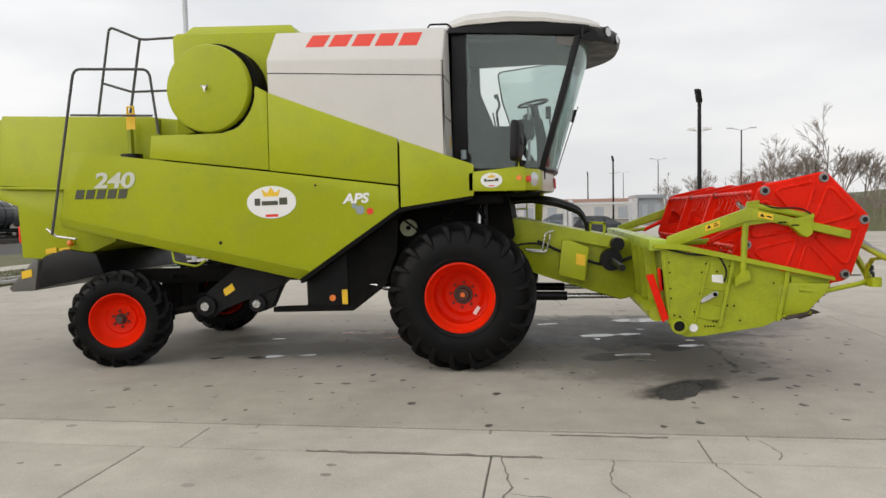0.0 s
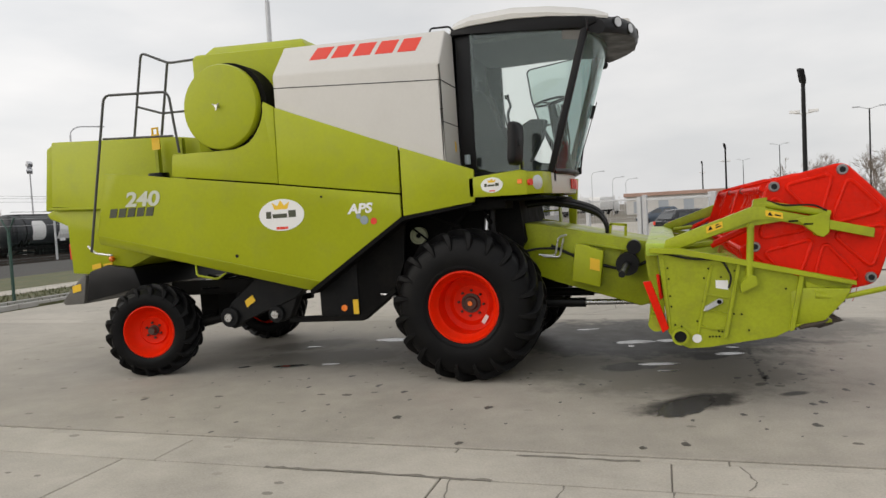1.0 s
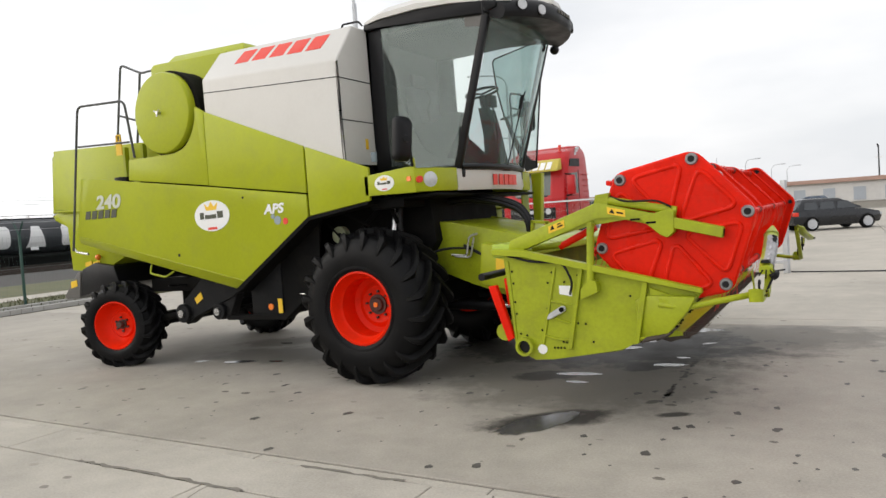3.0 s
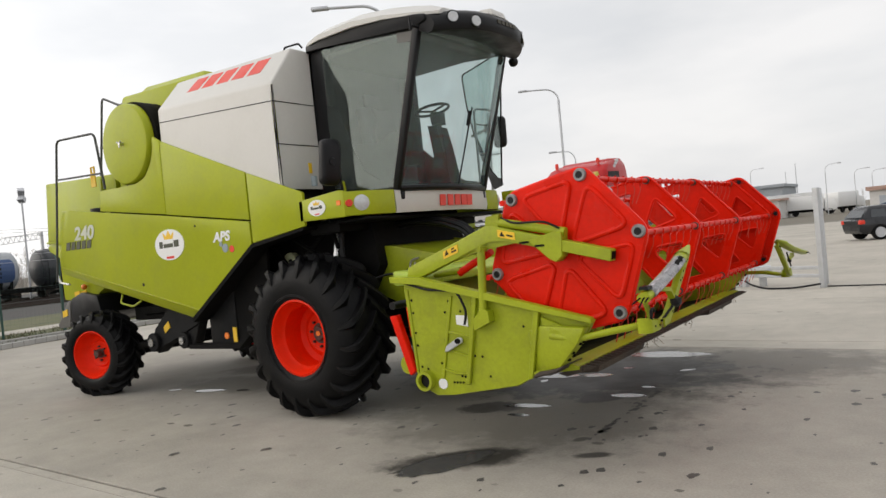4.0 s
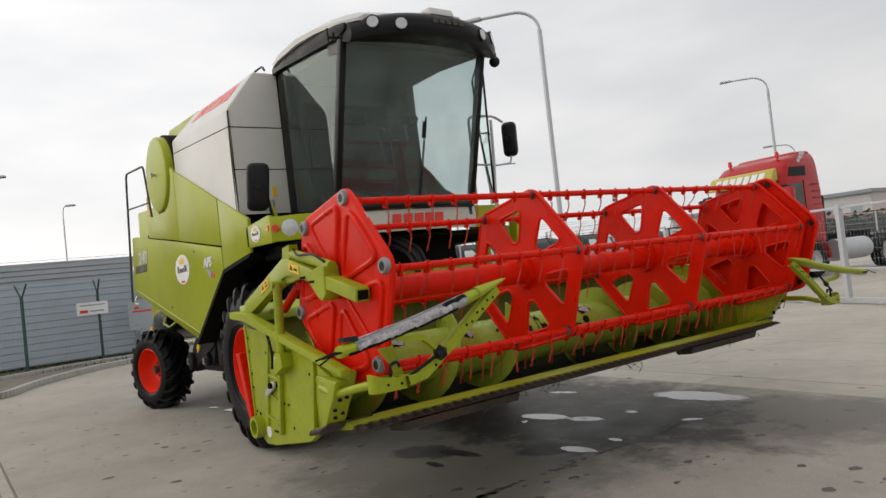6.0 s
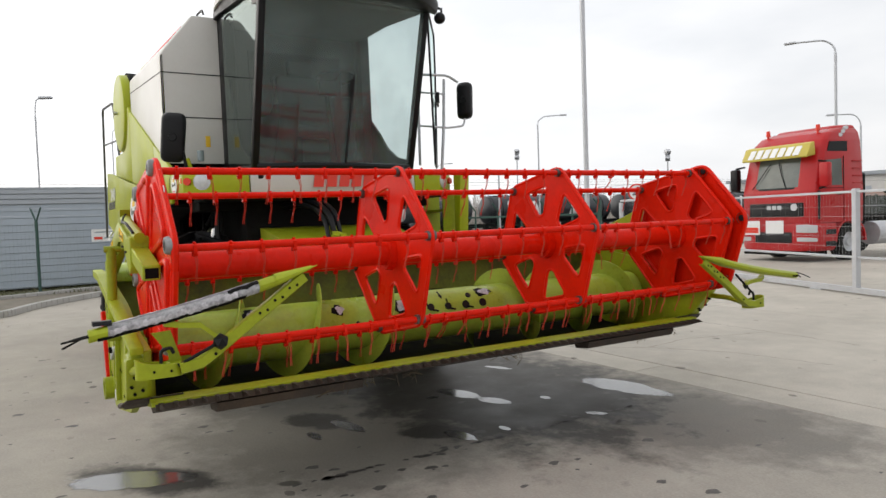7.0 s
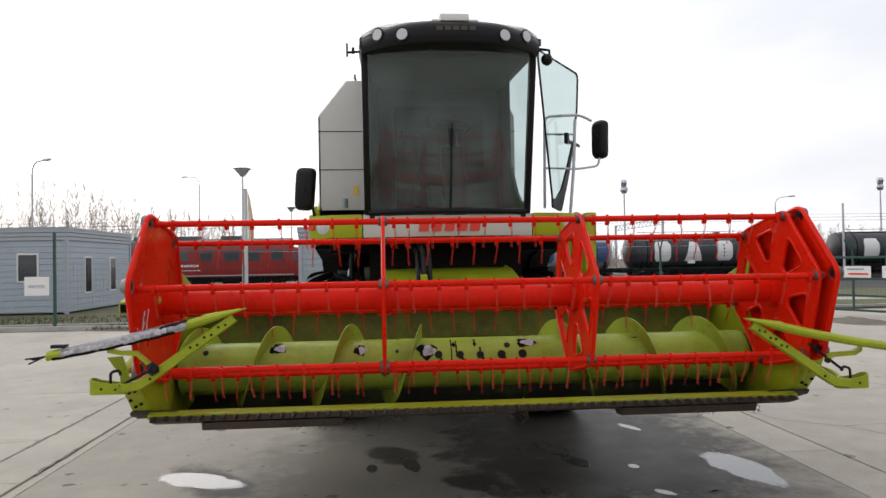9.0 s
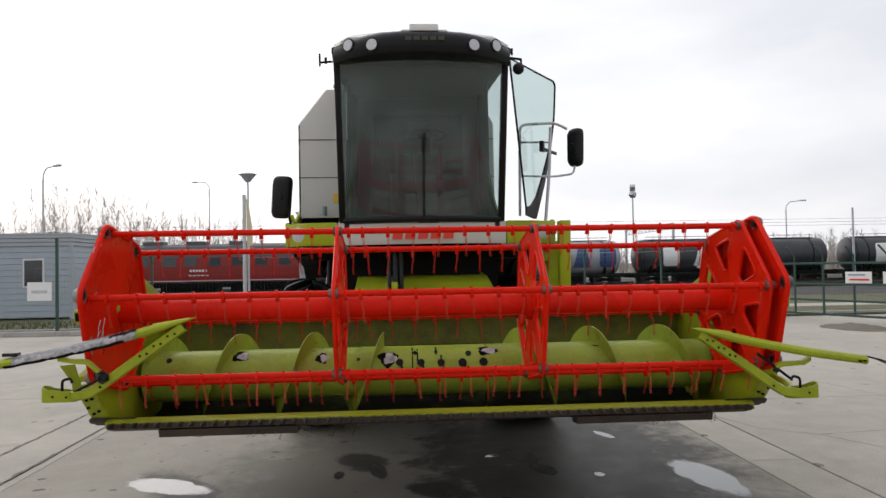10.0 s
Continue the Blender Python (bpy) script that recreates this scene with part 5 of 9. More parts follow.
for y, a, w, spread in ((-1.52, 0.92, 0.062, 0.30), (-0.88, 0.72, 0.045, 0.26), (-0.355, 0.62, 0.078, 0.34), (0.445, 0.90, 0.080, 0.24)):
    for lift, grow, dy, paint, nm in ((0.2015, 1.18, -0.012, M_DARK, "worn_rim"), (0.2030, 0.84, 0.008, M_SCRAPE, "worn_patch")):
        bm = B()
        ph = rp.uniform(0, 6.28)
        rows = []
        for ring in (0.0, 0.5, 1.0):
            row = []
            for k in range(20):
                b = 2 * math.pi * k / 20
                q = ring * grow * (0.82 + 0.16 * math.sin(3 * b + ph) + 0.09 * math.sin(7 * b + 2 * ph))
                aa = a + spread * q * math.sin(b)
                row.append(bm.verts.new((AX + lift * math.cos(aa), y + dy + w * q * math.cos(b), AZ + lift * math.sin(aa))))
            rows.append(row)
        for u, v in zip(rows[1:], rows[2:]):
            for k in range(20):
                bm.faces.new((u[k], u[(k + 1) % 20], v[(k + 1) % 20], v[k]))
        bm.faces.new(rows[1])
        part(nm, bm, paint, auger, "bare worn metal patch" if nm == "worn_patch" else "dark rim of a worn patch", smooth=False)
for y, a0, a1, w in ((-0.17, 0.2, 1.25, 0.006), (-0.13, 0.35, 1.1, 0.008), (0.02, 0.75, 1.2, 0.012), (0.06, 0.5, 0.72, 0.010), (-0.15, 0.75, 1.0, 0.014), (1.35, 1.0, 1.06, 0.05)):
    bm = B()
    prev = None
    for k in range(9):
        aa = a0 + (a1 - a0) * k / 8
        ww = w * rp.uniform(0.4, 1.2)
        q = [bm.verts.new((AX + 0.2014 * math.cos(aa), y + dd, AZ + 0.2014 * math.sin(aa))) for dd in (-ww, ww)]
        if prev:
            bm.faces.new((prev[0], prev[1], q[1], q[0]))
        prev = q
    part("scuff_mark", bm, M_DARK, auger, smooth=False)

# cutter bar with knife guards
bm = B()
prism(bm, [(3.38, 0.70), (3.50, 0.715), (3.56, 0.70), (3.56, 0.675), (3.40, 0.655)], -HW + 0.03, HW - 0.03)
cutter = part("cutter_bar", bm, M_GREENH, header)
bm = B()
prism(bm, [(3.50, 0.685), (3.575, 0.69), (3.575, 0.655), (3.46, 0.62), (3.40, 0.64)], -HW + 0.05, HW - 0.05)
for y0, y1 in ((-1.95, -1.0), (1.0, 2.0)):
    prism(bm, [(3.36, 0.64), (3.56, 0.64), (3.54, 0.585), (3.40, 0.575)], y0, y1)
part("knife_back", bm, M_RUST, cutter)
bm = B()
va = [bm.verts.new(p) for p in ((0, -0.014, 0.016), (0, 0.014, 0.016), (0, 0.014, -0.018), (0, -0.014, -0.018))]
vb = [bm.verts.new(p) for p in ((0.06, -0.009, 0.018), (0.06, 0.009, 0.018), (0.06, 0.009, -0.012), (0.06, -0.009, -0.012))]
tip = bm.verts.new((0.115, 0, 0.004))
bm.faces.new(va)
for i in range(4):
    j = (i + 1) % 4
    bm.faces.new((va[i], va[j], vb[j], vb[i]))
    bm.faces.new((vb[i], vb[j], tip))
guard = mesh_of("knife_guard", bm, M_RUST, False)
for k in range(59):
    place("knife_guard", guard, cutter, Matrix.Translation((3.555, -2.26 + 4.52 * k / 58, 0.678)))

# straw caught under the knife
M_STRAW = mat("caught_straw", (0.10, 0.075, 0.04), 0.9, var=0.4, scale=20)
rk = random.Random(8)
bm = B()
for k in range(70):
    y = rk.choice((-1.05, -1.3, -0.7, 0.2, 1.05, 1.6, 2.0)) + rk.uniform(-0.12, 0.12)
    x, z, n = 3.50 + rk.uniform(-0.04, 0.08), 0.655, rk.uniform(0.03, 0.10)
    tube(bm, [(x, y, z), (x + rk.uniform(-0.03, 0.03), y + rk.uniform(-0.04, 0.04), z - n * 0.5), (x + rk.uniform(-0.04, 0.04), y + rk.uniform(-0.06, 0.06), z - n)], 0.0022, 4)
tagged(part("caught_straw", bm, M_STRAW, cutter, "dry straw hanging from the knife"), kind="stuff")

# reel
RC = (3.425, 1.458)
RR = 0.572
PC = (3.52, 1.478)
PHASE = radians(11)
bm = B()
cyl(bm, (RC[0], -2.25, RC[1]), (RC[0], 2.29, RC[1]), 0.083, n=28)
part("reel_tube", bm, M_RED, header, "red central reel tube")


def hexagon(c, r, k=6):
    return [(c[0] + r * math.cos(PHASE + 2 * math.pi * i / k), c[1] + r * math.sin(PHASE + 2 * math.pi * i / k)) for i in range(k)]


def sector(c, i, r0, r1, gap):
    """A rounded triangle between two spokes of the hexagon."""
    a0, a1 = PHASE + math.pi / 3 * i, PHASE + math.pi / 3 * (i + 1)
    am = (a0 + a1) / 2
    d = gap / r0
    p = [(c[0] + r * math.cos(a), c[1] + r * math.sin(a)) for r, a in ((r0, am - 0.16), (r1, a0 + gap / r1), (r1, a1 - gap / r1), (r0, am + 0.16))]
    return p


def spider(y):
    bm = B()
    outline = soft_loop(hexagon(RC, RR + 0.045), 0.07)
    holes = [soft_loop(sector(RC, i, 0.22, 0.465, 0.098), 0.06) for i in range(6)]
    pierced(bm, outline, holes, y - 0.006, y + 0.006)
    sp = part("reel_spider", bm, M_RED, header, "red pressed-steel reel star with cut-outs")
    for h in holes:
        bm = B()
        tube(bm, [(x, y, z) for x, z in h], 0.013, 6, closed=True)
        part("pressed_lip", bm, M_RED, sp)
    bm = B()
    tube(bm, [(x, y, z) for x, z in outline], 0.014, 6, closed=True)
    part("rolled_edge", bm, M_RED, sp)
    bm = B()
    lathe(bm, [(0.08, -0.05), (0.115, -0.05), (0.125, 0.0), (0.115, 0.05), (0.08, 0.05)], (RC[0], y, RC[1]), 24)
    part("spider_collar", bm, M_RED, sp)
    for x, z in hexagon(RC, RR):
        bm = B()
        cyl(bm, (x, y - 0.03, z), (x, y + 0.03, z), 0.032, n=12)
        cyl(bm, (x, y - 0.045, z), (x, y + 0.045, z), 0.018, n=8)
        part("bar_bearing", bm, M_BEAR, sp)
    return sp


for y in (-0.695, 0.705, 2.225):
    spider(y)


def end_plate(s):
    y = -2.255 if s < 0 else 2.30
    bm = B()
    outline = soft_loop(hexagon(PC, 0.615), 0.07)
    prism(bm, outline, y - 0.008, y + 0.008)
    tube(bm, [(x, y - s * 0.012, z) for x, z in outline], 0.018, 6, closed=True)
    pl = part("reel_end_plate", bm, M_RED, header, "red embossed hexagonal reel end plate")
    for i in range(6):
        loop = soft_loop(sector(PC, i, 0.13, 0.515, 0.062), 0.08, 5)
        bm = B()
        prism(bm, loop, y + s * 0.006, y + s * 0.015)
        lp = [(x, y + s * 0.010, z) for x, z in loop]
        tube(bm, lp, 0.019, 8, closed=True)
        part("embossed_field", bm, M_RED, pl)
    for x, z in hexagon(PC, 0.56):
        bm = B()
        lathe(bm, [(0.026, s * 0.032), (0.040, s * 0.032), (0.047, s * 0.018), (0.047, -s * 0.02)], (x, y, z), 18)
        bush = part("pin_bush", bm, M_BEAR if s > 0 else M_BUSH, pl, "grey bearing bush")
        bm = B()
        cyl(bm, (x, y + s * 0.030, z), (x, y - s * 0.02, z), 0.027, n=12)
        part("pin_hole", bm, M_BLACK, bush)


rq = random.Random(31)
for y in (-2.243,):
    for k in range(9):
        a, r = rq.uniform(-0.9, 1.1), rq.uniform(0.3, 0.55)
        x, z = PC[0] + r * math.cos(a), PC[1] + r * math.sin(a)
        n, b = rq.uniform(0.04, 0.16), rq.uniform(0.9, 2.2)
        bm = B()
        tube(bm, [(x, y, z), (x + n * 0.5 * math.cos(b), y, z + n * 0.5 * math.sin(b)), (x + n * math.cos(b + 0.3), y, z + n * math.sin(b + 0.3))], 0.0035, 4)
        part("scratch", bm, M_SCRAPE, header)


end_plate(-1)
end_plate(1)

# tine bars and tines
bm = B()
box(bm, -0.026, 0.026, -0.009, 0.009, -0.012, 0.028)
cyl(bm, (0, -0.013, -0.022), (0, 0.013, -0.022), 0.014, n=8)
cyl(bm, (0, 0, 0.02), (0, 0, 0.042), 0.009, n=6)
clamp_mesh = mesh_of("tine_clamp", bm, M_RED)
bm = B()
for dy, bow in ((-0.005, 0.003), (0.006, -0.002)):
    tube(bm, round_run([(0.0, dy, -0.02), (0.012, dy + 0.004, -0.05), (0.010, dy + 0.006 + bow, -0.085), (-0.004, dy + 0.002 + bow, -0.13), (-0.022, dy + 0.006, -0.185)], 0.025), 0.0023, 5)
tine_mesh = mesh_of("tine", bm, M_TINE)
bm = B()
cyl(bm, (0, -2.24, 0), (0, 2.28, 0), 0.0215, n=12)
bar_mesh = mesh_of("tine_bar", bm, M_RED)
rr = random.Random(3)
for i, (x, z) in enumerate(hexagon(RC, RR)):
    tb = place("tine_bar", bar_mesh, header, Matrix.Translation((x, 0, z)))
    for k in range(25):
        y = -2.12 + 4.28 * k / 24 + rr.uniform(-0.008, 0.008)
        if min(abs(y - q) for q in (-2.2, -0.695, 0.705, 2.225)) < 0.045:
            y += 0.07
        tilt = rr.uniform(-6, 6) + 6
        if rr.random() < 0.06:
            tilt += rr.choice((-22, 25))
        at = Matrix.Translation((0.0, y, -0.012)) @ Matrix.Rotation(radians(rr.uniform(-7, 7)), 4, 'X') @ Matrix.Rotation(radians(tilt), 4, 'Y')
        place("tine_clamp", clamp_mesh, tb, at)
        place("tine", tine_mesh, tb, at)

# reel arms
for s in (-1, 1):
    y = -2.325 if s < 0 else 2.37
    bm = B()
    prism(bm, [(2.18, 1.40), (2.20, 1.48), (2.95, 1.735), (3.0, 1.735), (3.55, 1.585), (3.54, 1.49), (3.10, 1.625), (2.97, 1.625), (2.26, 1.37)], y - 0.035, y + 0.035)
    arm = part("reel_arm", bev(bm, 0.01), M_GREENH, header, "green reel arm")
    bm = B()
    prism(bm, [(3.38, 1.63), (3.91, 1.485), (3.90, 1.405), (3.37, 1.55)], y - 0.045, y + 0.045)
    slide = part("arm_slide", bev(bm, 0.006, 1), M_GREENH, arm)
    bm = B()
    prism(bm, [(3.885, 1.475), (3.912, 1.470), (3.904, 1.418), (3.877, 1.423)], y - 0.033, y + 0.033)
    part("hollow_end", bm, M_DARK, slide)
    bm = B()
    cyl(bm, (3.02, y, 1.76), (3.58, y, 1.63), 0.032, n=14)
    prism(bm, [(2.95, 1.72), (2.97, 1.80), (3.08, 1.81), (3.06, 1.70)], y - 0.03, y + 0.03)
    part("slide_cylinder", bm, M_GREENH, arm)
    bm = B()
    prism(bm, [(3.30, 1.60), (3.53, 1.645), (3.57, 1.635), (3.56, 1.47), (3.51, 1.43), (3.46, 1.455)], y - 0.052, y + 0.052)
    bracket = part("slide_bracket", bev(bm, 0.005, 1), M_GREENH, arm)
    for x in (3.24, 3.36):
        bm = B()
        z = 1.645 - 0.27 * (x - 3.2)
        o = y + s * 0.0525
        box(bm, x, x + 0.075, o - 0.002, o + 0.002, z - 0.055, z - 0.04)
        part("slot", bm, M_DARK, bracket, smooth=False)
    bm = B()
    prism(bm, [(2.55, 1.475), (2.95, 1.63), (3.10, 1.63), (3.22, 1.59), (3.05, 1.575), (2.90, 1.565)], y - 0.02, y + 0.02)
    part("arm_web", bev(bm, 0.005, 1), M_GREENH, arm)
    bm = B()
    cyl(bm, (3.50, y - s * 0.02, 1.47), (RC[0] + 0.05, s * 2.24, 1.475), 0.035, n=12)
    part("reel_axle", bm, M_GREENH, arm)
    bm = B()
    tube(bm, round_run([(3.55, y + s * 0.03, 1.66), (3.45, y + s * 0.05, 1.72), (3.2, y + s * 0.04, 1.73), (3.08, y, 1.78)], 0.06), 0.008)
    part("oil_hose", bm, M_BLACK, arm)
    bm = B()
    o = y + s * 0.037
    prism(bm, [(2.56, 1.52), (2.70, 1.565), (2.70, 1.625), (2.56, 1.58)], o - 0.003, o + 0.003)
    stick = part("warning_sticker", bm, M_YELLOW, arm)
    for q in ([(2.575, 1.545), (2.615, 1.557), (2.595, 1.59)], [(2.64, 1.562), (2.685, 1.577), (2.685, 1.590), (2.64, 1.575)], [(2.64, 1.585), (2.67, 1.595), (2.67, 1.606), (2.64, 1.596)]):
        bm = B()
        prism(bm, q, o - 0.0045, o + 0.0045)
        part("pictogram", bm, M_BLACK, stick)
    bm = B()
    prism(bm, [(3.06, 1.645), (3.20, 1.61), (3.20, 1.665), (3.06, 1.70)], o - 0.003, o + 0.003)
    stick = part("warning_sticker", bm, M_YELLOW, arm)
    for q in ([(3.075, 1.652), (3.12, 1.641), (3.098, 1.682)], [(3.135, 1.645), (3.185, 1.632), (3.185, 1.645), (3.135, 1.658)]):
        bm = B()
        prism(bm, q, o - 0.0045, o + 0.0045)
        part("pictogram", bm, M_BLACK, stick)
    bm = B()
    cyl(bm, (2.93, s * 2.40, 1.58), (2.89, s * 2.41, 1.02), 0.030, n=14)
    prism(bm, [(2.82, 0.98), (2.96, 1.04), (2.95, 1.12), (2.90, 1.14), (2.82, 1.06)], s * 2.40 - 0.04, s * 2.40 + 0.04)
    cyl(bm, (2.93, s * 2.34, 1.57), (2.93, s * 2.44, 1.57), 0.022, n=10)
    part("lift_cylinder", bm, M_GREENH, header, "green reel lift cylinder")
    bm = B()
    cyl(bm, (2.60, y - s * 0.10, 1.40), (2.92, y - s * 0.08, 1.545), 0.030, n=12)
    part("red_cylinder", bm, M_RED, header, "red hydraulic cylinder")
    bm = B()
    cyl(bm, (2.35, y - s * 0.12, 1.40), (2.62, y - s * 0.10, 1.42), 0.028, n=12)
    part("cylinder_mount", bm, M_GREENH, header)

# folded crop dividers, laid across in front of the reel
def divider(s, worn):
    d = Vector((4.165, -1.525, 1.44)) if worn else Vector((4.17, 1.60, 1.305))
    t = Vector((4.20, -2.66, 1.185)) if worn else Vector((4.26, 2.69, 1.082))
    dz = 0.0 if worn else -0.11

    def skin(bm, u0, u1, a0, a1, n, m, grow, jag=0.0):
        rows = []
        for k in range(n + 1):
            u = u0 + (u1 - u0) * k / n
            f = min(1.0, 0.06 + u / 0.22)
            w, h = 0.055 * f * (1 - 0.2 * u) + grow, 0.034 * f * (1 - 0.05 * u) + grow
            p = d.lerp(t, u)
            p.z -= 0.02 * math.sin(math.pi * u)
            e = jag * math.sin(k * 2.3)
            rows.append([bm.verts.new(p + Vector((w * math.cos(a0 + (a1 - a0) * q / m + e), 0, h * math.sin(a0 + (a1 - a0) * q / m + e)))) for q in range(m + 1)])
        for a, b in zip(rows, rows[1:]):
            for q in range(m):
                bm.faces.new((a[q], a[q + 1], b[q + 1], b[q]))
        return rows

    bm = B()
    rows = skin(bm, 0.0, 1.0, -0.9, math.pi + 0.9, 12, 9, 0.0)
    bm.faces.new(rows[0])
    bm.faces.new(list(reversed(rows[-1])))
    for a, b in zip(rows, rows[1:]):
        bm.faces.new((a[-1], a[0], b[0], b[-1]))
    div = part("crop_divider", bm, M_GREENH, header, "folded green crop divider" + (" with scraped grey skin" if worn else ""))
    bm = B()
    skin(bm, 0.03, 0.22, -0.3, math.pi + 0.3, 4, 7, 0.005)
    part("divider_tip", bm, M_GREENH, div)
    if worn:
        bm = B()
        skin(bm, 0.30, 0.93, -0.75, math.pi * 0.62, 14, 6, 0.003, 0.08)
        skid = part("worn_skid", bm, M_WORN, div, "scraped black and grey skin")
        bm = B()
        skin(bm, 0.36, 0.97, -0.95, -0.38, 14, 3, 0.0045, 0.10)
        skin(bm, 0.30, 0.44, 0.55, 1.3, 5, 3, 0.0042, 0.16)
        part("dark_edge", bm, M_DARK, skid, "dark lower edge and front patch")
        bm = B()
        for dx, dz_ in ((-0.02, 0.0), (0.005, -0.02), (0.03, 0.012)):
            tube(bm, [t + Vector((dx, 0.10, 0.012)), t + Vector((dx, -0.02, 0.0)), t + Vector((dx * 1.6, -0.11, -0.022 + dz_))], 0.005, 5)
        part("divider_wire", bm, M_DARK, div)
        rw = random.Random(5)
        for k in range(15):
            u = 0.40 + 0.52 * k / 15
            bm = B()
            skin(bm, u, u + rw.uniform(0.03, 0.055), -0.35 + rw.uniform(-0.1, 0.1), 0.35 + rw.uniform(-0.1, 0.25), 3, 2, 0.0055, 0.12)
            part("scrape", bm, M_SCRAPE, skid)
        bm = B()
        skin(bm, 0.34, 0.92, 1.25, 1.5, 12, 1, 0.006, 0.05)
        part("scrape", bm, M_SCRAPE, skid)
        bm = B()
        e = d.lerp(t, 0.93) + Vector((0.0, 0.0, 0.03))
        prism(bm, [(e.x - 0.03, e.z), (e.x + 0.03, e.z), (e.x + 0.025, e.z + 0.02), (e.x - 0.025, e.z + 0.02)], e.y - 0.06, e.y + 0.02)
        part("divider_clip", bm, M_BLACK, div)
    else:
        bm = B()
        for dx in (-0.012, 0.012):
            tube(bm, [t + Vector((dx, -0.12, 0.035)), t + Vector((dx, 0.02, 0.022)), t + Vector((dx * 2, 0.10, 0.0)), t + Vector((dx * 3.5, 0.17, -0.03))], 0.005, 5)
        part("divider_wire", bm, M_BLACK, div)
        for k in range(2):
            bm = B()
            cyl(bm, t + Vector((0.03, -0.06 + 0.03 * k, 0.0)), t + Vector((0.06, -0.06 + 0.03 * k, 0.0)), 0.007, n=8)
            part("rivet_hole", bm, M_DARK, div)
    # folded channel arm down to the socket
    run = [Vector((4.17, s * y, z)) for y, z in (((1.60, 1.385), (1.92, 1.160), (2.09, 1.040), (2.16, 0.995), (2.26, 0.978)) if worn else ((1.66, 1.262), (1.937, 1.072), (2.13, 0.930), (2.20, 0.885), (2.30, 0.868)))]
    bm = B()
    prev = None
    for k, p in enumerate(run):
        e = run[min(k + 1, 4)] - run[max(k - 1, 0)]
        nrm = Vector((0, -e.z, e.y)).normalized() * 0.029
        q = [bm.verts.new(p + nrm * m + Vector((x, 0, 0))) for m, x in ((1, -0.035), (1, 0.0), (0.8, 0.008), (-0.8, 0.008), (-1, 0.0), (-1, -0.035), (-0.85, -0.035), (-0.85, -0.004), (0.85, -0.004), (0.85, -0.035))]
        if prev:
            for i in range(10):
                j = (i + 1) % 10
                bm.faces.new((prev[i], prev[j], q[j], q[i]))
        else:
            bm.faces.new(q)
        prev = q
    bm.faces.new(list(reversed(prev)))
    arm = part("divider_bracket", bm, M_GREENH, div)
    for k in range(7):
        bm = B()
        p = run[0].lerp(run[1], 0.15 + 0.13 * k) if k < 6 else run[2]
        off = Vector((0, 0, 0.008 if k % 2 else -0.008))
        cyl(bm, p + off + Vector((0.002, 0, 0)), p + off + Vector((0.0105, 0, 0)), 0.008, n=8)
        part("punched_hole", bm, M_DARK, arm)
    bm = B()
    tube(bm, round_run([(3.42, s * 2.40, 0.93), (3.60, s * 2.41, 0.90), (3.86, s * 2.39, 0.95 + dz * 0.5), (4.03, s * 2.34, 0.975 + dz), (4.10, s * 2.24, 0.985 + dz)], 0.1, 5), 0.024, 10)
    part("divider_tube", bm, M_GREENH, div)
    # open tray socket with a rounded end
    bm = B()
    plan = soft_loop([(4.055, s * 2.245), (4.155, s * 2.245), (4.155, s * 2.46), (4.055, s * 2.46)], 0.045, 4)
    inner = [((x - 4.105) * 0.86 + 4.105, (y - s * 2.3525) * 0.93 + s * 2.3525) for x, y in plan]
    z0 = 0.942 + dz
    lift = [z0 + 0.062 + 0.035 * max(0.0, (abs(y) - 2.38) / 0.08) for x, y in plan]
    a = [bm.verts.new((x, y, z0)) for x, y in plan]
    b = [bm.verts.new((x, y, z)) for (x, y), z in zip(plan, lift)]
    c = [bm.verts.new((x, y, z)) for (x, y), z in zip(inner, lift)]
    e = [bm.verts.new((x, y, z0 + 0.02)) for x, y in inner]
    m = len(plan)
    for p, q in ((a, b), (b, c), (c, e)):
        for i in range(m):
            j = (i + 1) % m
            bm.faces.new((p[i], p[j], q[j], q[i]))
    bm.faces.new(a)
    bm.faces.new(e)
    sock = part("divider_socket", bm, M_GREENH, div)
    for y, z in ((2.30, 0.03), (2.38, 0.035)):
        bm = B()
        cyl(bm, (4.150, s * y, z0 + z), (4.159, s * y, z0 + z), 0.007, n=8)
        part("punched_hole", bm, M_DARK, sock)
    bm = B()
    tube(bm, round_run([(4.12, s * 2.34, z0 + 0.05), (4.12, s * 2.34, z0 + 0.13), (4.12, s * 2.29, z0 + 0.14), (4.12, s * 2.28, z0 + 0.11)], 0.02), 0.009, 6)
    part("lock_hook", bm, M_BLACK, sock)
    kn = Vector((4.20, s * 2.069, 1.094)) if worn else Vector((4.19, s * 2.145, 1.027))
    bm = B()
    bmesh.ops.create_icosphere(bm, subdivisions=1, radius=0.043 if worn else 0.024, matrix=Matrix.Translation(kn))
    part("pivot_knob", bm, M_BLACK, div)
    bm = B()
    if worn:
        tube(bm, [kn, kn + Vector((-0.04, -0.20, -0.10))], 0.009, 6)
    else:
        tube(bm, [(4.19, 2.02, 1.134), (4.18, 2.25, 0.96)], 0.009, 6)
    part("pivot_rod", bm, M_GREY, div)
    hook = ((2.085, 1.118), (2.162, 1.187), (2.246, 1.194), (2.33, 1.211)) if worn else ((2.138, 1.041), (2.182, 1.060), (2.327, 1.068), (2.371, 1.094))
    bm = B()
    prev = None
    for y, z in hook:
        q = [bm.verts.new((x, s * y, z + h)) for x, h in ((4.165, -0.014), (4.205, -0.014), (4.205, 0.014), (4.165, 0.014))]
        if prev:
            for i in range(4):
                j = (i + 1) % 4
                bm.faces.new((prev[i], prev[j], q[j], q[i]))
        else:
            bm.faces.new(q)
        prev = q
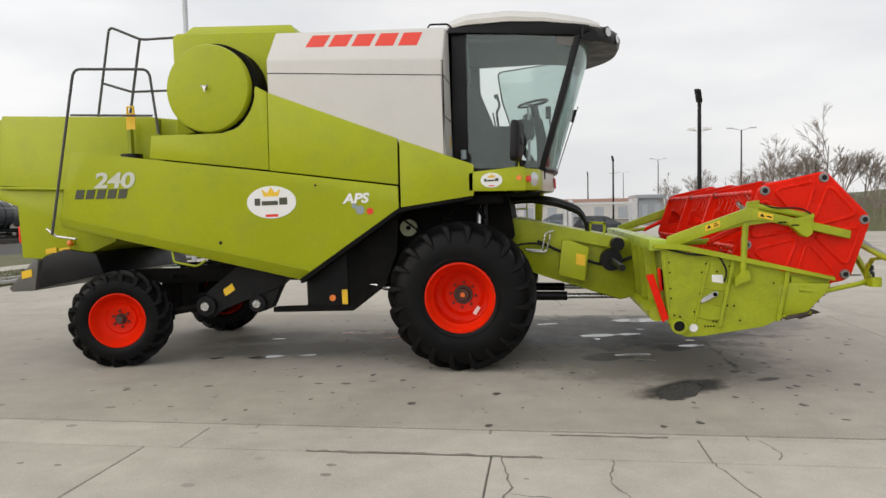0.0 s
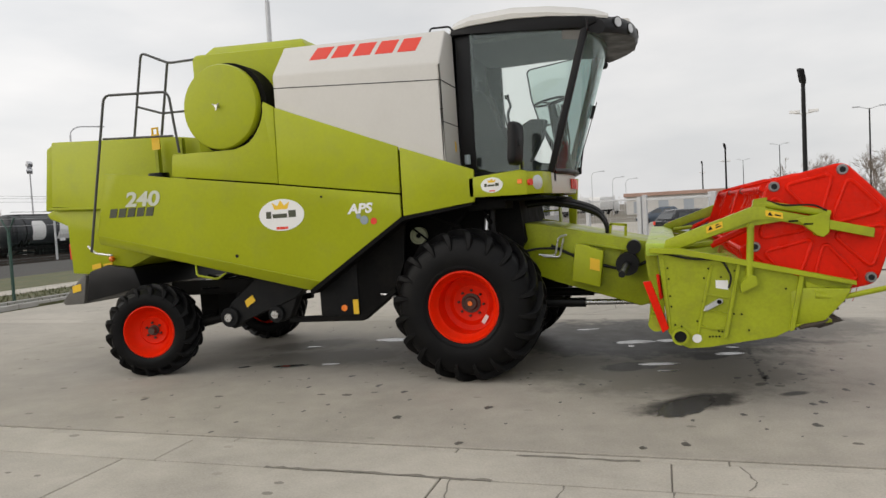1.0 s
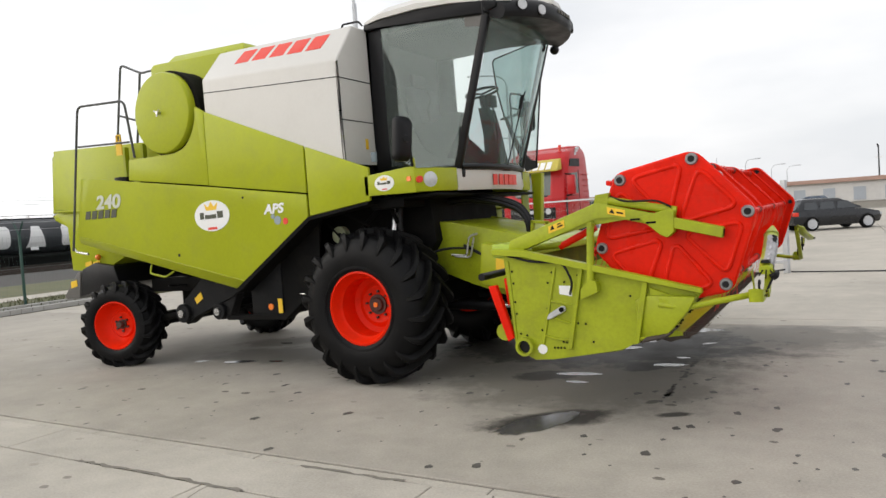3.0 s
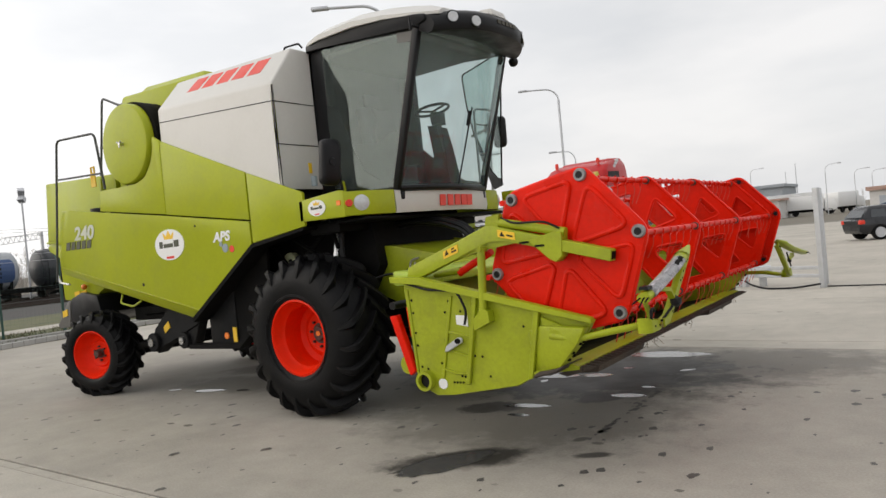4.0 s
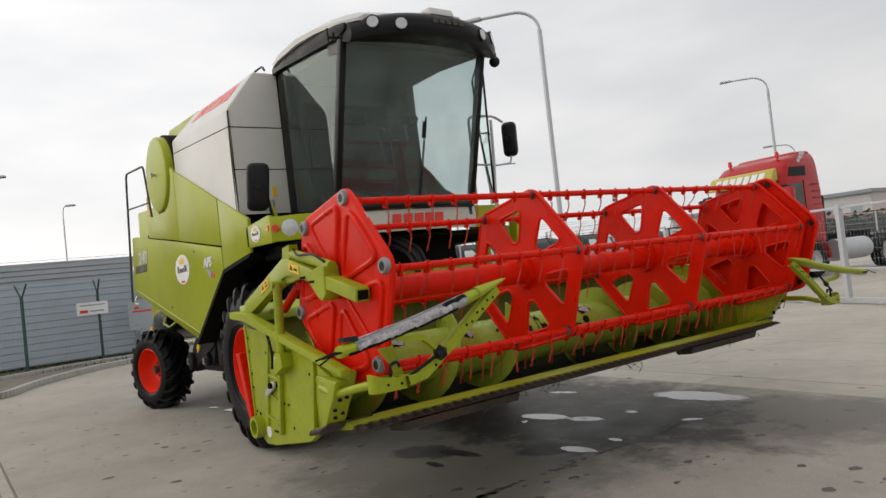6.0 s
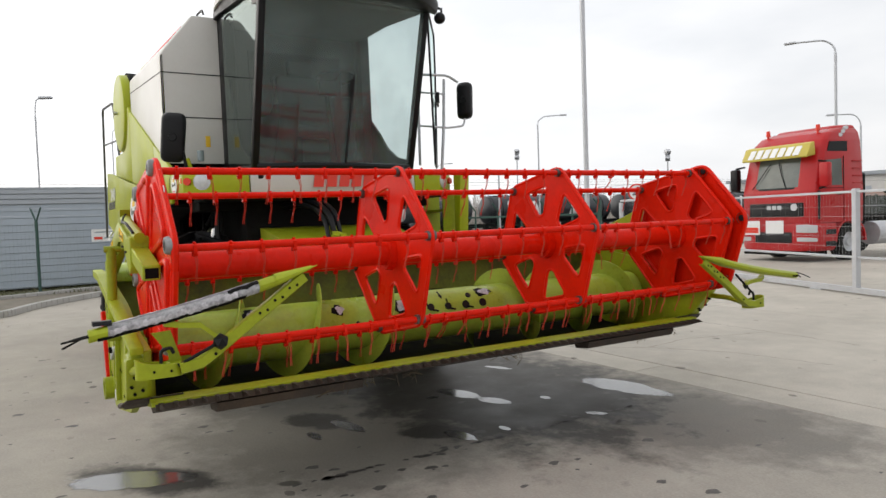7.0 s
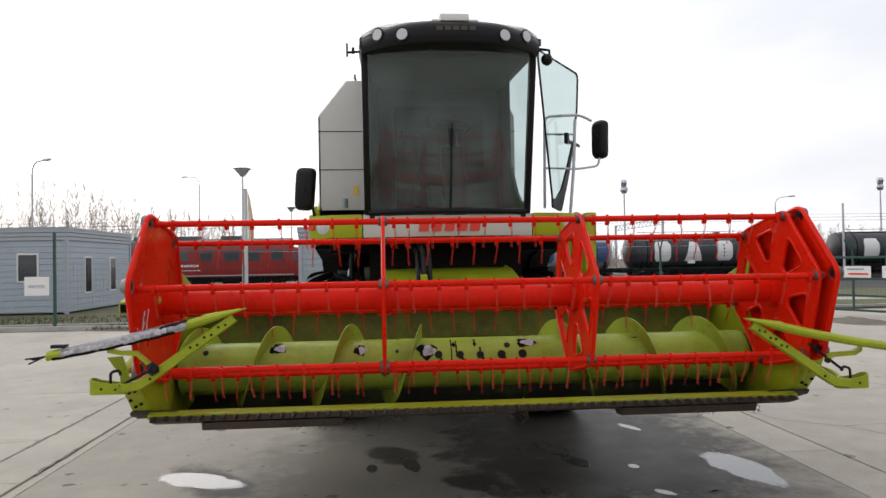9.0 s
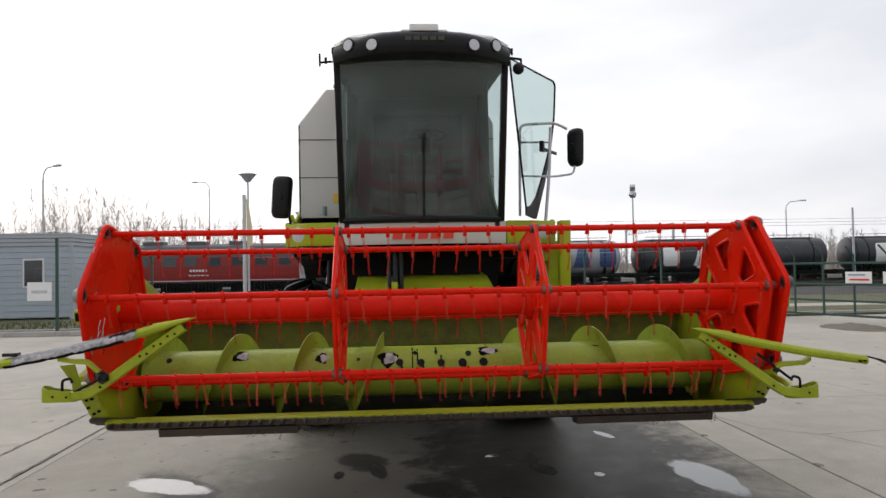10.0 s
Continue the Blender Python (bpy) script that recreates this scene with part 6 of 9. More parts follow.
    bm.faces.new(list(reversed(prev)))
    part("divider_hook", bm, M_GREENH, div)
    if worn:
        bm = B()
        for x in (4.075, 4.082):
            bm.faces.new([bm.verts.new((x, y, z)) for y, z in ((-2.374, 1.157), (-2.282, 1.163), (-2.24, 1.02), (-2.22, 0.96), (-2.29, 0.96), (-2.30, 1.05))])
        bm.verts.ensure_lookup_table()
        for i in range(6):
            j = (i + 1) % 6
            bm.faces.new((bm.verts[i], bm.verts[j], bm.verts[6 + j], bm.verts[6 + i]))
        part("stop_plate", bm, M_GREENH, div)
    bm = B()
    prism(bm, [(3.42, 0.98), (3.56, 0.96), (3.56, 0.90), (3.42, 0.90)], s * 2.385 - 0.03, s * 2.385 + 0.03)
    part("divider_mount", bev(bm, 0.006, 1), M_GREENH, div)


divider(-1, True)
divider(1, False)


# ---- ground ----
STAINS_SHADE = (  # x, y, half length, half width, turn, strength: wet oil and water marks, broad ones paint machine shade
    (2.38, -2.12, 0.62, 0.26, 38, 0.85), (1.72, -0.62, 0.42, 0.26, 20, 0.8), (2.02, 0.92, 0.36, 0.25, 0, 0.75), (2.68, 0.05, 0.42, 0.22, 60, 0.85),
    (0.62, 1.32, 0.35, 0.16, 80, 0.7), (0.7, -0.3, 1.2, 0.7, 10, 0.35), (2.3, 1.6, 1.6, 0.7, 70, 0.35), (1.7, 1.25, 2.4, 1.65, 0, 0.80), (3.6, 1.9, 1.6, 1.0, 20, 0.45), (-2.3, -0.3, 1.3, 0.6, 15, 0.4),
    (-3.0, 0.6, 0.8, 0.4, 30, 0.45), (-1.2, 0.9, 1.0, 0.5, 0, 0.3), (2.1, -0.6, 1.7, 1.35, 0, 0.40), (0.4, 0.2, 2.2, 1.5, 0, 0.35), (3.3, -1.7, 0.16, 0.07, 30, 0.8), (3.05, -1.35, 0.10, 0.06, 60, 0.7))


def concrete(name, base, stain_shade, tint=0.0):
    m = bpy.data.materials.new(name)
    m.use_nodes = True
    n, l = m.node_tree.nodes, m.node_tree.links
    b = n["Principled BSDF"]
    tc = n.new("ShaderNodeTexCoord")

    def noise_node(scale, detail, rough=0.55):
        q = n.new("ShaderNodeTexNoise")
        q.inputs["Scale"].default_value, q.inputs["Detail"].default_value, q.inputs["Roughness"].default_value = scale, detail, rough
        l.new(tc.outputs["Object"], q.inputs["Vector"])
        return q

    def math_node(op, a, c=None, d=None):
        q = n.new("ShaderNodeMath")
        q.operation = op
        for i, v in enumerate((a, c, d)):
            if v is None:
                continue
            if isinstance(v, (int, float)):
                q.inputs[i].default_value = v
            else:
                l.new(v, q.inputs[i])
        return q.outputs[0]

    def remap(v, a, c, d, e):
        q = n.new("ShaderNodeMapRange")
        q.inputs["From Min"].default_value, q.inputs["From Max"].default_value = a, c
        q.inputs["To Min"].default_value, q.inputs["To Max"].default_value = d, e
        l.new(v, q.inputs["Value"])
        return q.outputs["Result"]

    big = noise_node(0.45, 6.0, 0.6)
    mid = noise_node(3.2, 6.0, 0.65)
    fine = noise_node(55.0, 4.0, 0.6)
    tone = math_node('ADD', remap(big.outputs["Fac"], 0.3, 0.7, -0.15, 0.13), remap(mid.outputs["Fac"], 0.3, 0.7, -0.10, 0.09))
    tone = math_node('ADD', tone, remap(fine.outputs["Fac"], 0.3, 0.7, -0.10, 0.10))
    info = n.new("ShaderNodeObjectInfo")
    tone = math_node('ADD', tone, remap(info.outputs["Random"], 0.0, 1.0, -0.05, 0.05))
    # scattered drips and specks
    vor = n.new("ShaderNodeTexVoronoi")
    vor.inputs["Scale"].default_value = 3.4
    warp = n.new("ShaderNodeMapping")
    warp.inputs["Scale"].default_value = (1.0, 1.5, 1.0)
    l.new(tc.outputs["Object"], warp.inputs["Vector"])
    l.new(warp.outputs["Vector"], vor.inputs["Vector"])
    sep = n.new("ShaderNodeSeparateColor")
    l.new(vor.outputs["Color"], sep.inputs["Color"])
    size = math_node('MULTIPLY', math_node('POWER', sep.outputs["Red"], 4.0), 0.22)
    wob = math_node('MULTIPLY_ADD', noise_node(26.0, 3.0).outputs["Fac"], 0.10, -0.05)
    spot = math_node('LESS_THAN', math_node('ADD', vor.outputs["Distance"], wob), size)
    spot = math_node('MULTIPLY', spot, remap(sep.outputs["Green"], 0.0, 1.0, 0.15, 0.62))
    dark = spot
    wet_shade = None
    # Small wet marks, plus the shade below header and combine put into the colour
    if stain_shade:
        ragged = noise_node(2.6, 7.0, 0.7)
        for sx, sy, rx, ry, turn, k in STAINS_SHADE:
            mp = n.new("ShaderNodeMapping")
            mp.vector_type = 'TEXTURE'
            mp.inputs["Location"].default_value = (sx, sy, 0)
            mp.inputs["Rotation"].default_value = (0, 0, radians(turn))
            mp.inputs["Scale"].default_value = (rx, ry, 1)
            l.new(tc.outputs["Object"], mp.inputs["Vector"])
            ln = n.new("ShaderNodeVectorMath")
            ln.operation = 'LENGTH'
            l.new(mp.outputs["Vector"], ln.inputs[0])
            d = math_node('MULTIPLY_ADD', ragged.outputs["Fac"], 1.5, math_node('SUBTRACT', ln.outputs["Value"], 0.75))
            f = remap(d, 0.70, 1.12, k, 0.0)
            wet_shade = f if wet_shade is None else math_node('MAXIMUM', wet_shade, f)
        dark = math_node('MAXIMUM', dark, wet_shade)
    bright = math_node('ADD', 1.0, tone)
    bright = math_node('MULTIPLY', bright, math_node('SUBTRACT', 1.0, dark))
    mul = n.new("ShaderNodeMix")
    mul.data_type, mul.blend_type = 'RGBA', 'MULTIPLY'
    mul.inputs["Factor"].default_value = 1.0
    mul.inputs["A"].default_value = rgb(base)
    l.new(bright, mul.inputs["B"])
    l.new(mul.outputs["Result"], b.inputs["Base Color"])
    rough = remap(mid.outputs["Fac"], 0.3, 0.7, 0.62, 0.82)
    if wet_shade is not None:
        rough = math_node('SUBTRACT', rough, math_node('MULTIPLY', wet_shade, 0.25))
    l.new(rough, b.inputs["Roughness"])
    b.inputs["Specular IOR Level"].default_value = 0.16
    bp = n.new("ShaderNodeBump")
    bp.inputs["Strength"].default_value = 0.25
    bp.inputs["Distance"].default_value = 0.006
    l.new(math_node('ADD', fine.outputs["Fac"], mid.outputs["Fac"]), bp.inputs["Height"])
    l.new(bp.outputs["Normal"], b.inputs["Normal"])
    return m


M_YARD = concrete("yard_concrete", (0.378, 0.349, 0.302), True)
M_SLAB = concrete("slab_concrete", (0.437, 0.406, 0.354), False)
M_ROAD = concrete("pale_road_concrete", (0.437, 0.405, 0.352), False)
M_JOINT = mat("joint_dirt", (0.18, 0.165, 0.14), 0.9, var=0.35, scale=9, bump=0.4)
M_KERB = mat("kerb_concrete", (0.40, 0.39, 0.37), 0.8, var=0.15, scale=5, fine=50, dirt=(0.2, 0.19, 0.16), dirt_amt=0.5, bump=0.2)
M_GRASS = mat("winter_grass", (0.10, 0.105, 0.045), 0.9, var=0.4, scale=2.5, fine=30, dirt=(0.17, 0.145, 0.095), dirt_amt=0.8, bump=0.9, dirt_scale=1.1)
M_SOIL = mat("bare_soil", (0.17, 0.15, 0.12), 0.9, var=0.3, scale=2, fine=25, dirt=(0.10, 0.10, 0.05), dirt_amt=0.7, bump=0.8)
M_BALLAST = mat("track_ballast", (0.055, 0.052, 0.048), 0.9, var=0.4, scale=8, fine=25, bump=0.9)
M_WATER = mat("puddle_water", (0.10, 0.097, 0.09), 0.13, var=0.25, scale=6, rough_var=0.10, spec=1.0)

bm = B()
rows = [[bm.verts.new((x, y, z)) for y in (-2500, 2500)] for x, z in ((-2500, -0.72), (-28.0, -0.72), (-25.8, -0.05), (2500, -0.05))]
for a, b in zip(rows, rows[1:]):
    bm.faces.new((a[0], b[0], b[1], a[1]))
tagged(new("ground", mesh_of("ground", bm, M_SOIL, False)), "bare winter ground reaching the horizon", "ground", kind="structure")

pavement = thing("pavement", "grey concrete yard of large cast slabs with joints", "pavement", kind="structure")


def slab(x0, x1, y0, y1, material, gap=0.006, top=0.0):
    bm = B()
    lo = [bm.verts.new(p) for p in ((x0 + gap, y0 + gap, -0.05), (x1 - gap, y0 + gap, -0.05), (x1 - gap, y1 - gap, -0.05), (x0 + gap, y1 - gap, -0.05))]
    mi = [bm.verts.new((v.co.x, v.co.y, top - 0.006)) for v in lo]
    g = gap + 0.006
    hi = [bm.verts.new(p) for p in ((x0 + g, y0 + g, top), (x1 - g, y0 + g, top), (x1 - g, y1 - g, top), (x0 + g, y1 - g, top))]
    for a, b in ((lo, mi), (mi, hi)):
        for i in range(4):
            j = (i + 1) % 4
            bm.faces.new((a[i], a[j], b[j], b[i]))
    bm.faces.new(hi)
    return part("slab", bm, material, pavement, smooth=False)


bm = B()
box(bm, -13.9, 60, -45, 70, -0.09, -0.014)
part("bedding", bm, M_JOINT, pavement, smooth=False)
rs = random.Random(21)
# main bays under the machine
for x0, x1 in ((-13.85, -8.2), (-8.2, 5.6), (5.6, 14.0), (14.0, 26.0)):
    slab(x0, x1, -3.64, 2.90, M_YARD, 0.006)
# drain channel and edge strip
x = -13.85
while x < 26:
    slab(x, x + 2.05, -3.76, -3.65, M_SLAB, 0.006, -0.008)
    x += 2.05
x = -13.85
while x < 26:
    w = rs.choice((2.6, 4.1, 5.2))
    slab(x, x + w, -4.30, -3.77, M_SLAB, 0.005)
    x += w
# outer slabs on the camera's side
x = -13.85
while x < 26:
    w = rs.choice((2.8, 3.2, 4.4))
    y = -4.31
    for d in (5.2, 6.0, 9.0, 20.0):
        slab(x, x + w, y - d, y, M_SLAB, 0.007)
        y -= d
    x += w
# pale strip and road slabs beyond
x = -13.85
while x < 26:
    slab(x, x + 4.0, 2.90, 3.42, M_ROAD, 0.004)
    x += 4.0
y = 3.43
for d in (4.6, 5.0, 6.0, 8.0, 12.0, 26.0):
    x = -13.85
    while x < 40:
        slab(x, x + 6.6, y, y + d, M_ROAD, 0.006)
        x += 6.6
    y += d


def ribbon(bm, pts, w, z=0.0015, seed=0):
    """A thin ragged band along points on the ground."""
    r = random.Random(seed)
    run = []
    for a, b in zip(pts, pts[1:]):
        a, b = Vector(a), Vector(b)
        k = max(2, int((b - a).length / 0.07))
        d = (b - a).normalized()
        nrm = Vector((-d.y, d.x))
        for i in range(k):
            p = a.lerp(b, i / k) + nrm * r.uniform(-0.014, 0.014)
            run.append((p, nrm, w * r.uniform(0.4, 1.3)))
    prev = None
    for p, nrm, ww in run:
        q = [bm.verts.new((p.x + nrm.x * ww, p.y + nrm.y * ww, z)), bm.verts.new((p.x - nrm.x * ww, p.y - nrm.y * ww, z))]
        if prev:
            bm.faces.new((prev[0], prev[1], q[1], q[0]))
        prev = q
    return bm


CRACKS = (((0.62, -4.32), (0.72, -4.9), (0.55, -5.6), (0.8, -6.6)), ((1.45, -4.32), (1.38, -4.75), (1.62, -5.3), (1.5, -6.8)), ((2.15, -4.32), (2.35, -5.2), (2.5, -6.5)),
          ((2.62, -3.78), (2.70, -4.05), (2.58, -4.29)), ((0.72, -5.0), (1.2, -5.1), (1.6, -5.35)),
          ((0.3, 3.44), (0.95, 3.66), (1.3, 4.12), (1.2, 4.9), (1.6, 6.2)), ((1.3, 4.12), (2.2, 4.6), (3.4, 4.8)), ((-2.0, 6.0), (0.5, 6.3), (3.0, 6.1)))
for i, pts in enumerate(CRACKS):
    bm = B()
    ribbon(bm, pts, 0.007, 0.0015, i)
    part("crack", bm, M_JOINT, pavement, smooth=False)
bm = B()
ribbon(bm, [(-0.9, -4.305), (0.3, -4.30), (1.0, -4.31)], 0.02, 0.0025, 40)
ribbon(bm, [(1.0, -3.765), (1.5, -3.77), (2.0, -3.765)], 0.018, 0.0025, 41)
part("joint_moss", bm, M_JOINT, pavement, smooth=False)


def thin_edge(m):
    """Lets the film of water run out towards the edge of its own shape."""
    n, l = m.node_tree.nodes, m.node_tree.links
    b, out = n["Principled BSDF"], n["Material Output"]
    tc = n.new("ShaderNodeTexCoord")
    ln = n.new("ShaderNodeVectorMath")
    ln.operation = 'LENGTH'
    nz = n.new("ShaderNodeTexNoise")
    nz.inputs["Scale"].default_value, nz.inputs["Detail"].default_value = 2.4, 6.0
    ad = n.new("ShaderNodeMath")
    ad.operation = 'MULTIPLY_ADD'
    ad.inputs[1].default_value = 0.9
    mp = n.new("ShaderNodeMapRange")
    mp.interpolation_type = 'SMOOTHSTEP'
    mp.inputs["From Min"].default_value, mp.inputs["From Max"].default_value = 1.24, 1.48
    mp.inputs["To Min"].default_value, mp.inputs["To Max"].default_value = 0.0, 1.0
    tr = n.new("ShaderNodeBsdfTransparent")
    mx = n.new("ShaderNodeMixShader")
    l.new(tc.outputs["Object"], ln.inputs[0])
    l.new(tc.outputs["Object"], nz.inputs["Vector"])
    l.new(nz.outputs["Fac"], ad.inputs[0])
    l.new(ln.outputs["Value"], ad.inputs[2])
    l.new(ad.outputs[0], mp.inputs["Value"])
    l.new(mp.outputs["Result"], mx.inputs["Fac"])
    l.new(b.outputs["BSDF"], mx.inputs[1])
    l.new(tr.outputs["BSDF"], mx.inputs[2])
    l.new(mx.outputs["Shader"], out.inputs["Surface"])


thin_edge(M_WATER)
M_WATER.node_tree.nodes["Principled BSDF"].inputs["IOR"].default_value = 1.65


def puddle(cx, cy, rx, ry, turn, seed):
    r = random.Random(seed)
    ph = [r.uniform(0, 6.28) for _ in range(5)]
    bm = B()
    vs = []
    for i in range(64):
        a = 2 * math.pi * i / 64
        k = 1.08 + 0.13 * math.sin(2 * a + ph[0]) + 0.10 * math.sin(3 * a + ph[1]) + 0.07 * math.sin(5 * a + ph[2]) + 0.05 * math.sin(9 * a + ph[3]) + 0.03 * math.sin(14 * a + ph[4])
        vs.append(bm.verts.new((k * math.cos(a), k * math.sin(a), 0)))
    bm.faces.new(vs)
    ob = new("puddle", mesh_of("puddle", bm, M_WATER, False))
    ob.matrix_basis = pose(cx, cy, 0.003, 0, 0, turn) @ Matrix.Diagonal((rx, ry, 1, 1))
    return tagged(ob, "shallow rain puddle mirroring the pale sky on concrete", "puddle", "puddles on the yard")


for i, q in enumerate(((1.73, 0.88, 0.30, 0.13, 15), (2.18, 1.0, 0.20, 0.10, 20), (2.88, 0.15, 0.19, 0.08, 10), (2.56, 2.34, 0.56, 0.22, 8), (-2.62, -0.84, 0.26, 0.085, 20),
                       (2.30, -2.26, 0.46, 0.19, 62), (0.03, 0.72, 0.24, 0.10, 75), (-0.03, -0.76, 0.17, 0.07, 75), (-2.1, -0.70, 0.13, 0.04, 10), (-3.25, -0.95, 0.10, 0.04, 30),
                       (-1.78, 1.02, 0.42, 0.15, 0), (-1.25, 0.62, 0.16, 0.05, 20), (2.05, -0.48, 0.26, 0.08, 10), (2.15, -0.82, 0.13, 0.05, 0), (1.0, 1.9, 0.20, 0.06, 20), (3.1, 1.45, 0.10, 0.05, 40),
                       (2.95, 0.55, 0.08, 0.04, 0), (-2.95, 0.45, 0.12, 0.04, 10), (1.7, 0.6, 0.05, 0.07, 10), (2.4, 1.45, 0.07, 0.05, 0))):
    puddle(*q, i + 60)

M_DRIP = mat("oil_drip", (0.085, 0.078, 0.07), 0.6, var=0.35, scale=8)
rd = random.Random(77)
for k in range(300):
    if k < 90:
        y = -1.4 + 3.3 * rd.random()
        cx, cy = 3.12 + rd.gauss(0, 0.012 if k % 3 else 0.16), y
    else:
        cx, cy = rd.uniform(-3.5, 5.6), rd.uniform(-3.6, 2.2)
    r = 0.009 + 0.03 * rd.random() ** 2.2
    bm = B()
    ph = rd.uniform(0, 6.28)
    vs = [bm.verts.new((cx + r * (1 + 0.3 * math.sin(2 * a + ph)) * math.cos(a), cy + 1.5 * r * (1 + 0.25 * math.sin(3 * a + ph)) * math.sin(a), 0.002)) for a in [2 * math.pi * i / 12 for i in range(12)]]
    bm.faces.new(vs)
    part("oil_drip", bm, M_DRIP, pavement, smooth=False)

# paved footpath over the verge to the site office
bm = B()
box(bm, -25.9, -17.2, -5.15, -4.1, 0.0, 0.078)
box(bm, -25.9, -24.6, -9.5, -5.15, 0.0, 0.078)
tagged(new("footpath", mesh_of("footpath", bev(bm, 0.01, 1), M_SLAB, False)), "pale paved footpath across the grass verge", "footpath", kind="structure")

# verge, kerbs and tracks towards the railway
bm = B()
box(bm, -26.0, -13.95, -60, 90, -0.5, 0.06)
tagged(new("verge", mesh_of("verge", bm, M_GRASS, False)), "patchy winter grass verge behind the kerb", "grass", kind="structure")
bm = B()
box(bm, -84, -26.05, -140, 160, -0.75, -0.30)
tagged(new("track_bed", mesh_of("track_bed", bm, M_BALLAST, False)), "dark stone ballast of the railway yard", "ballast", kind="structure")
bm = B()
box(bm, -19.2, -17.6, -2.0, 70, 0.0, 0.075)
box(bm, -23.0, -13.95, -7.4, -5.6, 0.0, 0.072)
tagged(new("footpath", mesh_of("footpath", bm, M_ROAD, False)), "pale concrete footpath through the grass", "path", kind="structure")


def kerb_run(pts, h=0.14, w=0.14):
    run = round_run([(x, y, 0) for x, y in pts], 2.0, 8)
    k = thing("kerb", "pale concrete kerb stones at the yard's edge", "kerb", kind="structure")
    seg = []
    for a, b in zip(run, run[1:]):
        m = max(1, round((b - a).length / 1.0))
        for i in range(m):
            seg.append((a.lerp(b, i / m), a.lerp(b, (i + 1) / m)))
    for a, b in seg:
        d = (b - a).normalized()
        nrm = Vector((-d.y, d.x, 0)) * w / 2
        bm = B()
        a2, b2 = a + d * 0.004, b - d * 0.004
        lo = [bm.verts.new(p) for p in (a2 + nrm, b2 + nrm, b2 - nrm, a2 - nrm)]
        hi = [bm.verts.new(p.co + Vector((0, 0, h))) for p in lo]
        bm.faces.new(lo)
        bm.faces.new(hi)
        for i in range(4):
            j = (i + 1) % 4
            bm.faces.new((lo[i], lo[j], hi[j], hi[i]))
        part("kerb_stone", bev(bm, 0.012, 1), M_KERB, k, smooth=False)


kerb_run([(-14.2, 40), (-14.0, 2.0), (-13.4, -0.6), (-11.4, -2.3), (-9.6, -3.1), (-9.4, -4.2), (-11.9, -5.6), (-12.7, -9.0), (-13.0, -26)])
kerb_run([(-14.7, 12.0), (-14.7, -1.0), (-13.4, -3.4), (-13.3, -9.0), (-13.6, -26)], 0.16, 0.12)
bm = B()
vs = [bm.verts.new((x, y, 0.07)) for x, y in ((-14.0, 1.6), (-13.4, -0.6), (-11.5, -2.3), (-9.9, -3.1), (-9.7, -4.1), (-11.9, -5.5), (-12.7, -9.0), (-13.0, -26), (-14.4, -26), (-14.4, 1.6))]
bm.faces.new(vs)
ext = bmesh.ops.extrude_face_region(bm, geom=bm.faces[:])
bmesh.ops.translate(bm, vec=(0, 0, -0.12), verts=[g for g in ext["geom"] if isinstance(g, bmesh.types.BMVert)])
tagged(new("verge", mesh_of("verge", bm, M_SOIL, False)), "muddy grass strip between the kerbs", "grass", kind="structure")
# grass tufts on the verge
bm = B()
rg = random.Random(8)
for k in range(5200):
    x, y = rg.uniform(-17.5, -14.1), rg.uniform(-14, 13)
    if rg.random() < 0.25:
        x, y = rg.uniform(-13.3, -12.0), rg.uniform(-9, -4.6)
    if -7.4 < y < -5.6 and x < -13.9:
        continue
    h, a = rg.uniform(0.04, 0.13), rg.uniform(0, 6.28)
    c, s_ = math.cos(a) * 0.02, math.sin(a) * 0.02
    bm.faces.new([bm.verts.new(p) for p in ((x - c, y - s_, 0.06), (x + c, y + s_, 0.06), (x + rg.uniform(-0.05, 0.05), y + rg.uniform(-0.05, 0.05), 0.06 + h))])
tagged(new("grass", mesh_of("grass", bm, M_GRASS, False)), "short ragged winter grass blades", "grass", kind="stuff")

# rails
M_RAIL = mat("rail_steel", (0.05, 0.036, 0.028), 0.6, metal=0.4, var=0.3, scale=6)
for x in (-47.0, -52.0, -59.5, -65.0):
    tr = thing("railway_track", "rusty steel railway track on dark ballast", "railway track", "railway tracks", kind="structure")
    for d in (-0.75, 0.75):
        bm = B()
        box(bm, x + d - 0.035, x + d + 0.035, -130, 150, -0.30, -0.17)
        part("rail", bm, M_RAIL, tr, smooth=False)
    bm = B()
    for k in range(230):
        y = -130 + 1.2 * k
        box(bm, x - 1.25, x + 1.25, y, y + 0.24, -0.36, -0.275)
    tagged(part("sleepers", bm, M_BALLAST, tr, smooth=False), kind="stuff")


# ---- fences and gates ----
M_FGREEN = mat("green_fence_paint", (0.020, 0.065, 0.050), 0.5, var=0.15, scale=6)
M_GWIRE = mat("green_wire", (0.10, 0.15, 0.135), 0.5, var=0.1)


def wires(bm, a, b, z0, z1, step, r, rows=()):
    a, b = Vector((a[0], a[1], 0)), Vector((b[0], b[1], 0))
    n = int((b - a).length / step)
    d = (b - a).normalized()
    for i in range(1, n):
        p = a.lerp(b, i / n)
        q = [bm.verts.new((p.x + d.x * s, p.y + d.y * s, z)) for z in (z0, z1) for s in (-r, r)]
        bm.faces.new((q[0], q[1], q[3], q[2]))
    for z in rows:
        q = [bm.verts.new((p.x, p.y, z + s)) for p in (a, b) for s in (-r * 1.3, r * 1.3)]
        bm.faces.new((q[0], q[1], q[3], q[2]))
    return bm


bm = B()
box(bm, -0.03, 0.03, -0.03, 0.03, 0.0, 2.05)
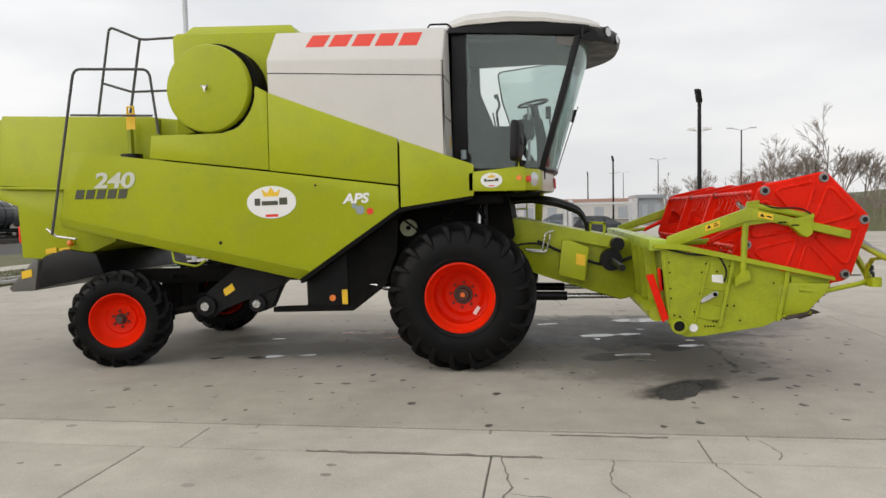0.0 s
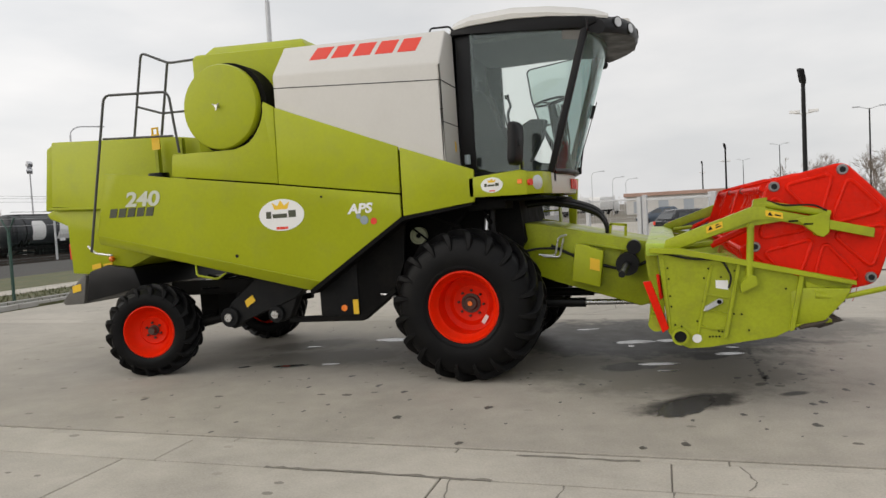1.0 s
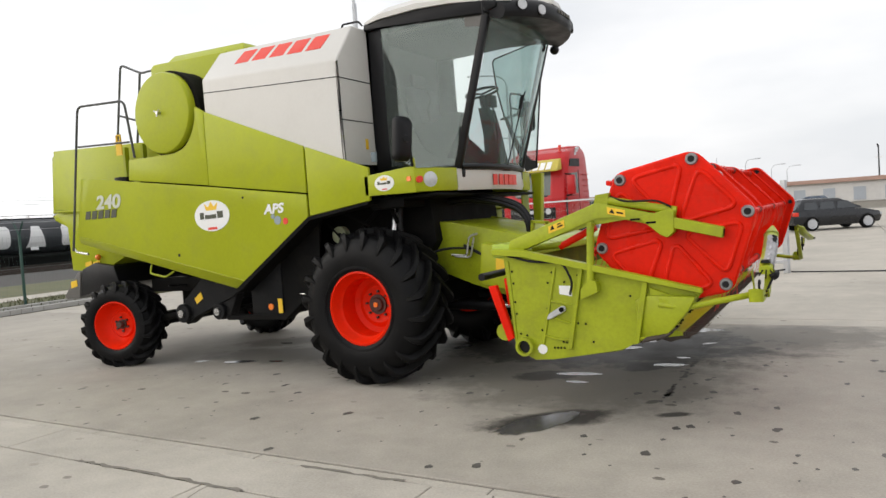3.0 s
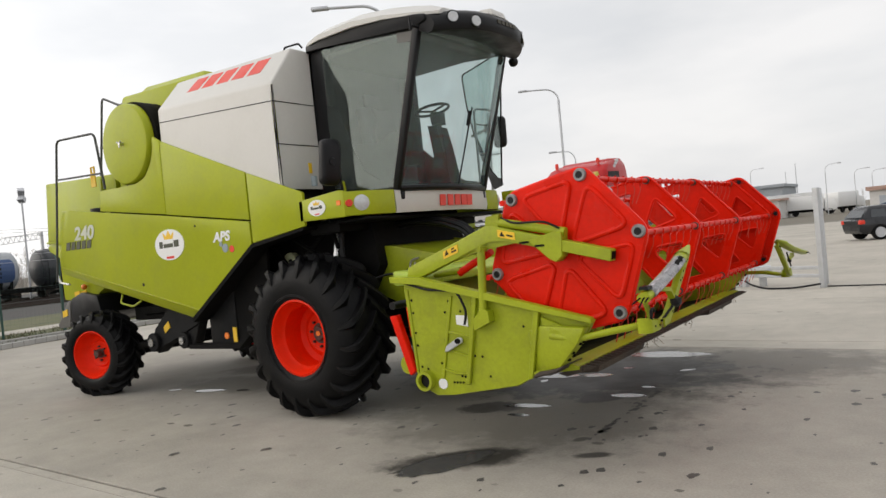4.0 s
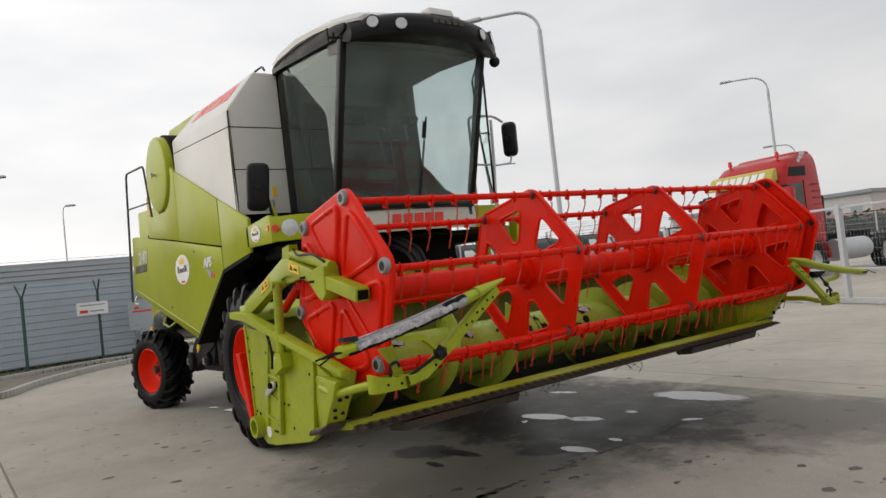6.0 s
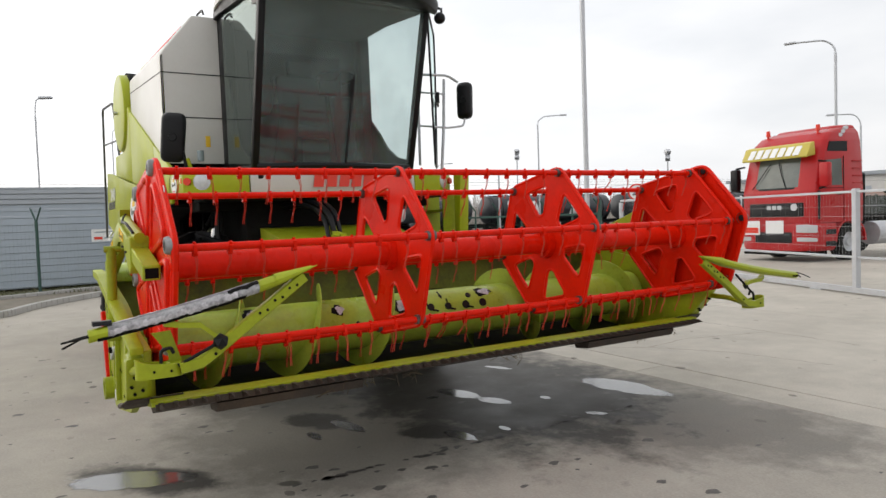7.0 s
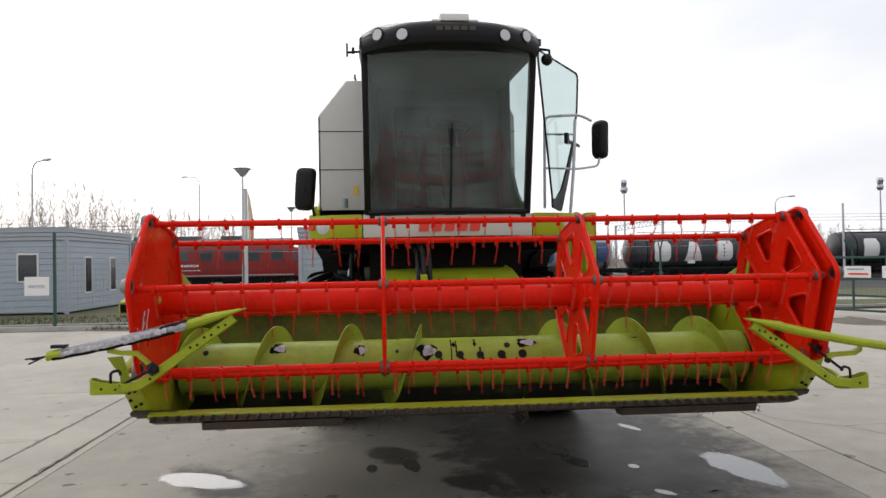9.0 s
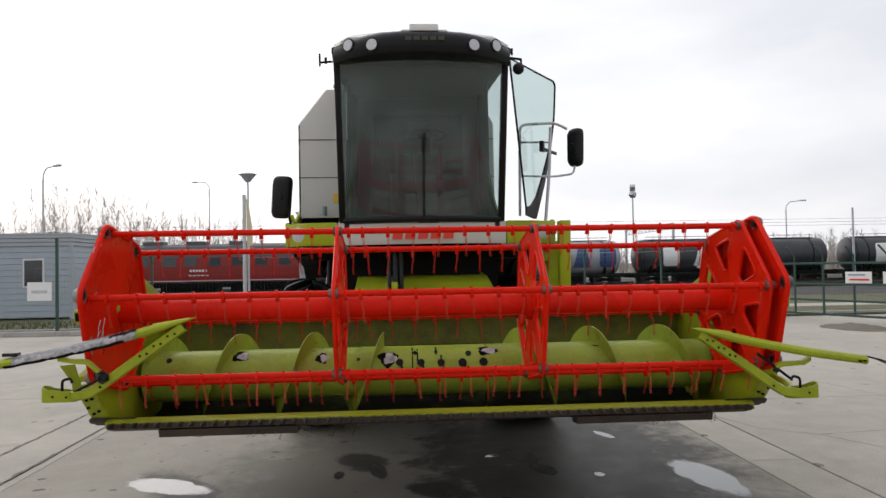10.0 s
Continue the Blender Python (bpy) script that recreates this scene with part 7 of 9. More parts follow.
for s in (-1, 1):
    tube(bm, [(0, 0, 2.03), (0, s * 0.26, 2.42)], 0.024, 6)
post_mesh = mesh_of("fence_post", bm, M_FGREEN, False)
bm = B()
box(bm, -0.035, 0.035, -0.035, 0.035, 0.0, 2.85)
tall_post = mesh_of("fence_post", bm, M_FGREEN, False)
FENCE = [(-12.85, -26.0), (-12.85, -10.2), (-13.2, -4.9), (-14.4, -2.2), (-15.4, -0.2), (-15.7, 2.02), (-15.2, 3.45), (-14.75, 11.2)]
fence = thing("mesh_fence", "dark green wire mesh fence on Y-topped posts", "fence")
for a, b in zip(FENCE, FENCE[1:]):
    k = max(1, round((Vector(b) - Vector(a)).length / 2.7))
    for i in range(k):
        p, q = Vector(a).lerp(Vector(b), i / k), Vector(a).lerp(Vector(b), (i + 1) / k)
        ang = math.atan2(q.y - p.y, q.x - p.x)
        place("fence_post", tall_post if abs(p.y + 10.2) < 0.1 else post_mesh, fence, Matrix.Translation((p.x, p.y, 0.0)) @ Matrix.Rotation(ang, 4, 'Z'))
        bm = B()
        wires(bm, p, q, 0.12, 2.0, 0.10, 0.0011, [0.15 + 0.26 * j for j in range(8)])
        tagged(part("mesh_panel", bm, M_GWIRE, fence, smooth=False), kind="stuff")
for z in (2.2, 2.4):
    bm = B()
    tube(bm, [(x - 0.2, y, z) for x, y in FENCE[2:]], 0.004, 4)
    part("top_wire", bm, M_GALV, fence)

# green tubular gate beside the fence
def tube_gate(name, a, b, h, bars, material, label, cat, mesh_step=0.0, thick=0.04, post=0.06, post_h=None, group="", every=1.9, uprights=()):
    g = thing(name, label, cat, group)
    a, b = Vector((a[0], a[1], 0)), Vector((b[0], b[1], 0))
    d = (b - a).normalized()
    u = Vector((-d.y, d.x, 0))

    def beam(p, q, w, nm):
        bm = B()
        rings = []
        dd = (q - p).normalized()
        e1 = u * w
        e2 = dd.cross(u) * w
        for c in (p, q):
            rings.append([bm.verts.new(c + e1 * sx + e2 * sy) for sx, sy in ((-1, -1), (1, -1), (1, 1), (-1, 1))])
        for i in range(4):
            j = (i + 1) % 4
            bm.faces.new((rings[0][i], rings[0][j], rings[1][j], rings[1][i]))
        bm.faces.new(rings[0])
        bm.faces.new(list(reversed(rings[1])))
        part(nm, bev(bm, 0.006, 1), material, g, smooth=False)
    Z = Vector((0, 0, 1))
    for p in (a, b):
        beam(p, p + Z * (post_h or h + 0.08), post, "gate_post")
    for z in bars:
        beam(a + Z * z, b + Z * z, thick, "gate_rail")
    n = max(1, round((b - a).length / every))
    for i in range(1, n):
        p = a.lerp(b, i / n)
        beam(p + Z * bars[0], p + Z * bars[-1], thick * 0.8, "gate_upright")
    for t in uprights:
        p = a.lerp(b, t)
        beam(p + Z * 0.13, p + Z * (h - 0.14), post, "gate_upright")
    if mesh_step:
        bm = B()
        wires(bm, a, b, bars[0], bars[-1], mesh_step, 0.0016, [bars[0] + 0.2 * j for j in range(1, int((bars[-1] - bars[0]) / 0.2))])
        tagged(part("mesh_panel", bm, material, g, smooth=False), kind="stuff")
    return g


YA, YB = Vector((-14.6, 11.35, 0)), Vector((-9.2, 13.5, 0))
g_green = tube_gate("yard_gate", YA, YB, 2.15, (0.2, 0.62, 1.1, 1.72), M_FGREEN, "dark green tubular steel yard gate with leaning arms", "gate", 0.14, 0.032, 0.06, 2.2, every=0.97)
yd = (YB - YA).normalized()
yn = Vector((yd.y, -yd.x, 0))
for k in range(7):
    bm = B()
    e = YA.lerp(YB, k / 6)
    tube(bm, [e + Vector((0, 0, 1.70)), e + Vector((0, 0, 1.95)), e - yd * 0.10 + yn * 0.22 + Vector((0, 0, 2.22))], 0.03, 6)
    part("leaning_arm", bm, M_FGREEN, g_green)


def on_gate(bm, c, w, z0, z1, off):
    p = [YA + yd * (c + a) + yn * off for a in (-w / 2, w / 2)]
    q = [bm.verts.new((v.x + yn.x * d, v.y + yn.y * d, z)) for v in p for d in (0.0, 0.012) for z in (z0, z1)]
    for f in ((0, 1, 3, 2), (4, 6, 7, 5), (0, 4, 5, 1), (2, 3, 7, 6), (1, 5, 7, 3), (0, 2, 6, 4)):
        bm.faces.new([q[i] for i in f])
    return bm


for c in (4.05, 5.15):
    plate = part("notice_plate", on_gate(B(), c, 0.78, 1.14, 1.47, 0.06), M_STICK, g_green, "white notice plate with red bars", smooth=False)
    part("text_bar", on_gate(B(), c - 0.05, 0.5, 1.36, 1.40, 0.073), M_LETGREY, plate, smooth=False)
    part("text_bar", on_gate(B(), c + 0.03, 0.58, 1.22, 1.27, 0.073), M_LETRED, plate, smooth=False)
GA, GB = Vector((3.52, 9.9)), Vector((-9.6, 14.9))


def on_line(x):
    t = (x - GA.x) / (GB.x - GA.x)
    return (x, GA.y + (GB.y - GA.y) * t)


for x0, x1, bars, step in ((3.42, 1.74, (0.25, 0.42, 1.98), 0.0), (1.60, -5.4, (0.72, 2.0), 0.085), (-5.75, -9.6, (0.2, 1.1, 2.12), 0.085)):
    tube_gate("mesh_gate", on_line(x0), on_line(x1), 2.2, bars, M_GALV, "galvanised steel gate leaf with wire mesh", "gate", step, 0.024 if 0 < x0 < 3 else 0.035, 0.055, 2.10 if x0 > 3 else 2.06, "galvanised gates", 1.9 if x0 < -5 else 9.0, (0.2015,) if 0 < x0 < 3 else ())
bm = B()
for xa, xb in ((1.66, -5.4),):
    (ax, ay), (bx, by) = on_line(xa), on_line(xb)
    lo = [bm.verts.new((px, py + d, z)) for px, py in ((ax, ay), (bx, by)) for d in (-0.06, 0.06) for z in (0.03, 0.13)]
    for q in ((0, 1, 3, 2), (4, 6, 7, 5), (0, 4, 5, 1), (2, 3, 7, 6), (1, 5, 7, 3), (0, 2, 6, 4)):
        bm.faces.new([lo[i] for i in q])
    for k in range(4):
        px, py = on_line(xa + (xb - xa) * (0.06 + 0.29 * k))
        box(bm, px - 0.12, px + 0.12, py - 0.10, py + 0.10, 0.0, 0.03)
tagged(new("gate_track", mesh_of("gate_track", bm, M_GALV, False)), "galvanised track beam of the sliding gate", "gate track")
bm = B()
box(bm, 3.33, 3.43, 10.62, 10.72, 0, 2.10)
ob = tagged(new("gate_post", mesh_of("gate_post", bev(bm, 0.01), M_GALV)), "galvanised square steel gate post", "post")
bm = B()
box(bm, 1.96, 2.30, 10.42, 10.70, 0.26, 0.47)
box(bm, 2.05, 2.2, 10.5, 10.62, 0.0, 0.27)
tagged(new("gate_motor", mesh_of("gate_motor", bev(bm, 0.02), M_GALV)), "pale grey sliding gate motor box", "gate motor")
bm = B()
tube(bm, round_run([(3.4, 9.75, 0.10), (2.9, 9.7, 0.03), (2.3, 9.85, 0.02), (2.0, 9.95, 0.10), (1.8, 10.3, 0.16)], 0.2), 0.022, 6)
tube(bm, round_run([(3.5, 9.9, 0.03), (5.5, 9.9, 0.02), (9.0, 9.8, 0.02)], 0.3), 0.016, 6)
tagged(new("cable", mesh_of("cable", bm, M_BLACK)), "black rubber cable lying on the concrete", "cable")

# speed limit sign
sign = thing("traffic_sign", "round white speed limit sign with red rim on a post", "road sign", at=(-9.9, 16.0, 0))
bm = B()
cyl(bm, (0, 0, 0), (0, 0, 2.7), 0.035, n=10)
part("post", bm, M_GALV, sign)
face = Matrix.Translation((0.05, -0.06, 2.42)) @ Matrix.Rotation(radians(48), 4, 'Z') @ Matrix.Rotation(radians(90), 4, 'X')
bm = B()
cyl(bm, (0, 0, -0.012), (0, 0, 0.0), 0.30, n=36)
part("red_rim", moved(bm, face), M_LETRED, sign)
bm = B()
cyl(bm, (0, 0, 0.0), (0, 0, 0.005), 0.245, n=36)
part("white_face", moved(bm, face), M_STICK, sign)
lettering("limit_number", "20", 0.36, face @ Matrix.Translation((0, 0, 0.008)), M_BLACK, sign)

# low heap of earth beside the yard gate
rg = random.Random(17)
bm = B()
rows = []
for ring in range(6):
    f = ring / 5
    rows.append([bm.verts.new((-9.6 + 1.15 * f * math.cos(a) * rg.uniform(0.85, 1.15), 11.9 + 0.75 * f * math.sin(a) * rg.uniform(0.85, 1.15), max(0.002, 0.13 * (1 - f ** 1.4) * rg.uniform(0.6, 1.2)))) for a in [2 * math.pi * k / 18 for k in range(18)]])
for a, b in zip(rows[1:], rows[2:]):
    for k in range(18):
        bm.faces.new((a[k], a[(k + 1) % 18], b[(k + 1) % 18], b[k]))
bm.faces.new(rows[1])
for v in rows[0]:
    bm.verts.remove(v)
tagged(new("earth_mound", mesh_of("earth_mound", bm, M_SOIL)), "low mound of brown earth on the concrete", "mound")

# ---- container offices ----
M_CLAD = mat("blue_grey_cladding", (0.37, 0.42, 0.475), 0.5, var=0.05, scale=2, fine=30, dirt=(0.26, 0.28, 0.30), dirt_amt=0.3)
M_FASCIA = mat("grey_fascia", (0.38, 0.41, 0.45), 0.5, var=0.05, scale=3)
M_PANE = mat("dark_window_glass", (0.03, 0.035, 0.04), 0.06, var=0.2, scale=2, spec=0.8)
M_FRAME = mat("white_window_frame", (0.70, 0.70, 0.69), 0.45, var=0.04)


def office(x0, x1, y0, y1, h, label, windows):
    o = thing("site_office", label, "building", "site offices")
    bm = B()
    box(bm, x0 + 0.03, x1 - 0.03, y0 + 0.03, y1 - 0.03, 0.12, h - 0.1)
    core = part("wall_core", bm, M_CLAD, o, smooth=False)
    n = 12
    for k in range(n):
        z0, z1 = 0.15 + (h - 0.6) * k / n, 0.15 + (h - 0.6) * (k + 1) / n
        for wall in range(4):
            bm = B()
            if wall < 2:
                xs = x1 if wall == 0 else x0
                s = 1 if wall == 0 else -1
                pts = [(xs - s * 0.03, y0, z0), (xs + s * 0.012, y0, z0 + 0.01), (xs, y0, z1), (xs - s * 0.03, y0, z1)]
                other = [(p[0], y1, p[2]) for p in pts]
            else:
                ys = y1 if wall == 2 else y0
                s = 1 if wall == 2 else -1
                pts = [(x0, ys - s * 0.03, z0), (x0, ys + s * 0.012, z0 + 0.01), (x0, ys, z1), (x0, ys - s * 0.03, z1)]
                other = [(x1, p[1], p[2]) for p in pts]
            a = [bm.verts.new(p) for p in pts]
            b = [bm.verts.new(p) for p in other]
            bm.faces.new(a)
            bm.faces.new(list(reversed(b)))
            for i in range(4):
                j = (i + 1) % 4
                bm.faces.new((a[i], a[j], b[j], b[i]))
            part("cladding_board", bm, M_CLAD, core, smooth=False)
    for k in range(3):
        bm = B()
        g = 0.05 + 0.02 * k
        box(bm, x0 - g, x1 + g, y0 - g, y1 + g, h - 0.44 + 0.15 * k, h - 0.30 + 0.15 * k)
        part("fascia_board", bev(bm, 0.012, 1), M_FASCIA, o, smooth=False)
    bm = B()
    box(bm, x0 - 0.1, x1 + 0.1, y0 - 0.1, y1 + 0.1, h + 0.0, h + 0.05)
    part("roof", bm, M_FASCIA, o, smooth=False)
    for x in (x0, x1):
        for y in (y0, y1):
            bm = B()
            box(bm, x - 0.06, x + 0.06, y - 0.06, y + 0.06, 0.06, h - 0.42)
            part("corner_post", bm, M_FASCIA, o, smooth=False)
    for wall, c, w, z0, z1 in windows:
        bm = B()
        gl = B()
        if wall == 'x':
            box(bm, x1 - 0.02, x1 + 0.035, c - w / 2 - 0.07, c + w / 2 + 0.07, z0 - 0.07, z1 + 0.07)
            box(gl, x1 + 0.02, x1 + 0.042, c - w / 2, c + w / 2, z0, z1)
        else:
            box(bm, c - w / 2 - 0.07, c + w / 2 + 0.07, y1 - 0.02, y1 + 0.035, z0 - 0.07, z1 + 0.07)
            box(gl, c - w / 2, c + w / 2, y1 + 0.02, y1 + 0.042, z0, z1)
        wd = part("window", bev(bm, 0.01, 1), M_FRAME, o, "white-framed window", smooth=False)
        part("pane", gl, M_PANE, wd, smooth=False)
    return o


office(-19.0, -16.3, -3.6, 0.98, 3.02, "blue-grey clad site office container behind the fence", [])
bm = B()
box(bm, -15.60, -15.58, 0.62, 1.36, 0.80, 1.71)
plate = tagged(new("notice_board", mesh_of("notice_board", bm, M_FASCIA, False)), "pale grey notice board on the fence mesh", "sign")
bm = B()
box(bm, -15.578, -15.574, 0.74, 1.28, 1.33, 1.38)
part("red_bar", bm, M_LETRED, plate)
bm = B()
box(bm, -15.578, -15.574, 0.80, 0.92, 1.43, 1.50)
part("red_bar", bm, M_LETRED, plate)
bm = B()
box(bm, -15.32, -15.30, -0.79, 0.03, 1.42, 1.78)
plate = tagged(new("notice_plate", mesh_of("notice_plate", bm, M_STICK, False)), "white notice plate on the fence mesh", "sign")
bm = B()
box(bm, -15.298, -15.294, -0.70, -0.05, 1.68, 1.71)
box(bm, -15.298, -15.294, -0.45, -0.08, 1.50, 1.54)
part("text_bar", bm, M_LETGREY, plate)
bm = B()
box(bm, -15.298, -15.294, -0.72, -0.50, 1.48, 1.56)
part("red_bar", bm, M_LETRED, plate)
bm = B()
box(bm, -16.26, -15.95, 1.02, 1.34, 0.06, 0.76)
unit = tagged(new("cooling_unit", mesh_of("cooling_unit", bev(bm, 0.02), M_FASCIA)), "pale grey cooling unit with dark grille beside the office", "cooling unit")
bm = B()
for k in range(9):
    box(bm, -15.952, -15.944, 1.06, 1.30, 0.12 + 0.068 * k, 0.165 + 0.068 * k)
part("grille", bm, M_DARK, unit, smooth=False)
office(-26.0, -19.4, -22.0, -12.7, 3.3, "grey clad site office with white windows behind the fence",
              [('x', -14.1, 0.66, 1.35, 2.32), ('y', -21.3, 0.55, 0.85, 2.2), ('y', -23.9, 0.55, 0.85, 2.2)])
bm = B()
box(bm, -12.80, -12.785, -11.01, -10.33, 1.03, 1.57)
vis = tagged(new("visitor_sign", mesh_of("visitor_sign", bm, M_STICK, False)), "white visitor sign hung on the fence mesh", "sign")
lettering("sign_word", "VISITOR", 0.13, Matrix.Translation((-12.78, -10.67, 1.28)) @ Matrix.Rotation(radians(90), 4, 'Z') @ Matrix.Rotation(radians(90), 4, 'X'), M_LETGREY, vis)

# ---- street lamps ----
def lamp_arm(at, h, reach, ang, label="tall galvanised street lamp with curved arm", r=0.065):
    lp = thing("street_lamp", label, "street lamp", "street lamps", at)
    bm = B()
    k = r
    pts = [Vector((0, 0, -0.8)), Vector((0, 0, h - 0.9))]
    for i in range(1, 9):
        a = math.pi / 2 * i / 8
        pts.append(Vector((reach * 0.45 * (1 - math.cos(a)), 0, h - 0.9 + 0.9 * math.sin(a))))
    pts.append(Vector((reach, 0, h + 0.06)))
    tube(bm, pts[:2], r, 8)
    part("mast", moved(bm, Matrix.Rotation(radians(ang), 4, 'Z')), M_GALV, lp)
    bm = B()
    tube(bm, pts[1:], r * 0.65, 8)
    part("arm", moved(bm, Matrix.Rotation(radians(ang), 4, 'Z')), M_GALV, lp)
    bm = B()
    box(bm, reach - 0.1, reach + 0.6, -0.14, 0.14, h + 0.0, h + 0.14)
    part("lantern", moved(bev(bm, 0.04), Matrix.Rotation(radians(ang), 4, 'Z')), M_GALV, lp)
    return lp


def lamp_cone(at, h):
    lp = thing("post_lamp", "post-top lamp with flared shade on a pale mast", "street lamp", "post-top lamps", at)
    bm = B()
    cyl(bm, (0, 0, -0.8), (0, 0, h - 0.5), 0.07, 0.045, 10)
    part("mast", bm, M_GALV, lp)
    bm = B()
    cyl(bm, (0, 0, h - 0.5), (0, 0, h - 0.12), 0.12, 0.42, 16)
    part("lantern", bm, M_FASCIA, lp)
    bm = B()
    cyl(bm, (0, 0, h - 0.12), (0, 0, h - 0.04), 0.48, 0.30, 16)
    part("cap", bm, M_GALV, lp)
    return lp


def lamp_flood(at, h, dark=True, ang=0.0, big=1.0):
    lp = thing("floodlight_mast", "dark steel mast with tilted floodlights" if dark else "pale steel mast with floodlights", "street lamp", "floodlight masts", at)
    m = M_BLACK if dark else M_GALV
    bm = B()
    cyl(bm, (0, 0, -0.8), (0, 0, h), (0.11 if dark else 0.07) * big, (0.08 if dark else 0.05) * big, 10)
    part("mast", bm, m, lp)
    for a, z in ((ang, h),) if dark else ((ang, h), (ang + 150, h - 0.7)):
        bm = B()
        if dark:
            prism(bm, [(-0.08, -0.12), (0.10, -0.12), (0.06, 0.10), (-0.10, 0.50), (-0.30, 0.46), (-0.16, 0.12)], -0.13, 0.13)
        else:
            box(bm, -0.28, 0.28, -0.18, 0.38, -0.10, 0.42)
        part("floodlight", moved(bev(bm, 0.03), Matrix.Translation((0, 0, z)) @ Matrix.Rotation(radians(a), 4, 'Z') @ Matrix.Rotation(radians(20 if dark else 35), 4, 'X')), M_BLACK if dark else M_GALV, lp)
    if dark:
        bm = B()
        for s in (-1, 1):
            tube(bm, [(0, 0, h * 0.79), (s * 0.35, 0, h * 0.80)], 0.03, 6)
            box(bm, s * 0.35 - 0.18, s * 0.35 + 0.18, -0.1, 0.1, h * 0.80, h * 0.80 + 0.1)
        part("camera_arm", bm, M_STICK, lp)
    return lp


lamp_flood((7.9, 23.4, 0), 6.55, True, 20)
lamp_flood((9.0, 73.4, 0), 7.3, True, 20, 1.1)
lamp_flood((9.4, 125.0, 0), 8.2, True, 20, 1.2)
for p, h in (((20.7, 65.0, 0), 9.4), ((20.5, 115.0, 0), 9.9), ((20.8, 170.0, 0), 10.5)):
    lp = thing("street_lamp", "twin-armed street lamp on a grey mast", "street lamp", "street lamps", p)
    bm = B()
    cyl(bm, (0, 0, 0), (0, 0, h), 0.10, 0.06, 10)
    part("mast", bm, M_GREY, lp)
    for s in (-1, 1):
        bm = B()
        tube(bm, [(0, 0, h - 0.05), (s * 0.9, 0, h + 0.18)], 0.035, 6)
        box(bm, min(s * 0.8, s * 1.4), max(s * 0.8, s * 1.4), -0.12, 0.12, h + 0.14, h + 0.24)
        part("arm", bm, M_GALV, lp)
lamp_arm((-12.2, 15.8, 0), 11.4, 2.4, 212, r=0.095)
lamp_arm((-17.3, 41.8, 0), 12.1, 2.3, 205, r=0.085)
lamp_arm((-20.0, 49.8, 0), 8.2, 1.6, 205)
lamp_arm((-52.9, 47.1, 0), 12.4, 2.6, 60, r=0.085)
lamp_arm((-37.2, -1.2, 0), 9.0, 0.35, 60, "tall thin street lamp on a straight mast", 0.05)
lamp_arm((-45.6, -26.4, 0), 9.6, 1.4, 60)
lamp_arm((-78.7, -22.9, 0), 12.5, 1.8, 250)
lamp_arm((-52.0, 4.4, 0), 9.3, 0.35, 60, "tall thin street lamp on a straight mast", 0.05)
lamp_arm((-69.7, 44.2, 0), 8.5, 1.5, 60)
lamp_arm((-8.8, 112.4, 0), 7.4, 1.6, 0)
lamp_arm((-6.2, 125.0, 0), 6.7, 1.6, 0)
lamp_arm((-4.0, 128.0, 0), 6.4, 1.6, 0)
lamp_arm((-21.8, 125.0, 0), 8.6, 1.6, 0)
lamp_cone((-28.9, -8.0, 0), 6.9)
lamp_cone((-61.0, -9.7, 0), 7.4)
for p, h in (((-64.0, 24.4, 0), 9.5), ((-66.4, 54.6, 0), 9.8), ((-49.4, 63.7, 0), 8.3)):
    lamp_flood(p, h, False, 70, 1.5)
for p, h in (((-41.3, 33.1, 0), 5.6), ((-19.3, 155.1, 0), 10.4), ((-23.9, 171.0, 0), 9.6)):
    mast = thing("steel_mast", "plain tall galvanised steel mast", "mast", at=p)
    bm = B()
    cyl(bm, (0, 0, 0), (0, 0, h), 0.10 if h > 6 else 0.085, 0.07, 12)
    part("pole", bm, M_GALV, mast)
flag = thing("banner_pole", "grey post with a furled cream banner", "flagpole", at=(-11.2, -4.45, 0))
bm = B()
cyl(bm, (0, 0, 0), (0, 0, 3.88), 0.05, n=10)
part("pole", bm, M_GALV, flag)
bm = B()
prism(bm, [(0.06, 3.80), (0.12, 3.6), (0.21, 3.0), (0.22, 2.5), (0.07, 2.45)], -0.02, 0.02)
part("banner", moved(bm, Matrix.Rotation(radians(90), 4, 'Z')), mat("cream_cloth", (0.60, 0.52, 0.38), 0.8, var=0.1), flag)

# ---- railway wagons ----
M_TANK = mat("black_tank_paint", (0.030, 0.033, 0.038), 0.42, var=0.2, scale=0.8, fine=6, dirt=(0.085, 0.085, 0.085), dirt_amt=0.5, dirt_scale=0.6)
M_SILVER = mat("silver_tank_paint", (0.34, 0.36, 0.38), 0.4, var=0.12, scale=0.8, fine=6, dirt=(0.22, 0.21, 0.20), dirt_amt=0.5, dirt_scale=0.6)


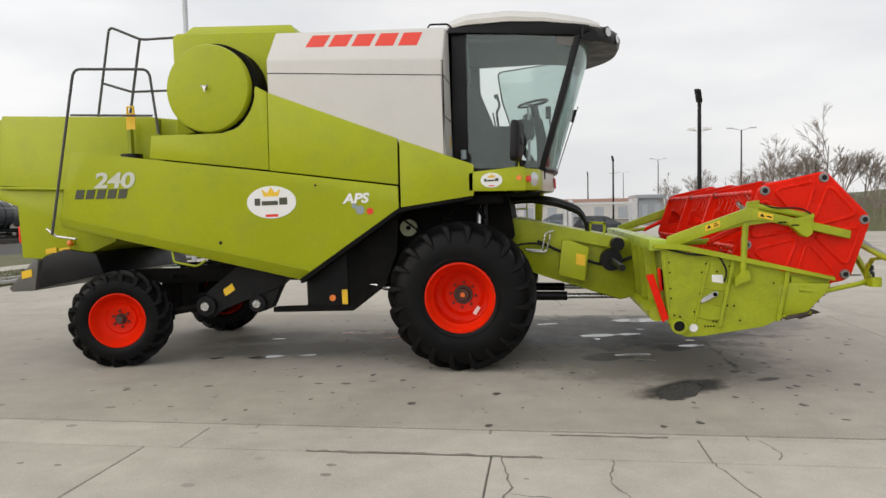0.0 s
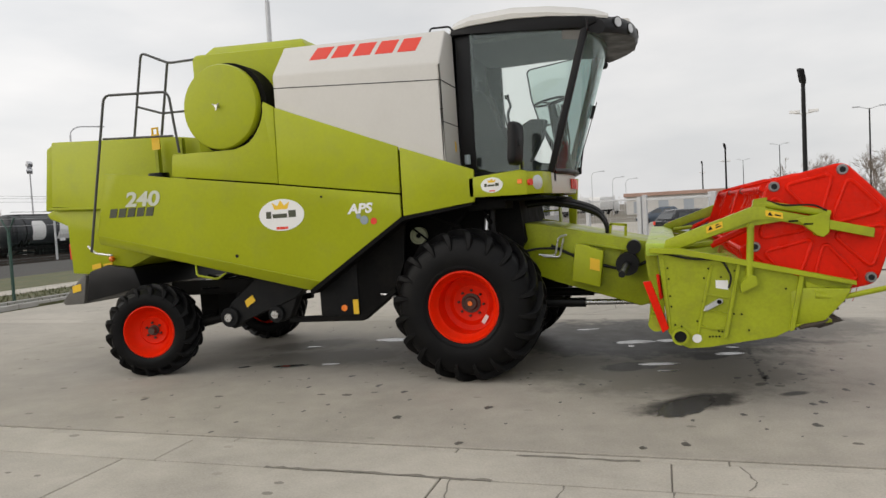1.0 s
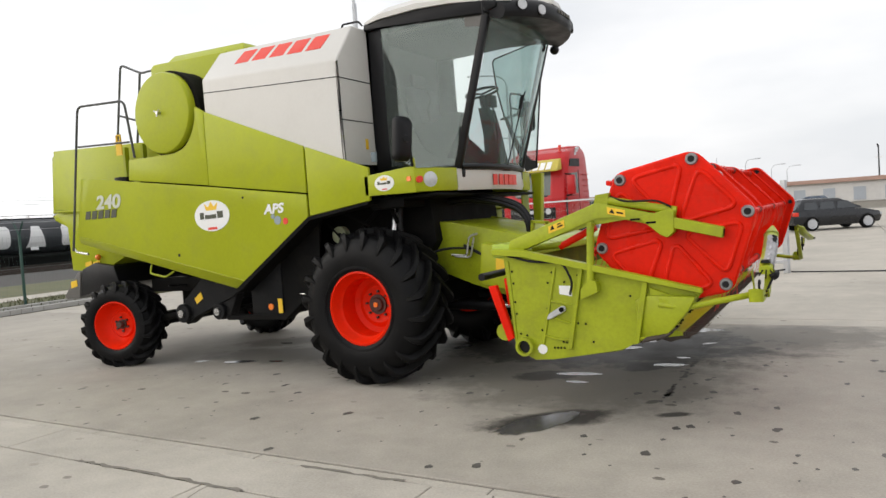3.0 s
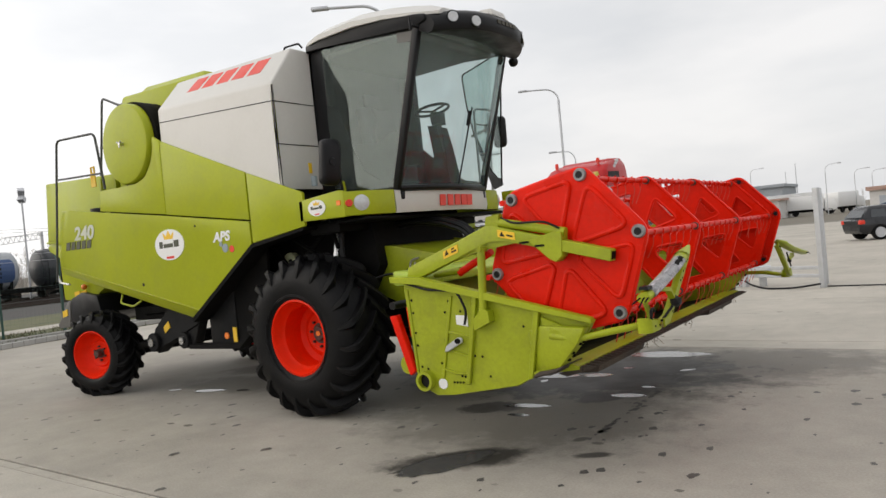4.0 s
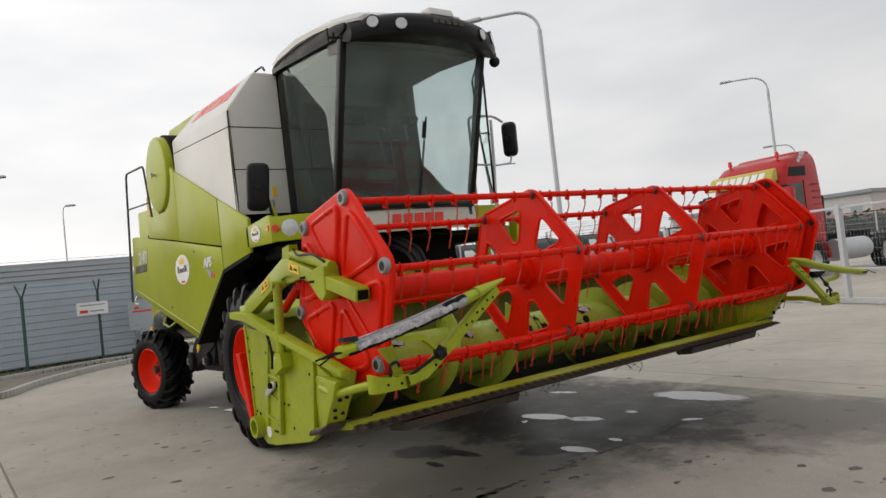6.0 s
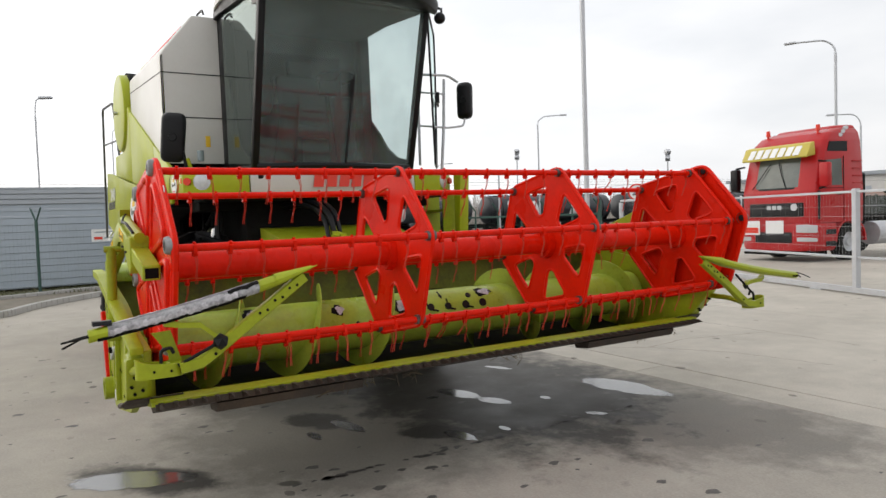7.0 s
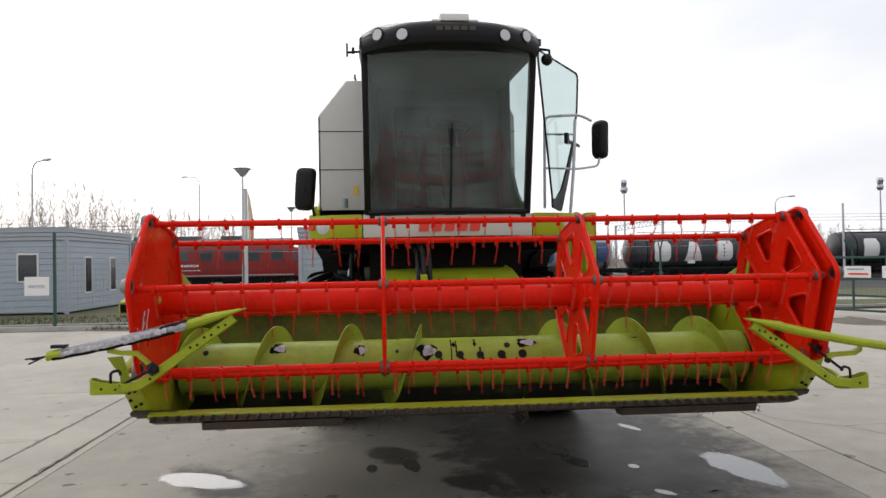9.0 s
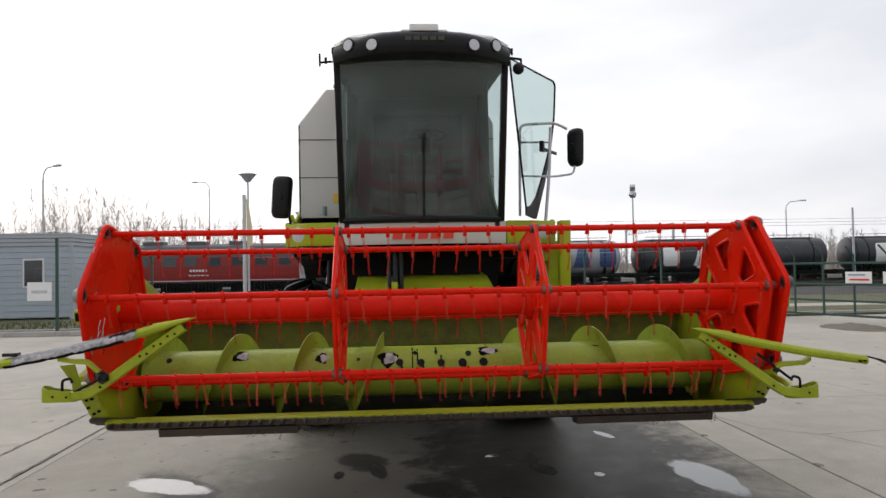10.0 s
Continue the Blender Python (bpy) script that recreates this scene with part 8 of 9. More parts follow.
def tank_wagon(y0, length, paint, letters, letter_mat, label):
    w = thing("tank_wagon", label, "rail wagon", "tank wagons in the siding", (-59.5, y0, -0.45))
    R, L = 1.62, length - 0.9
    bm = B()
    prof = [(0, 0.45), (0.8, 0.5), (1.25, 0.66), (R - 0.06, 0.88), (R, 1.15), (R, L - 0.7), (R - 0.06, L - 0.43), (1.25, L - 0.21), (0.8, L - 0.05), (0, L)]
    lathe(bm, prof, (0, 0, 2.85), 40)
    body = part("tank", bm, paint, w)
    for y in (2.2, L * 0.5, L - 1.8):
        bm = B()
        lathe(bm, [(R, y - 0.06), (R + 0.02, y - 0.06), (R + 0.02, y + 0.06), (R, y + 0.06)], (0, 0, 2.85), 40)
        part("tank_band", bm, M_GREY, body)
    bm = B()
    box(bm, -1.25, 1.25, 0.2, length - 0.2, 0.95, 1.30)
    box(bm, -0.9, 0.9, 4.6, length - 4.6, 0.35, 1.0)
    box(bm, -1.3, 1.3, 0.0, 0.3, 0.85, 1.25)
    box(bm, -1.3, 1.3, length - 0.3, length, 0.85, 1.25)
    for y in (1.8, 2.6, length - 2.6, length - 1.8):
        prism(bm, [(-1.1, 1.1), (1.1, 1.1), (1.35, 1.95), (-1.35, 1.95)], y - 0.1, y + 0.1)
    part("underframe", bm, M_DARK, w, smooth=False)
    for yc in (2.3, length - 2.3):
        for x in (-0.95, 0.95):
            bm = B()
            prism_pts = [(yc - 1.35, 0.55), (yc + 1.35, 0.55), (yc + 0.5, 0.85), (yc - 0.5, 0.85)]
            a = [bm.verts.new((x - 0.05, p, z)) for p, z in prism_pts]
            b = [bm.verts.new((x + 0.05, p, z)) for p, z in prism_pts]
            bm.faces.new(a)
            bm.faces.new(b)
            for i in range(4):
                j = (i + 1) % 4
                bm.faces.new((a[i], a[j], b[j], b[i]))
            bogie = part("bogie", bm, M_DARK, w, smooth=False)
        for d in (-0.9, 0.9):
            for x in (-0.78, 0.78):
                bm = B()
                cyl(bm, (x - 0.06, yc + d, 0.72), (x + 0.06, yc + d, 0.72), 0.46, n=20)
                part("wheel", bm, M_RUST, bogie)
    bm = B()
    box(bm, -0.4, 0.4, 1.6, L - 1.2, 4.48, 4.52)
    tube(bm, [(0.42, 1.6, 4.75), (0.42, L - 1.2, 4.75)], 0.025, 5)
    cyl(bm, (0, L / 2, 4.4), (0, L / 2, 4.7), 0.35, n=16)
    part("walkway", bm, M_GREY, w, smooth=False)
    bm = B()
    for y in (0.55, 1.05):
        tube(bm, [(1.45, y, 0.9), (1.66, y, 2.8), (1.38, y, 3.9), (0.45, y, 4.5)], 0.02, 5)
    for k in range(9):
        a = radians(-40 + 12 * k)
        tube(bm, [(1.6 * math.cos(a), 0.55, 2.85 + 1.6 * math.sin(a)), (1.6 * math.cos(a), 1.05, 2.85 + 1.6 * math.sin(a))], 0.016, 4)
    part("ladder", bm, M_GREY, w, smooth=False)
    def wrap(bm, y0, y1, b0, b1, n=4):
        """A flat painted patch that follows the tank, between two heights given in degrees."""
        prev = None
        for i in range(n + 1):
            f = i / n
            a = radians(b0 + (b1 - b0) * f)
            q = [bm.verts.new(((R + 0.022) * math.cos(a), y[0] + (y[1] - y[0]) * f, 2.85 + (R + 0.022) * math.sin(a))) for y in (y0, y1)]
            if prev:
                bm.faces.new((prev[0], prev[1], q[1], q[0]))
            prev = q

    for k, yc in enumerate(letters):
        bm = B()
        if k % 2 == 0:
            wrap(bm, (yc - 0.58, yc - 0.80), (yc + 0.58, yc + 0.80), -36, -24)
            wrap(bm, (yc - 0.80, yc - 0.80), (yc + 0.80, yc + 0.80), -24, 24)
            wrap(bm, (yc - 0.80, yc - 0.58), (yc + 0.80, yc + 0.58), 24, 36)
        else:
            wrap(bm, (yc - 0.88, yc - 0.36), (yc + 0.88, yc + 0.36), -36, 34)
        part("brand_shape", bm, letter_mat, body, smooth=False)
    bm = B()
    box(bm, R + 0.0, R + 0.03, length * 0.3, length * 0.3 + 0.7, 1.75, 2.05)
    part("data_panel", moved(bm, Matrix.Translation((-0.08, 0, -0.1))), M_STICK, body)
    return w


tank_wagon(1.6, 20.6, M_SILVER, (12.9, 15.7, 18.2), M_BLUE, "silver railway tank wagon with blue brand shapes on the siding")
for k in range(4):
    tank_wagon(22.3 + 21.3 * k, 20.6, M_TANK, (3.7, 6.8, 9.9, 13.1), M_STICK, "black railway tank wagon with white brand shapes on the siding")

# locomotive
M_LOCO = mat("loco_red", (0.30, 0.018, 0.014), 0.45, var=0.12, scale=1.0, fine=8, dirt=(0.12, 0.03, 0.025), dirt_amt=0.5, dirt_scale=0.7)
M_LROOF = mat("loco_roof_grey", (0.10, 0.105, 0.11), 0.6, var=0.15, scale=1.5)
loco = thing("locomotive", "red diesel locomotive with dark roof and black running gear", "locomotive", at=(-52.0, -27.2, -0.65))
loco.scale = (1, 1, 1.12)
bm = B()
sec = [(-1.5, 1.35), (-1.5, 3.2), (-1.35, 3.55), (1.35, 3.55), (1.5, 3.2), (1.5, 1.35)]
rings = []
for y, k in ((0.0, 0.96), (0.6, 1.0), (18.6, 1.0), (19.4, 0.93), (19.8, 0.86)):
    rings.append([bm.verts.new((x * k, y, z if z < 3 else z - (1 - k) * 2.0)) for x, z in sec])
for a, b in zip(rings, rings[1:]):
    for i in range(6):
        j = (i + 1) % 6
        bm.faces.new((a[i], a[j], b[j], b[i]))
bm.faces.new(rings[0])
bm.faces.new(list(reversed(rings[-1])))
lbody = part("body", bev(bm, 0.04, 2), M_LOCO, loco)
bm = B()
prism_pts = [(-1.38, 3.52), (-1.1, 3.95), (-0.5, 4.15), (0.5, 4.15), (1.1, 3.95), (1.38, 3.52)]
a = [bm.verts.new((x, 0.6, z)) for x, z in prism_pts]
b = [bm.verts.new((x, 18.7, z)) for x, z in prism_pts]
bm.faces.new(a)
bm.faces.new(list(reversed(b)))
for i in range(6):
    j = (i + 1) % 6
    bm.faces.new((a[i], a[j], b[j], b[i]))
for y in (3.0, 6.0, 9.5, 13.0):
    box(bm, -0.7, 0.7, y, y + 1.6, 4.1, 4.35)
part("roof", bm, M_LROOF, loco, smooth=False)
for k in range(9):
    bm = B()
    y = 2.0 + 1.9 * k
    box(bm, 1.49, 1.52, y, y + (0.95 if k % 3 else 1.2), 2.50, 3.12)
    part("window", bm, M_PANE, lbody, smooth=False)
bm = B()
for s in (-1, 1):
    box(bm, min(s * 0.15, s * 1.05), max(s * 0.15, s * 1.05), 19.55, 19.72, 2.55, 3.2)
part("cab_window", bm, M_PANE, lbody, smooth=False)
bm = B()
box(bm, 1.40, 1.52, 18.75, 19.2, 2.5, 3.2)
part("cab_side_window", bm, M_PANE, lbody, smooth=False)
for k in range(11):
    bm = B()
    if k < 6:
        box(bm, 1.505, 1.515, 10.0 + 0.24 * k, 10.17 + 0.24 * k, 2.10, 2.26)
    else:
        box(bm, 1.505, 1.515, 7.86 + 0.34 * k, 8.10 + 0.34 * k, 1.80, 1.87)
    part("number_bar", bm, M_STICK, lbody, smooth=False)
bm = B()
box(bm, 1.495, 1.512, 0.4, 18.6, 3.16, 3.30)
part("gutter", bm, M_LROOF, lbody, smooth=False)
bm = B()
box(bm, 1.50, 1.515, 0.4, 19.0, 1.42, 1.48)
part("trim_line", bm, M_GALV, lbody, smooth=False)
bm = B()
box(bm, -1.35, 1.35, 0.2, 19.4, 0.95, 1.36)
box(bm, -1.0, 1.0, 7.5, 12.0, 0.4, 1.0)
for s in (-1, 1):
    for yc in (3.6, 15.6):
        box(bm, s * 1.1 - 0.08, s * 1.1 + 0.08, yc - 2.4, yc + 2.4, 0.6, 0.95)
box(bm, -1.4, 1.4, 19.4, 19.9, 0.9, 1.3)
part("running_gear", bm, M_DARK, loco, smooth=False)
for yc in (3.6, 15.6):
    for d in (-1.9, 0, 1.9):
        bm = B()
        cyl(bm, (0.7, yc + d, 0.8), (0.95, yc + d, 0.8), 0.52, n=20)
        part("wheel", bm, M_RUST, loco)
for s in (-1, 1):
    bm = B()
    cyl(bm, (s * 0.85, 19.75, 1.75), (s * 0.85, 19.95, 1.75), 0.16, n=14)
    part("headlamp", bm, M_LENS, loco)

# ---- road vehicles ----
M_TRED = mat("truck_red", (0.42, 0.009, 0.011), 0.35, var=0.06, scale=2, coat=0.1, spec=0.3)
M_CARBLK = mat("car_black", (0.008, 0.009, 0.012), 0.25, var=0.1, scale=2, coat=0.25)
M_CARSIL = mat("car_silver", (0.40, 0.42, 0.44), 0.3, metal=0.4, var=0.06, scale=2, coat=0.5)
M_CARBLU = mat("car_dark_blue", (0.03, 0.05, 0.08), 0.25, var=0.1, scale=2, coat=0.6)
bm = B()
lathe(bm, [(0.0, 0.05), (0.22, 0.05), (0.24, 0.0), (0.31, -0.01), (0.33, 0.05), (0.33, 0.17), (0.31, 0.22), (0.0, 0.22)], (0, 0, 0), 24)
car_tyre = mesh_of("wheel", bm, M_TYRE)
bm = B()
lathe(bm, [(0.0, 0.01), (0.05, 0.0), (0.2, 0.02), (0.225, 0.0), (0.225, 0.06)], (0, 0, 0), 20)
car_rim = mesh_of("rim", bm, M_GALV)


def car(at, ang, paint, label, estate=True):
    """A hatchback, heading along +x before it is turned."""
    c = thing("parked_car", label, "car", "parked cars", at)
    c.rotation_euler = (0, 0, radians(ang))
    bm = B()
    rings = []
    for x, hw, zb, zs in ((-2.05, 0.74, 0.42, 0.86), (-1.95, 0.82, 0.30, 0.93), (-1.2, 0.87, 0.22, 0.97), (0.4, 0.88, 0.22, 0.95), (1.2, 0.86, 0.22, 0.90), (1.95, 0.78, 0.28, 0.74), (2.12, 0.62, 0.38, 0.60)):
        rings.append([bm.verts.new(p) for p in ((x, -hw * 0.9, zb), (x, -hw, zb + 0.18), (x, -hw, zs - 0.12), (x, -hw * 0.93, zs), (x, hw * 0.93, zs), (x, hw, zs - 0.12), (x, hw, zb + 0.18), (x, hw * 0.9, zb))])
    for a, b in zip(rings, rings[1:]):
        for i in range(8):
            j = (i + 1) % 8
            bm.faces.new((a[i], a[j], b[j], b[i]))
    bm.faces.new(rings[0])
    bm.faces.new(list(reversed(rings[-1])))
    part("body", bm, paint, c)
    tail_x = -1.95 if estate else -1.5
    bm = B()
    rings = []
    for z, x0, x1, hw in ((0.93, tail_x, 1.15, 0.80), (1.30, tail_x + 0.28, 0.45, 0.66), (1.43, tail_x + 0.45, 0.12, 0.60), (1.46, tail_x + 0.7, -0.2, 0.55)):
        rings.append([bm.verts.new(p) for p in ((x0, -hw, z), (x1, -hw, z), (x1, hw, z), (x0, hw, z))])
    for a, b in zip(rings, rings[1:]):
        for i in range(4):
            j = (i + 1) % 4
            bm.faces.new((a[i], a[j], b[j], b[i]))
    bm.faces.new(rings[-1])
    bm.faces.new(list(reversed(rings[0])))
    cabin = part("cabin", bm, paint, c)
    for s in (-1, 1):
        for x0, x1 in ((tail_x + 0.34, -0.95), (-0.88, -0.15), (-0.08, 0.62)):
            bm = B()
            v = [bm.verts.new(p) for p in ((x0, s * 0.803, 0.97), (x1 + (0.25 if x1 > 0.5 else 0.0), s * 0.803, 0.97), (x1 - (0.12 if x1 > 0.5 else 0), s * 0.672, 1.30), (x0 + 0.12, s * 0.672, 1.30))]
            bm.faces.new(v)
            part("window", bm, M_PANE, cabin, smooth=False)
    for x, xt in ((tail_x - 0.005, tail_x + 0.255), (1.155, 0.475)):
        bm = B()
        bm.faces.new([bm.verts.new(p) for p in ((x, -0.70, 0.99), (x, 0.70, 0.99), (xt, 0.58, 1.28), (xt, -0.58, 1.28))])
        part("windscreen", bm, M_PANE, cabin, smooth=False)
    for s in (-1, 1):
        bm = B()
        box(bm, -2.06, -1.86, s * 0.72 - 0.12, s * 0.72 + 0.12, 0.70, 0.88)
        part("tail_lamp", bev(bm, 0.03), M_LETRED, c)
        bm = B()
        box(bm, 1.88, 2.06, s * 0.62 - 0.14, s * 0.62 + 0.14, 0.56, 0.68)
        part("headlamp", bev(bm, 0.03), M_LENS, c)
        for x in (-1.28, 1.30):
            m = Matrix.Translation((x, s * 0.90, 0.33)) @ Matrix.Rotation(0 if s < 0 else math.pi, 4, 'Z')
            wl_ = place("wheel", car_tyre, c, m)
            place("rim", car_rim, wl_, Matrix.Identity(4))
    return c


car((3.9, 29.8, 0), 32, M_CARBLK, "black hatchback parked beyond the gate", True)
car((-17.4, 51.5, 0), 175, M_CARSIL, "silver hatchback parked in a row beyond the gate", True)
car((2.2, 54.0, 0), 178, M_CARBLU, "dark blue car parked in a row beyond the gate", False)
car((-20.8, 51.0, 0), 170, M_CARBLK, "black car parked in a row beyond the gate", False)
car((12.5, 39.0, 0), 2, M_CARBLU, "dark blue hatchback parked by the far fence", True)
car((17.2, 39.5, 0), 2, M_CARSIL, "silver hatchback parked by the far fence", True)

# tractor unit
truck = thing("lorry_cab", "red lorry tractor unit with a yellow sun visor", "truck", at=(-6.0, 18.2, 0))
truck.rotation_euler = (0, 0, radians(-90 - 6))
truck.scale = (1.14, 1.14, 1.14)


def loft(bm, rows):
    rings = [[bm.verts.new(p) for p in r] for r in rows]
    for a, b in zip(rings, rings[1:]):
        for i in range(len(a)):
            j = (i + 1) % len(a)
            bm.faces.new((a[i], a[j], b[j], b[i]))
    bm.faces.new(rings[0])
    bm.faces.new(list(reversed(rings[-1])))
    return bm


M_VISOR = mat("gold_visor_paint", (0.52, 0.42, 0.06), 0.45, var=0.08)
M_TGLASS = mat("truck_glass", (0.10, 0.115, 0.105), 0.08, var=0.3, scale=1.4, spec=0.55)
bm = B()
loft(bm, [[(-1.85, -w, z), (x1 - 0.16, -w, z), (x1 - 0.04, -w * 0.93, z), (x1 + 0.04, -w * 0.6, z), (x1 + 0.06, 0, z), (x1 + 0.04, w * 0.6, z), (x1 - 0.04, w * 0.93, z), (x1 - 0.16, w, z), (-1.85, w, z)] for z, x1, w in
          ((1.06, 0.05, 1.24), (1.92, 0.06, 1.25), (2.0, 0.04, 1.25), (2.95, -0.18, 1.20), (3.30, -0.34, 1.17), (3.50, -0.58, 1.12), (3.62, -0.95, 1.05), (3.66, -1.25, 0.98))])
tb = part("cab_shell", bev(bm, 0.02, 2), M_TRED, truck, "red lorry cab body")
bm = B()
loft(bm, [[(-1.85, -w, z), (x1 - 0.3, -w, z), (x1, -w * 0.85, z), (x1, w * 0.85, z), (x1 - 0.3, w, z), (-1.85, w, z)] for z, x1, w in ((3.58, -0.98, 1.02), (3.70, -1.12, 1.0), (3.74, -1.35, 0.94))])
part("roof_spoiler", bev(bm, 0.02, 1), M_TRED, tb)
bm = B()
loft(bm, [[(-0.72, -w, z), (-0.05, -w, z), (0.14, -w * 0.86, z), (0.21, -w * 0.6, z), (0.21, w * 0.6, z), (0.14, w * 0.86, z), (-0.05, w, z), (-0.72, w, z)] for z, w in ((0.30, 1.16), (0.40, 1.23), (1.02, 1.25), (1.055, 1.22))])
bumper = part("bumper", bev(bm, 0.02, 1), M_TRED, truck, "red front bumper")
# windscreen in a black surround
for nm, grow, back, material in (("screen_surround", 0.05, 0.0, M_BLACK), ("windscreen", 0.0, 0.012, M_TGLASS)):
    bm = B()
    rows = []
    for z, w in ((2.04 - grow, 1.10), (2.5, 1.08), (2.92 + grow * 0.4, 1.05)):
        x1 = 0.04 - 0.2316 * (z - 2.0) + 0.02 + back
        rows.append([bm.verts.new((x1 + 0.055 - 0.12 * (abs(k) / 4) ** 2.2, (w + grow * 0.4) * k / 4, z)) for k in range(-4, 5)])
    for a, b in zip(rows, rows[1:]):
        for k in range(8):
            bm.faces.new((a[k], a[k + 1], b[k + 1], b[k]))
    part(nm, bm, material, tb)
bm = B()
for y0, y1 in ((-0.75, -0.25), (0.35, 0.05)):
    tube(bm, [(0.12, y0, 2.04), (0.075, (y0 + y1) / 2, 2.35), (0.0, y1, 2.72)], 0.014, 5)
part("wiper", bm, M_BLACK, tb)
bm = B()
prism(bm, [(-0.16, 2.90), (0.17, 2.83), (0.185, 2.87), (0.02, 3.20), (-0.12, 3.25)], -1.06, 1.06)
vz = part("sun_visor", bev(bm, 0.01), M_VISOR, truck, "yellow visor with white name shapes")
for k in range(7):
    y = -0.86 + 0.245 * k
    bm = B()
    bm.faces.new([bm.verts.new(q) for q in ((0.190, y, 2.90), (0.190, y + 0.19, 2.90), (0.062, y + 0.235, 3.15), (0.062, y + 0.045, 3.15))])
    part("name_shape", bm, M_STICK, vz, smooth=False)
# grille with slats, lower intake
bm = B()
box(bm, 0.05, 0.135, -0.86, 0.86, 1.24, 1.62)
grille = part("grille", bev(bm, 0.02), M_BLACK, truck, "black slatted grille")
for k in range(4):
    bm = B()
    box(bm, 0.13, 0.150, -0.82, 0.82, 1.275 + 0.085 * k, 1.30 + 0.085 * k)
    part("slat", bm, M_GREY, grille, smooth=False)
for k in range(3):
    bm = B()
    box(bm, 0.150, 0.158, -0.24 + 0.17 * k, -0.11 + 0.17 * k, 1.44, 1.55)
    part("brand_shape", bm, M_GALV, grille, smooth=False)
bm = B()
cyl(bm, (0.13, 0.62, 1.50), (0.158, 0.62, 1.50), 0.10, n=18)
part("badge", bm, M_GALV, grille)
bm = B()
box(bm, 0.17, 0.222, -0.60, 0.60, 0.52, 0.82)
intake = part("lower_intake", bev(bm, 0.015), M_BLACK, bumper)
for k in range(4):
    bm = B()
    box(bm, 0.218, 0.232, -0.58, 0.58, 0.555 + 0.068 * k, 0.572 + 0.068 * k)
    part("slat", bm, M_GREY, intake, smooth=False)
bm = B()
box(bm, -0.6, 0.16, -1.05, 1.05, 0.18, 0.32)
part("under_apron", bm, M_DARK, truck, smooth=False)
for s in (-1, 1):
    for nm, z0, z1, ya in (("headlamp", 0.80, 1.03, 0.72), ("fog_lamp", 0.56, 0.68, 0.74)):
        bm = B()
        a = [(0.215, s * ya), (0.165, s * 1.06), (0.02, s * 1.235), (-0.02, s * 1.16), (0.08, s * ya)]
        lo = [bm.verts.new((x, y, z0)) for x, y in a]
        hi = [bm.verts.new((x, y, z1 - (0.03 if x < 0.1 else 0))) for x, y in a]
        bm.faces.new(lo)
        bm.faces.new(list(reversed(hi)))
        for i in range(5):
            j = (i + 1) % 5
            bm.faces.new((lo[i], hi[i], hi[j], lo[j]))
        part(nm, bev(bm, 0.012, 1), M_LENS, bumper, "clear lamp lens")
    # corner deflector, mirrors, side windows
    bm = B()
    prism(bm, [(-0.06, 1.16), (-0.02, 1.16), (-0.02, 1.92), (-0.08, 1.92)], s * 1.235 - 0.02, s * 1.235 + 0.02)
    part("deflector_gap", bm, M_BLACK, tb, smooth=False)
    bm = B()
    box(bm, -0.10, 0.10, s * 1.46 - 0.13, s * 1.46 + 0.13, 2.02, 2.66)
    mh = part("mirror", bev(bm, 0.05, 2), M_TRED if s > 0 else M_BLACK, truck)
    for za, zb in ((2.72, 2.68), (1.98, 2.02)):
        bm = B()
        tube(bm, [(-0.1, s * 1.2, za), (0.0, s * 1.45, zb)], 0.03, 6)
        part("mirror_arm", bm, M_BLACK, mh)
    bm = B()
    prism(bm, [(-0.98, 2.06), (-0.20, 2.06), (-0.34, 2.74), (-0.94, 2.78)], s * 1.228 - 0.016, s * 1.228 + 0.022)
    part("side_window", bm, M_TGLASS, tb, smooth=False)
    bm = B()
    prism(bm, [(-1.25, 2.98), (-0.42, 2.98), (-0.55, 3.24), (-1.25, 3.26)], s * 1.185 - 0.02, s * 1.185 + 0.022)
    part("upper_window", bm, M_BLACK, tb, smooth=False)
    for q in ([(-1.04, 1.1), (-1.02, 1.1), (-1.02, 2.85), (-1.04, 2.85)], [(-1.04, 1.98), (-0.16, 1.98), (-0.16, 1.995), (-1.04, 1.995)]):
        bm = B()
        prism(bm, q, s * 1.25 - 0.012, s * 1.25 + 0.004)
        part("door_seam", bm, M_DARK, tb, smooth=False)
    bm = B()
    prism(bm, [(-0.92, 1.80), (-0.74, 1.80), (-0.74, 1.86), (-0.92, 1.86)], s * 1.25 - 0.01, s * 1.25 + 0.025)
    part("door_handle", bm, M_BLACK, tb, smooth=False)
    for k in range(7):
        bm = B()
        prism(bm, [(-1.80, 1.5 + 0.2 * k), (-1.42, 1.5 + 0.2 * k), (-1.42, 1.53 + 0.2 * k), (-1.80, 1.53 + 0.2 * k)], s * 1.235 - 0.02, s * 1.235 + 0.022)
        part("side_louvre", bm, M_TRED, tb, smooth=False)
    for k in range(3):
        bm = B()
        cyl(bm, (-1.10 - 0.12 * k, s * 1.06, 3.42 + 0.10 * k), (-1.04 - 0.12 * k, s * 1.16, 3.43 + 0.10 * k), 0.055, n=12)
        part("roof_lamp", bm, M_LENS, tb)
    bm = B()
    cyl(bm, (-0.62, s * 0.80, 3.45), (-0.62, s * 0.80, 3.58), 0.05, 0.03, 10)
    cyl(bm, (-0.62, s * 0.80, 3.58), (-0.62, s * 0.80, 3.74), 0.065, 0.05, 12)
    part("beacon", bm, M_LETRED, truck)
    # wheel arch, steps
    bm = B()
    prev = None
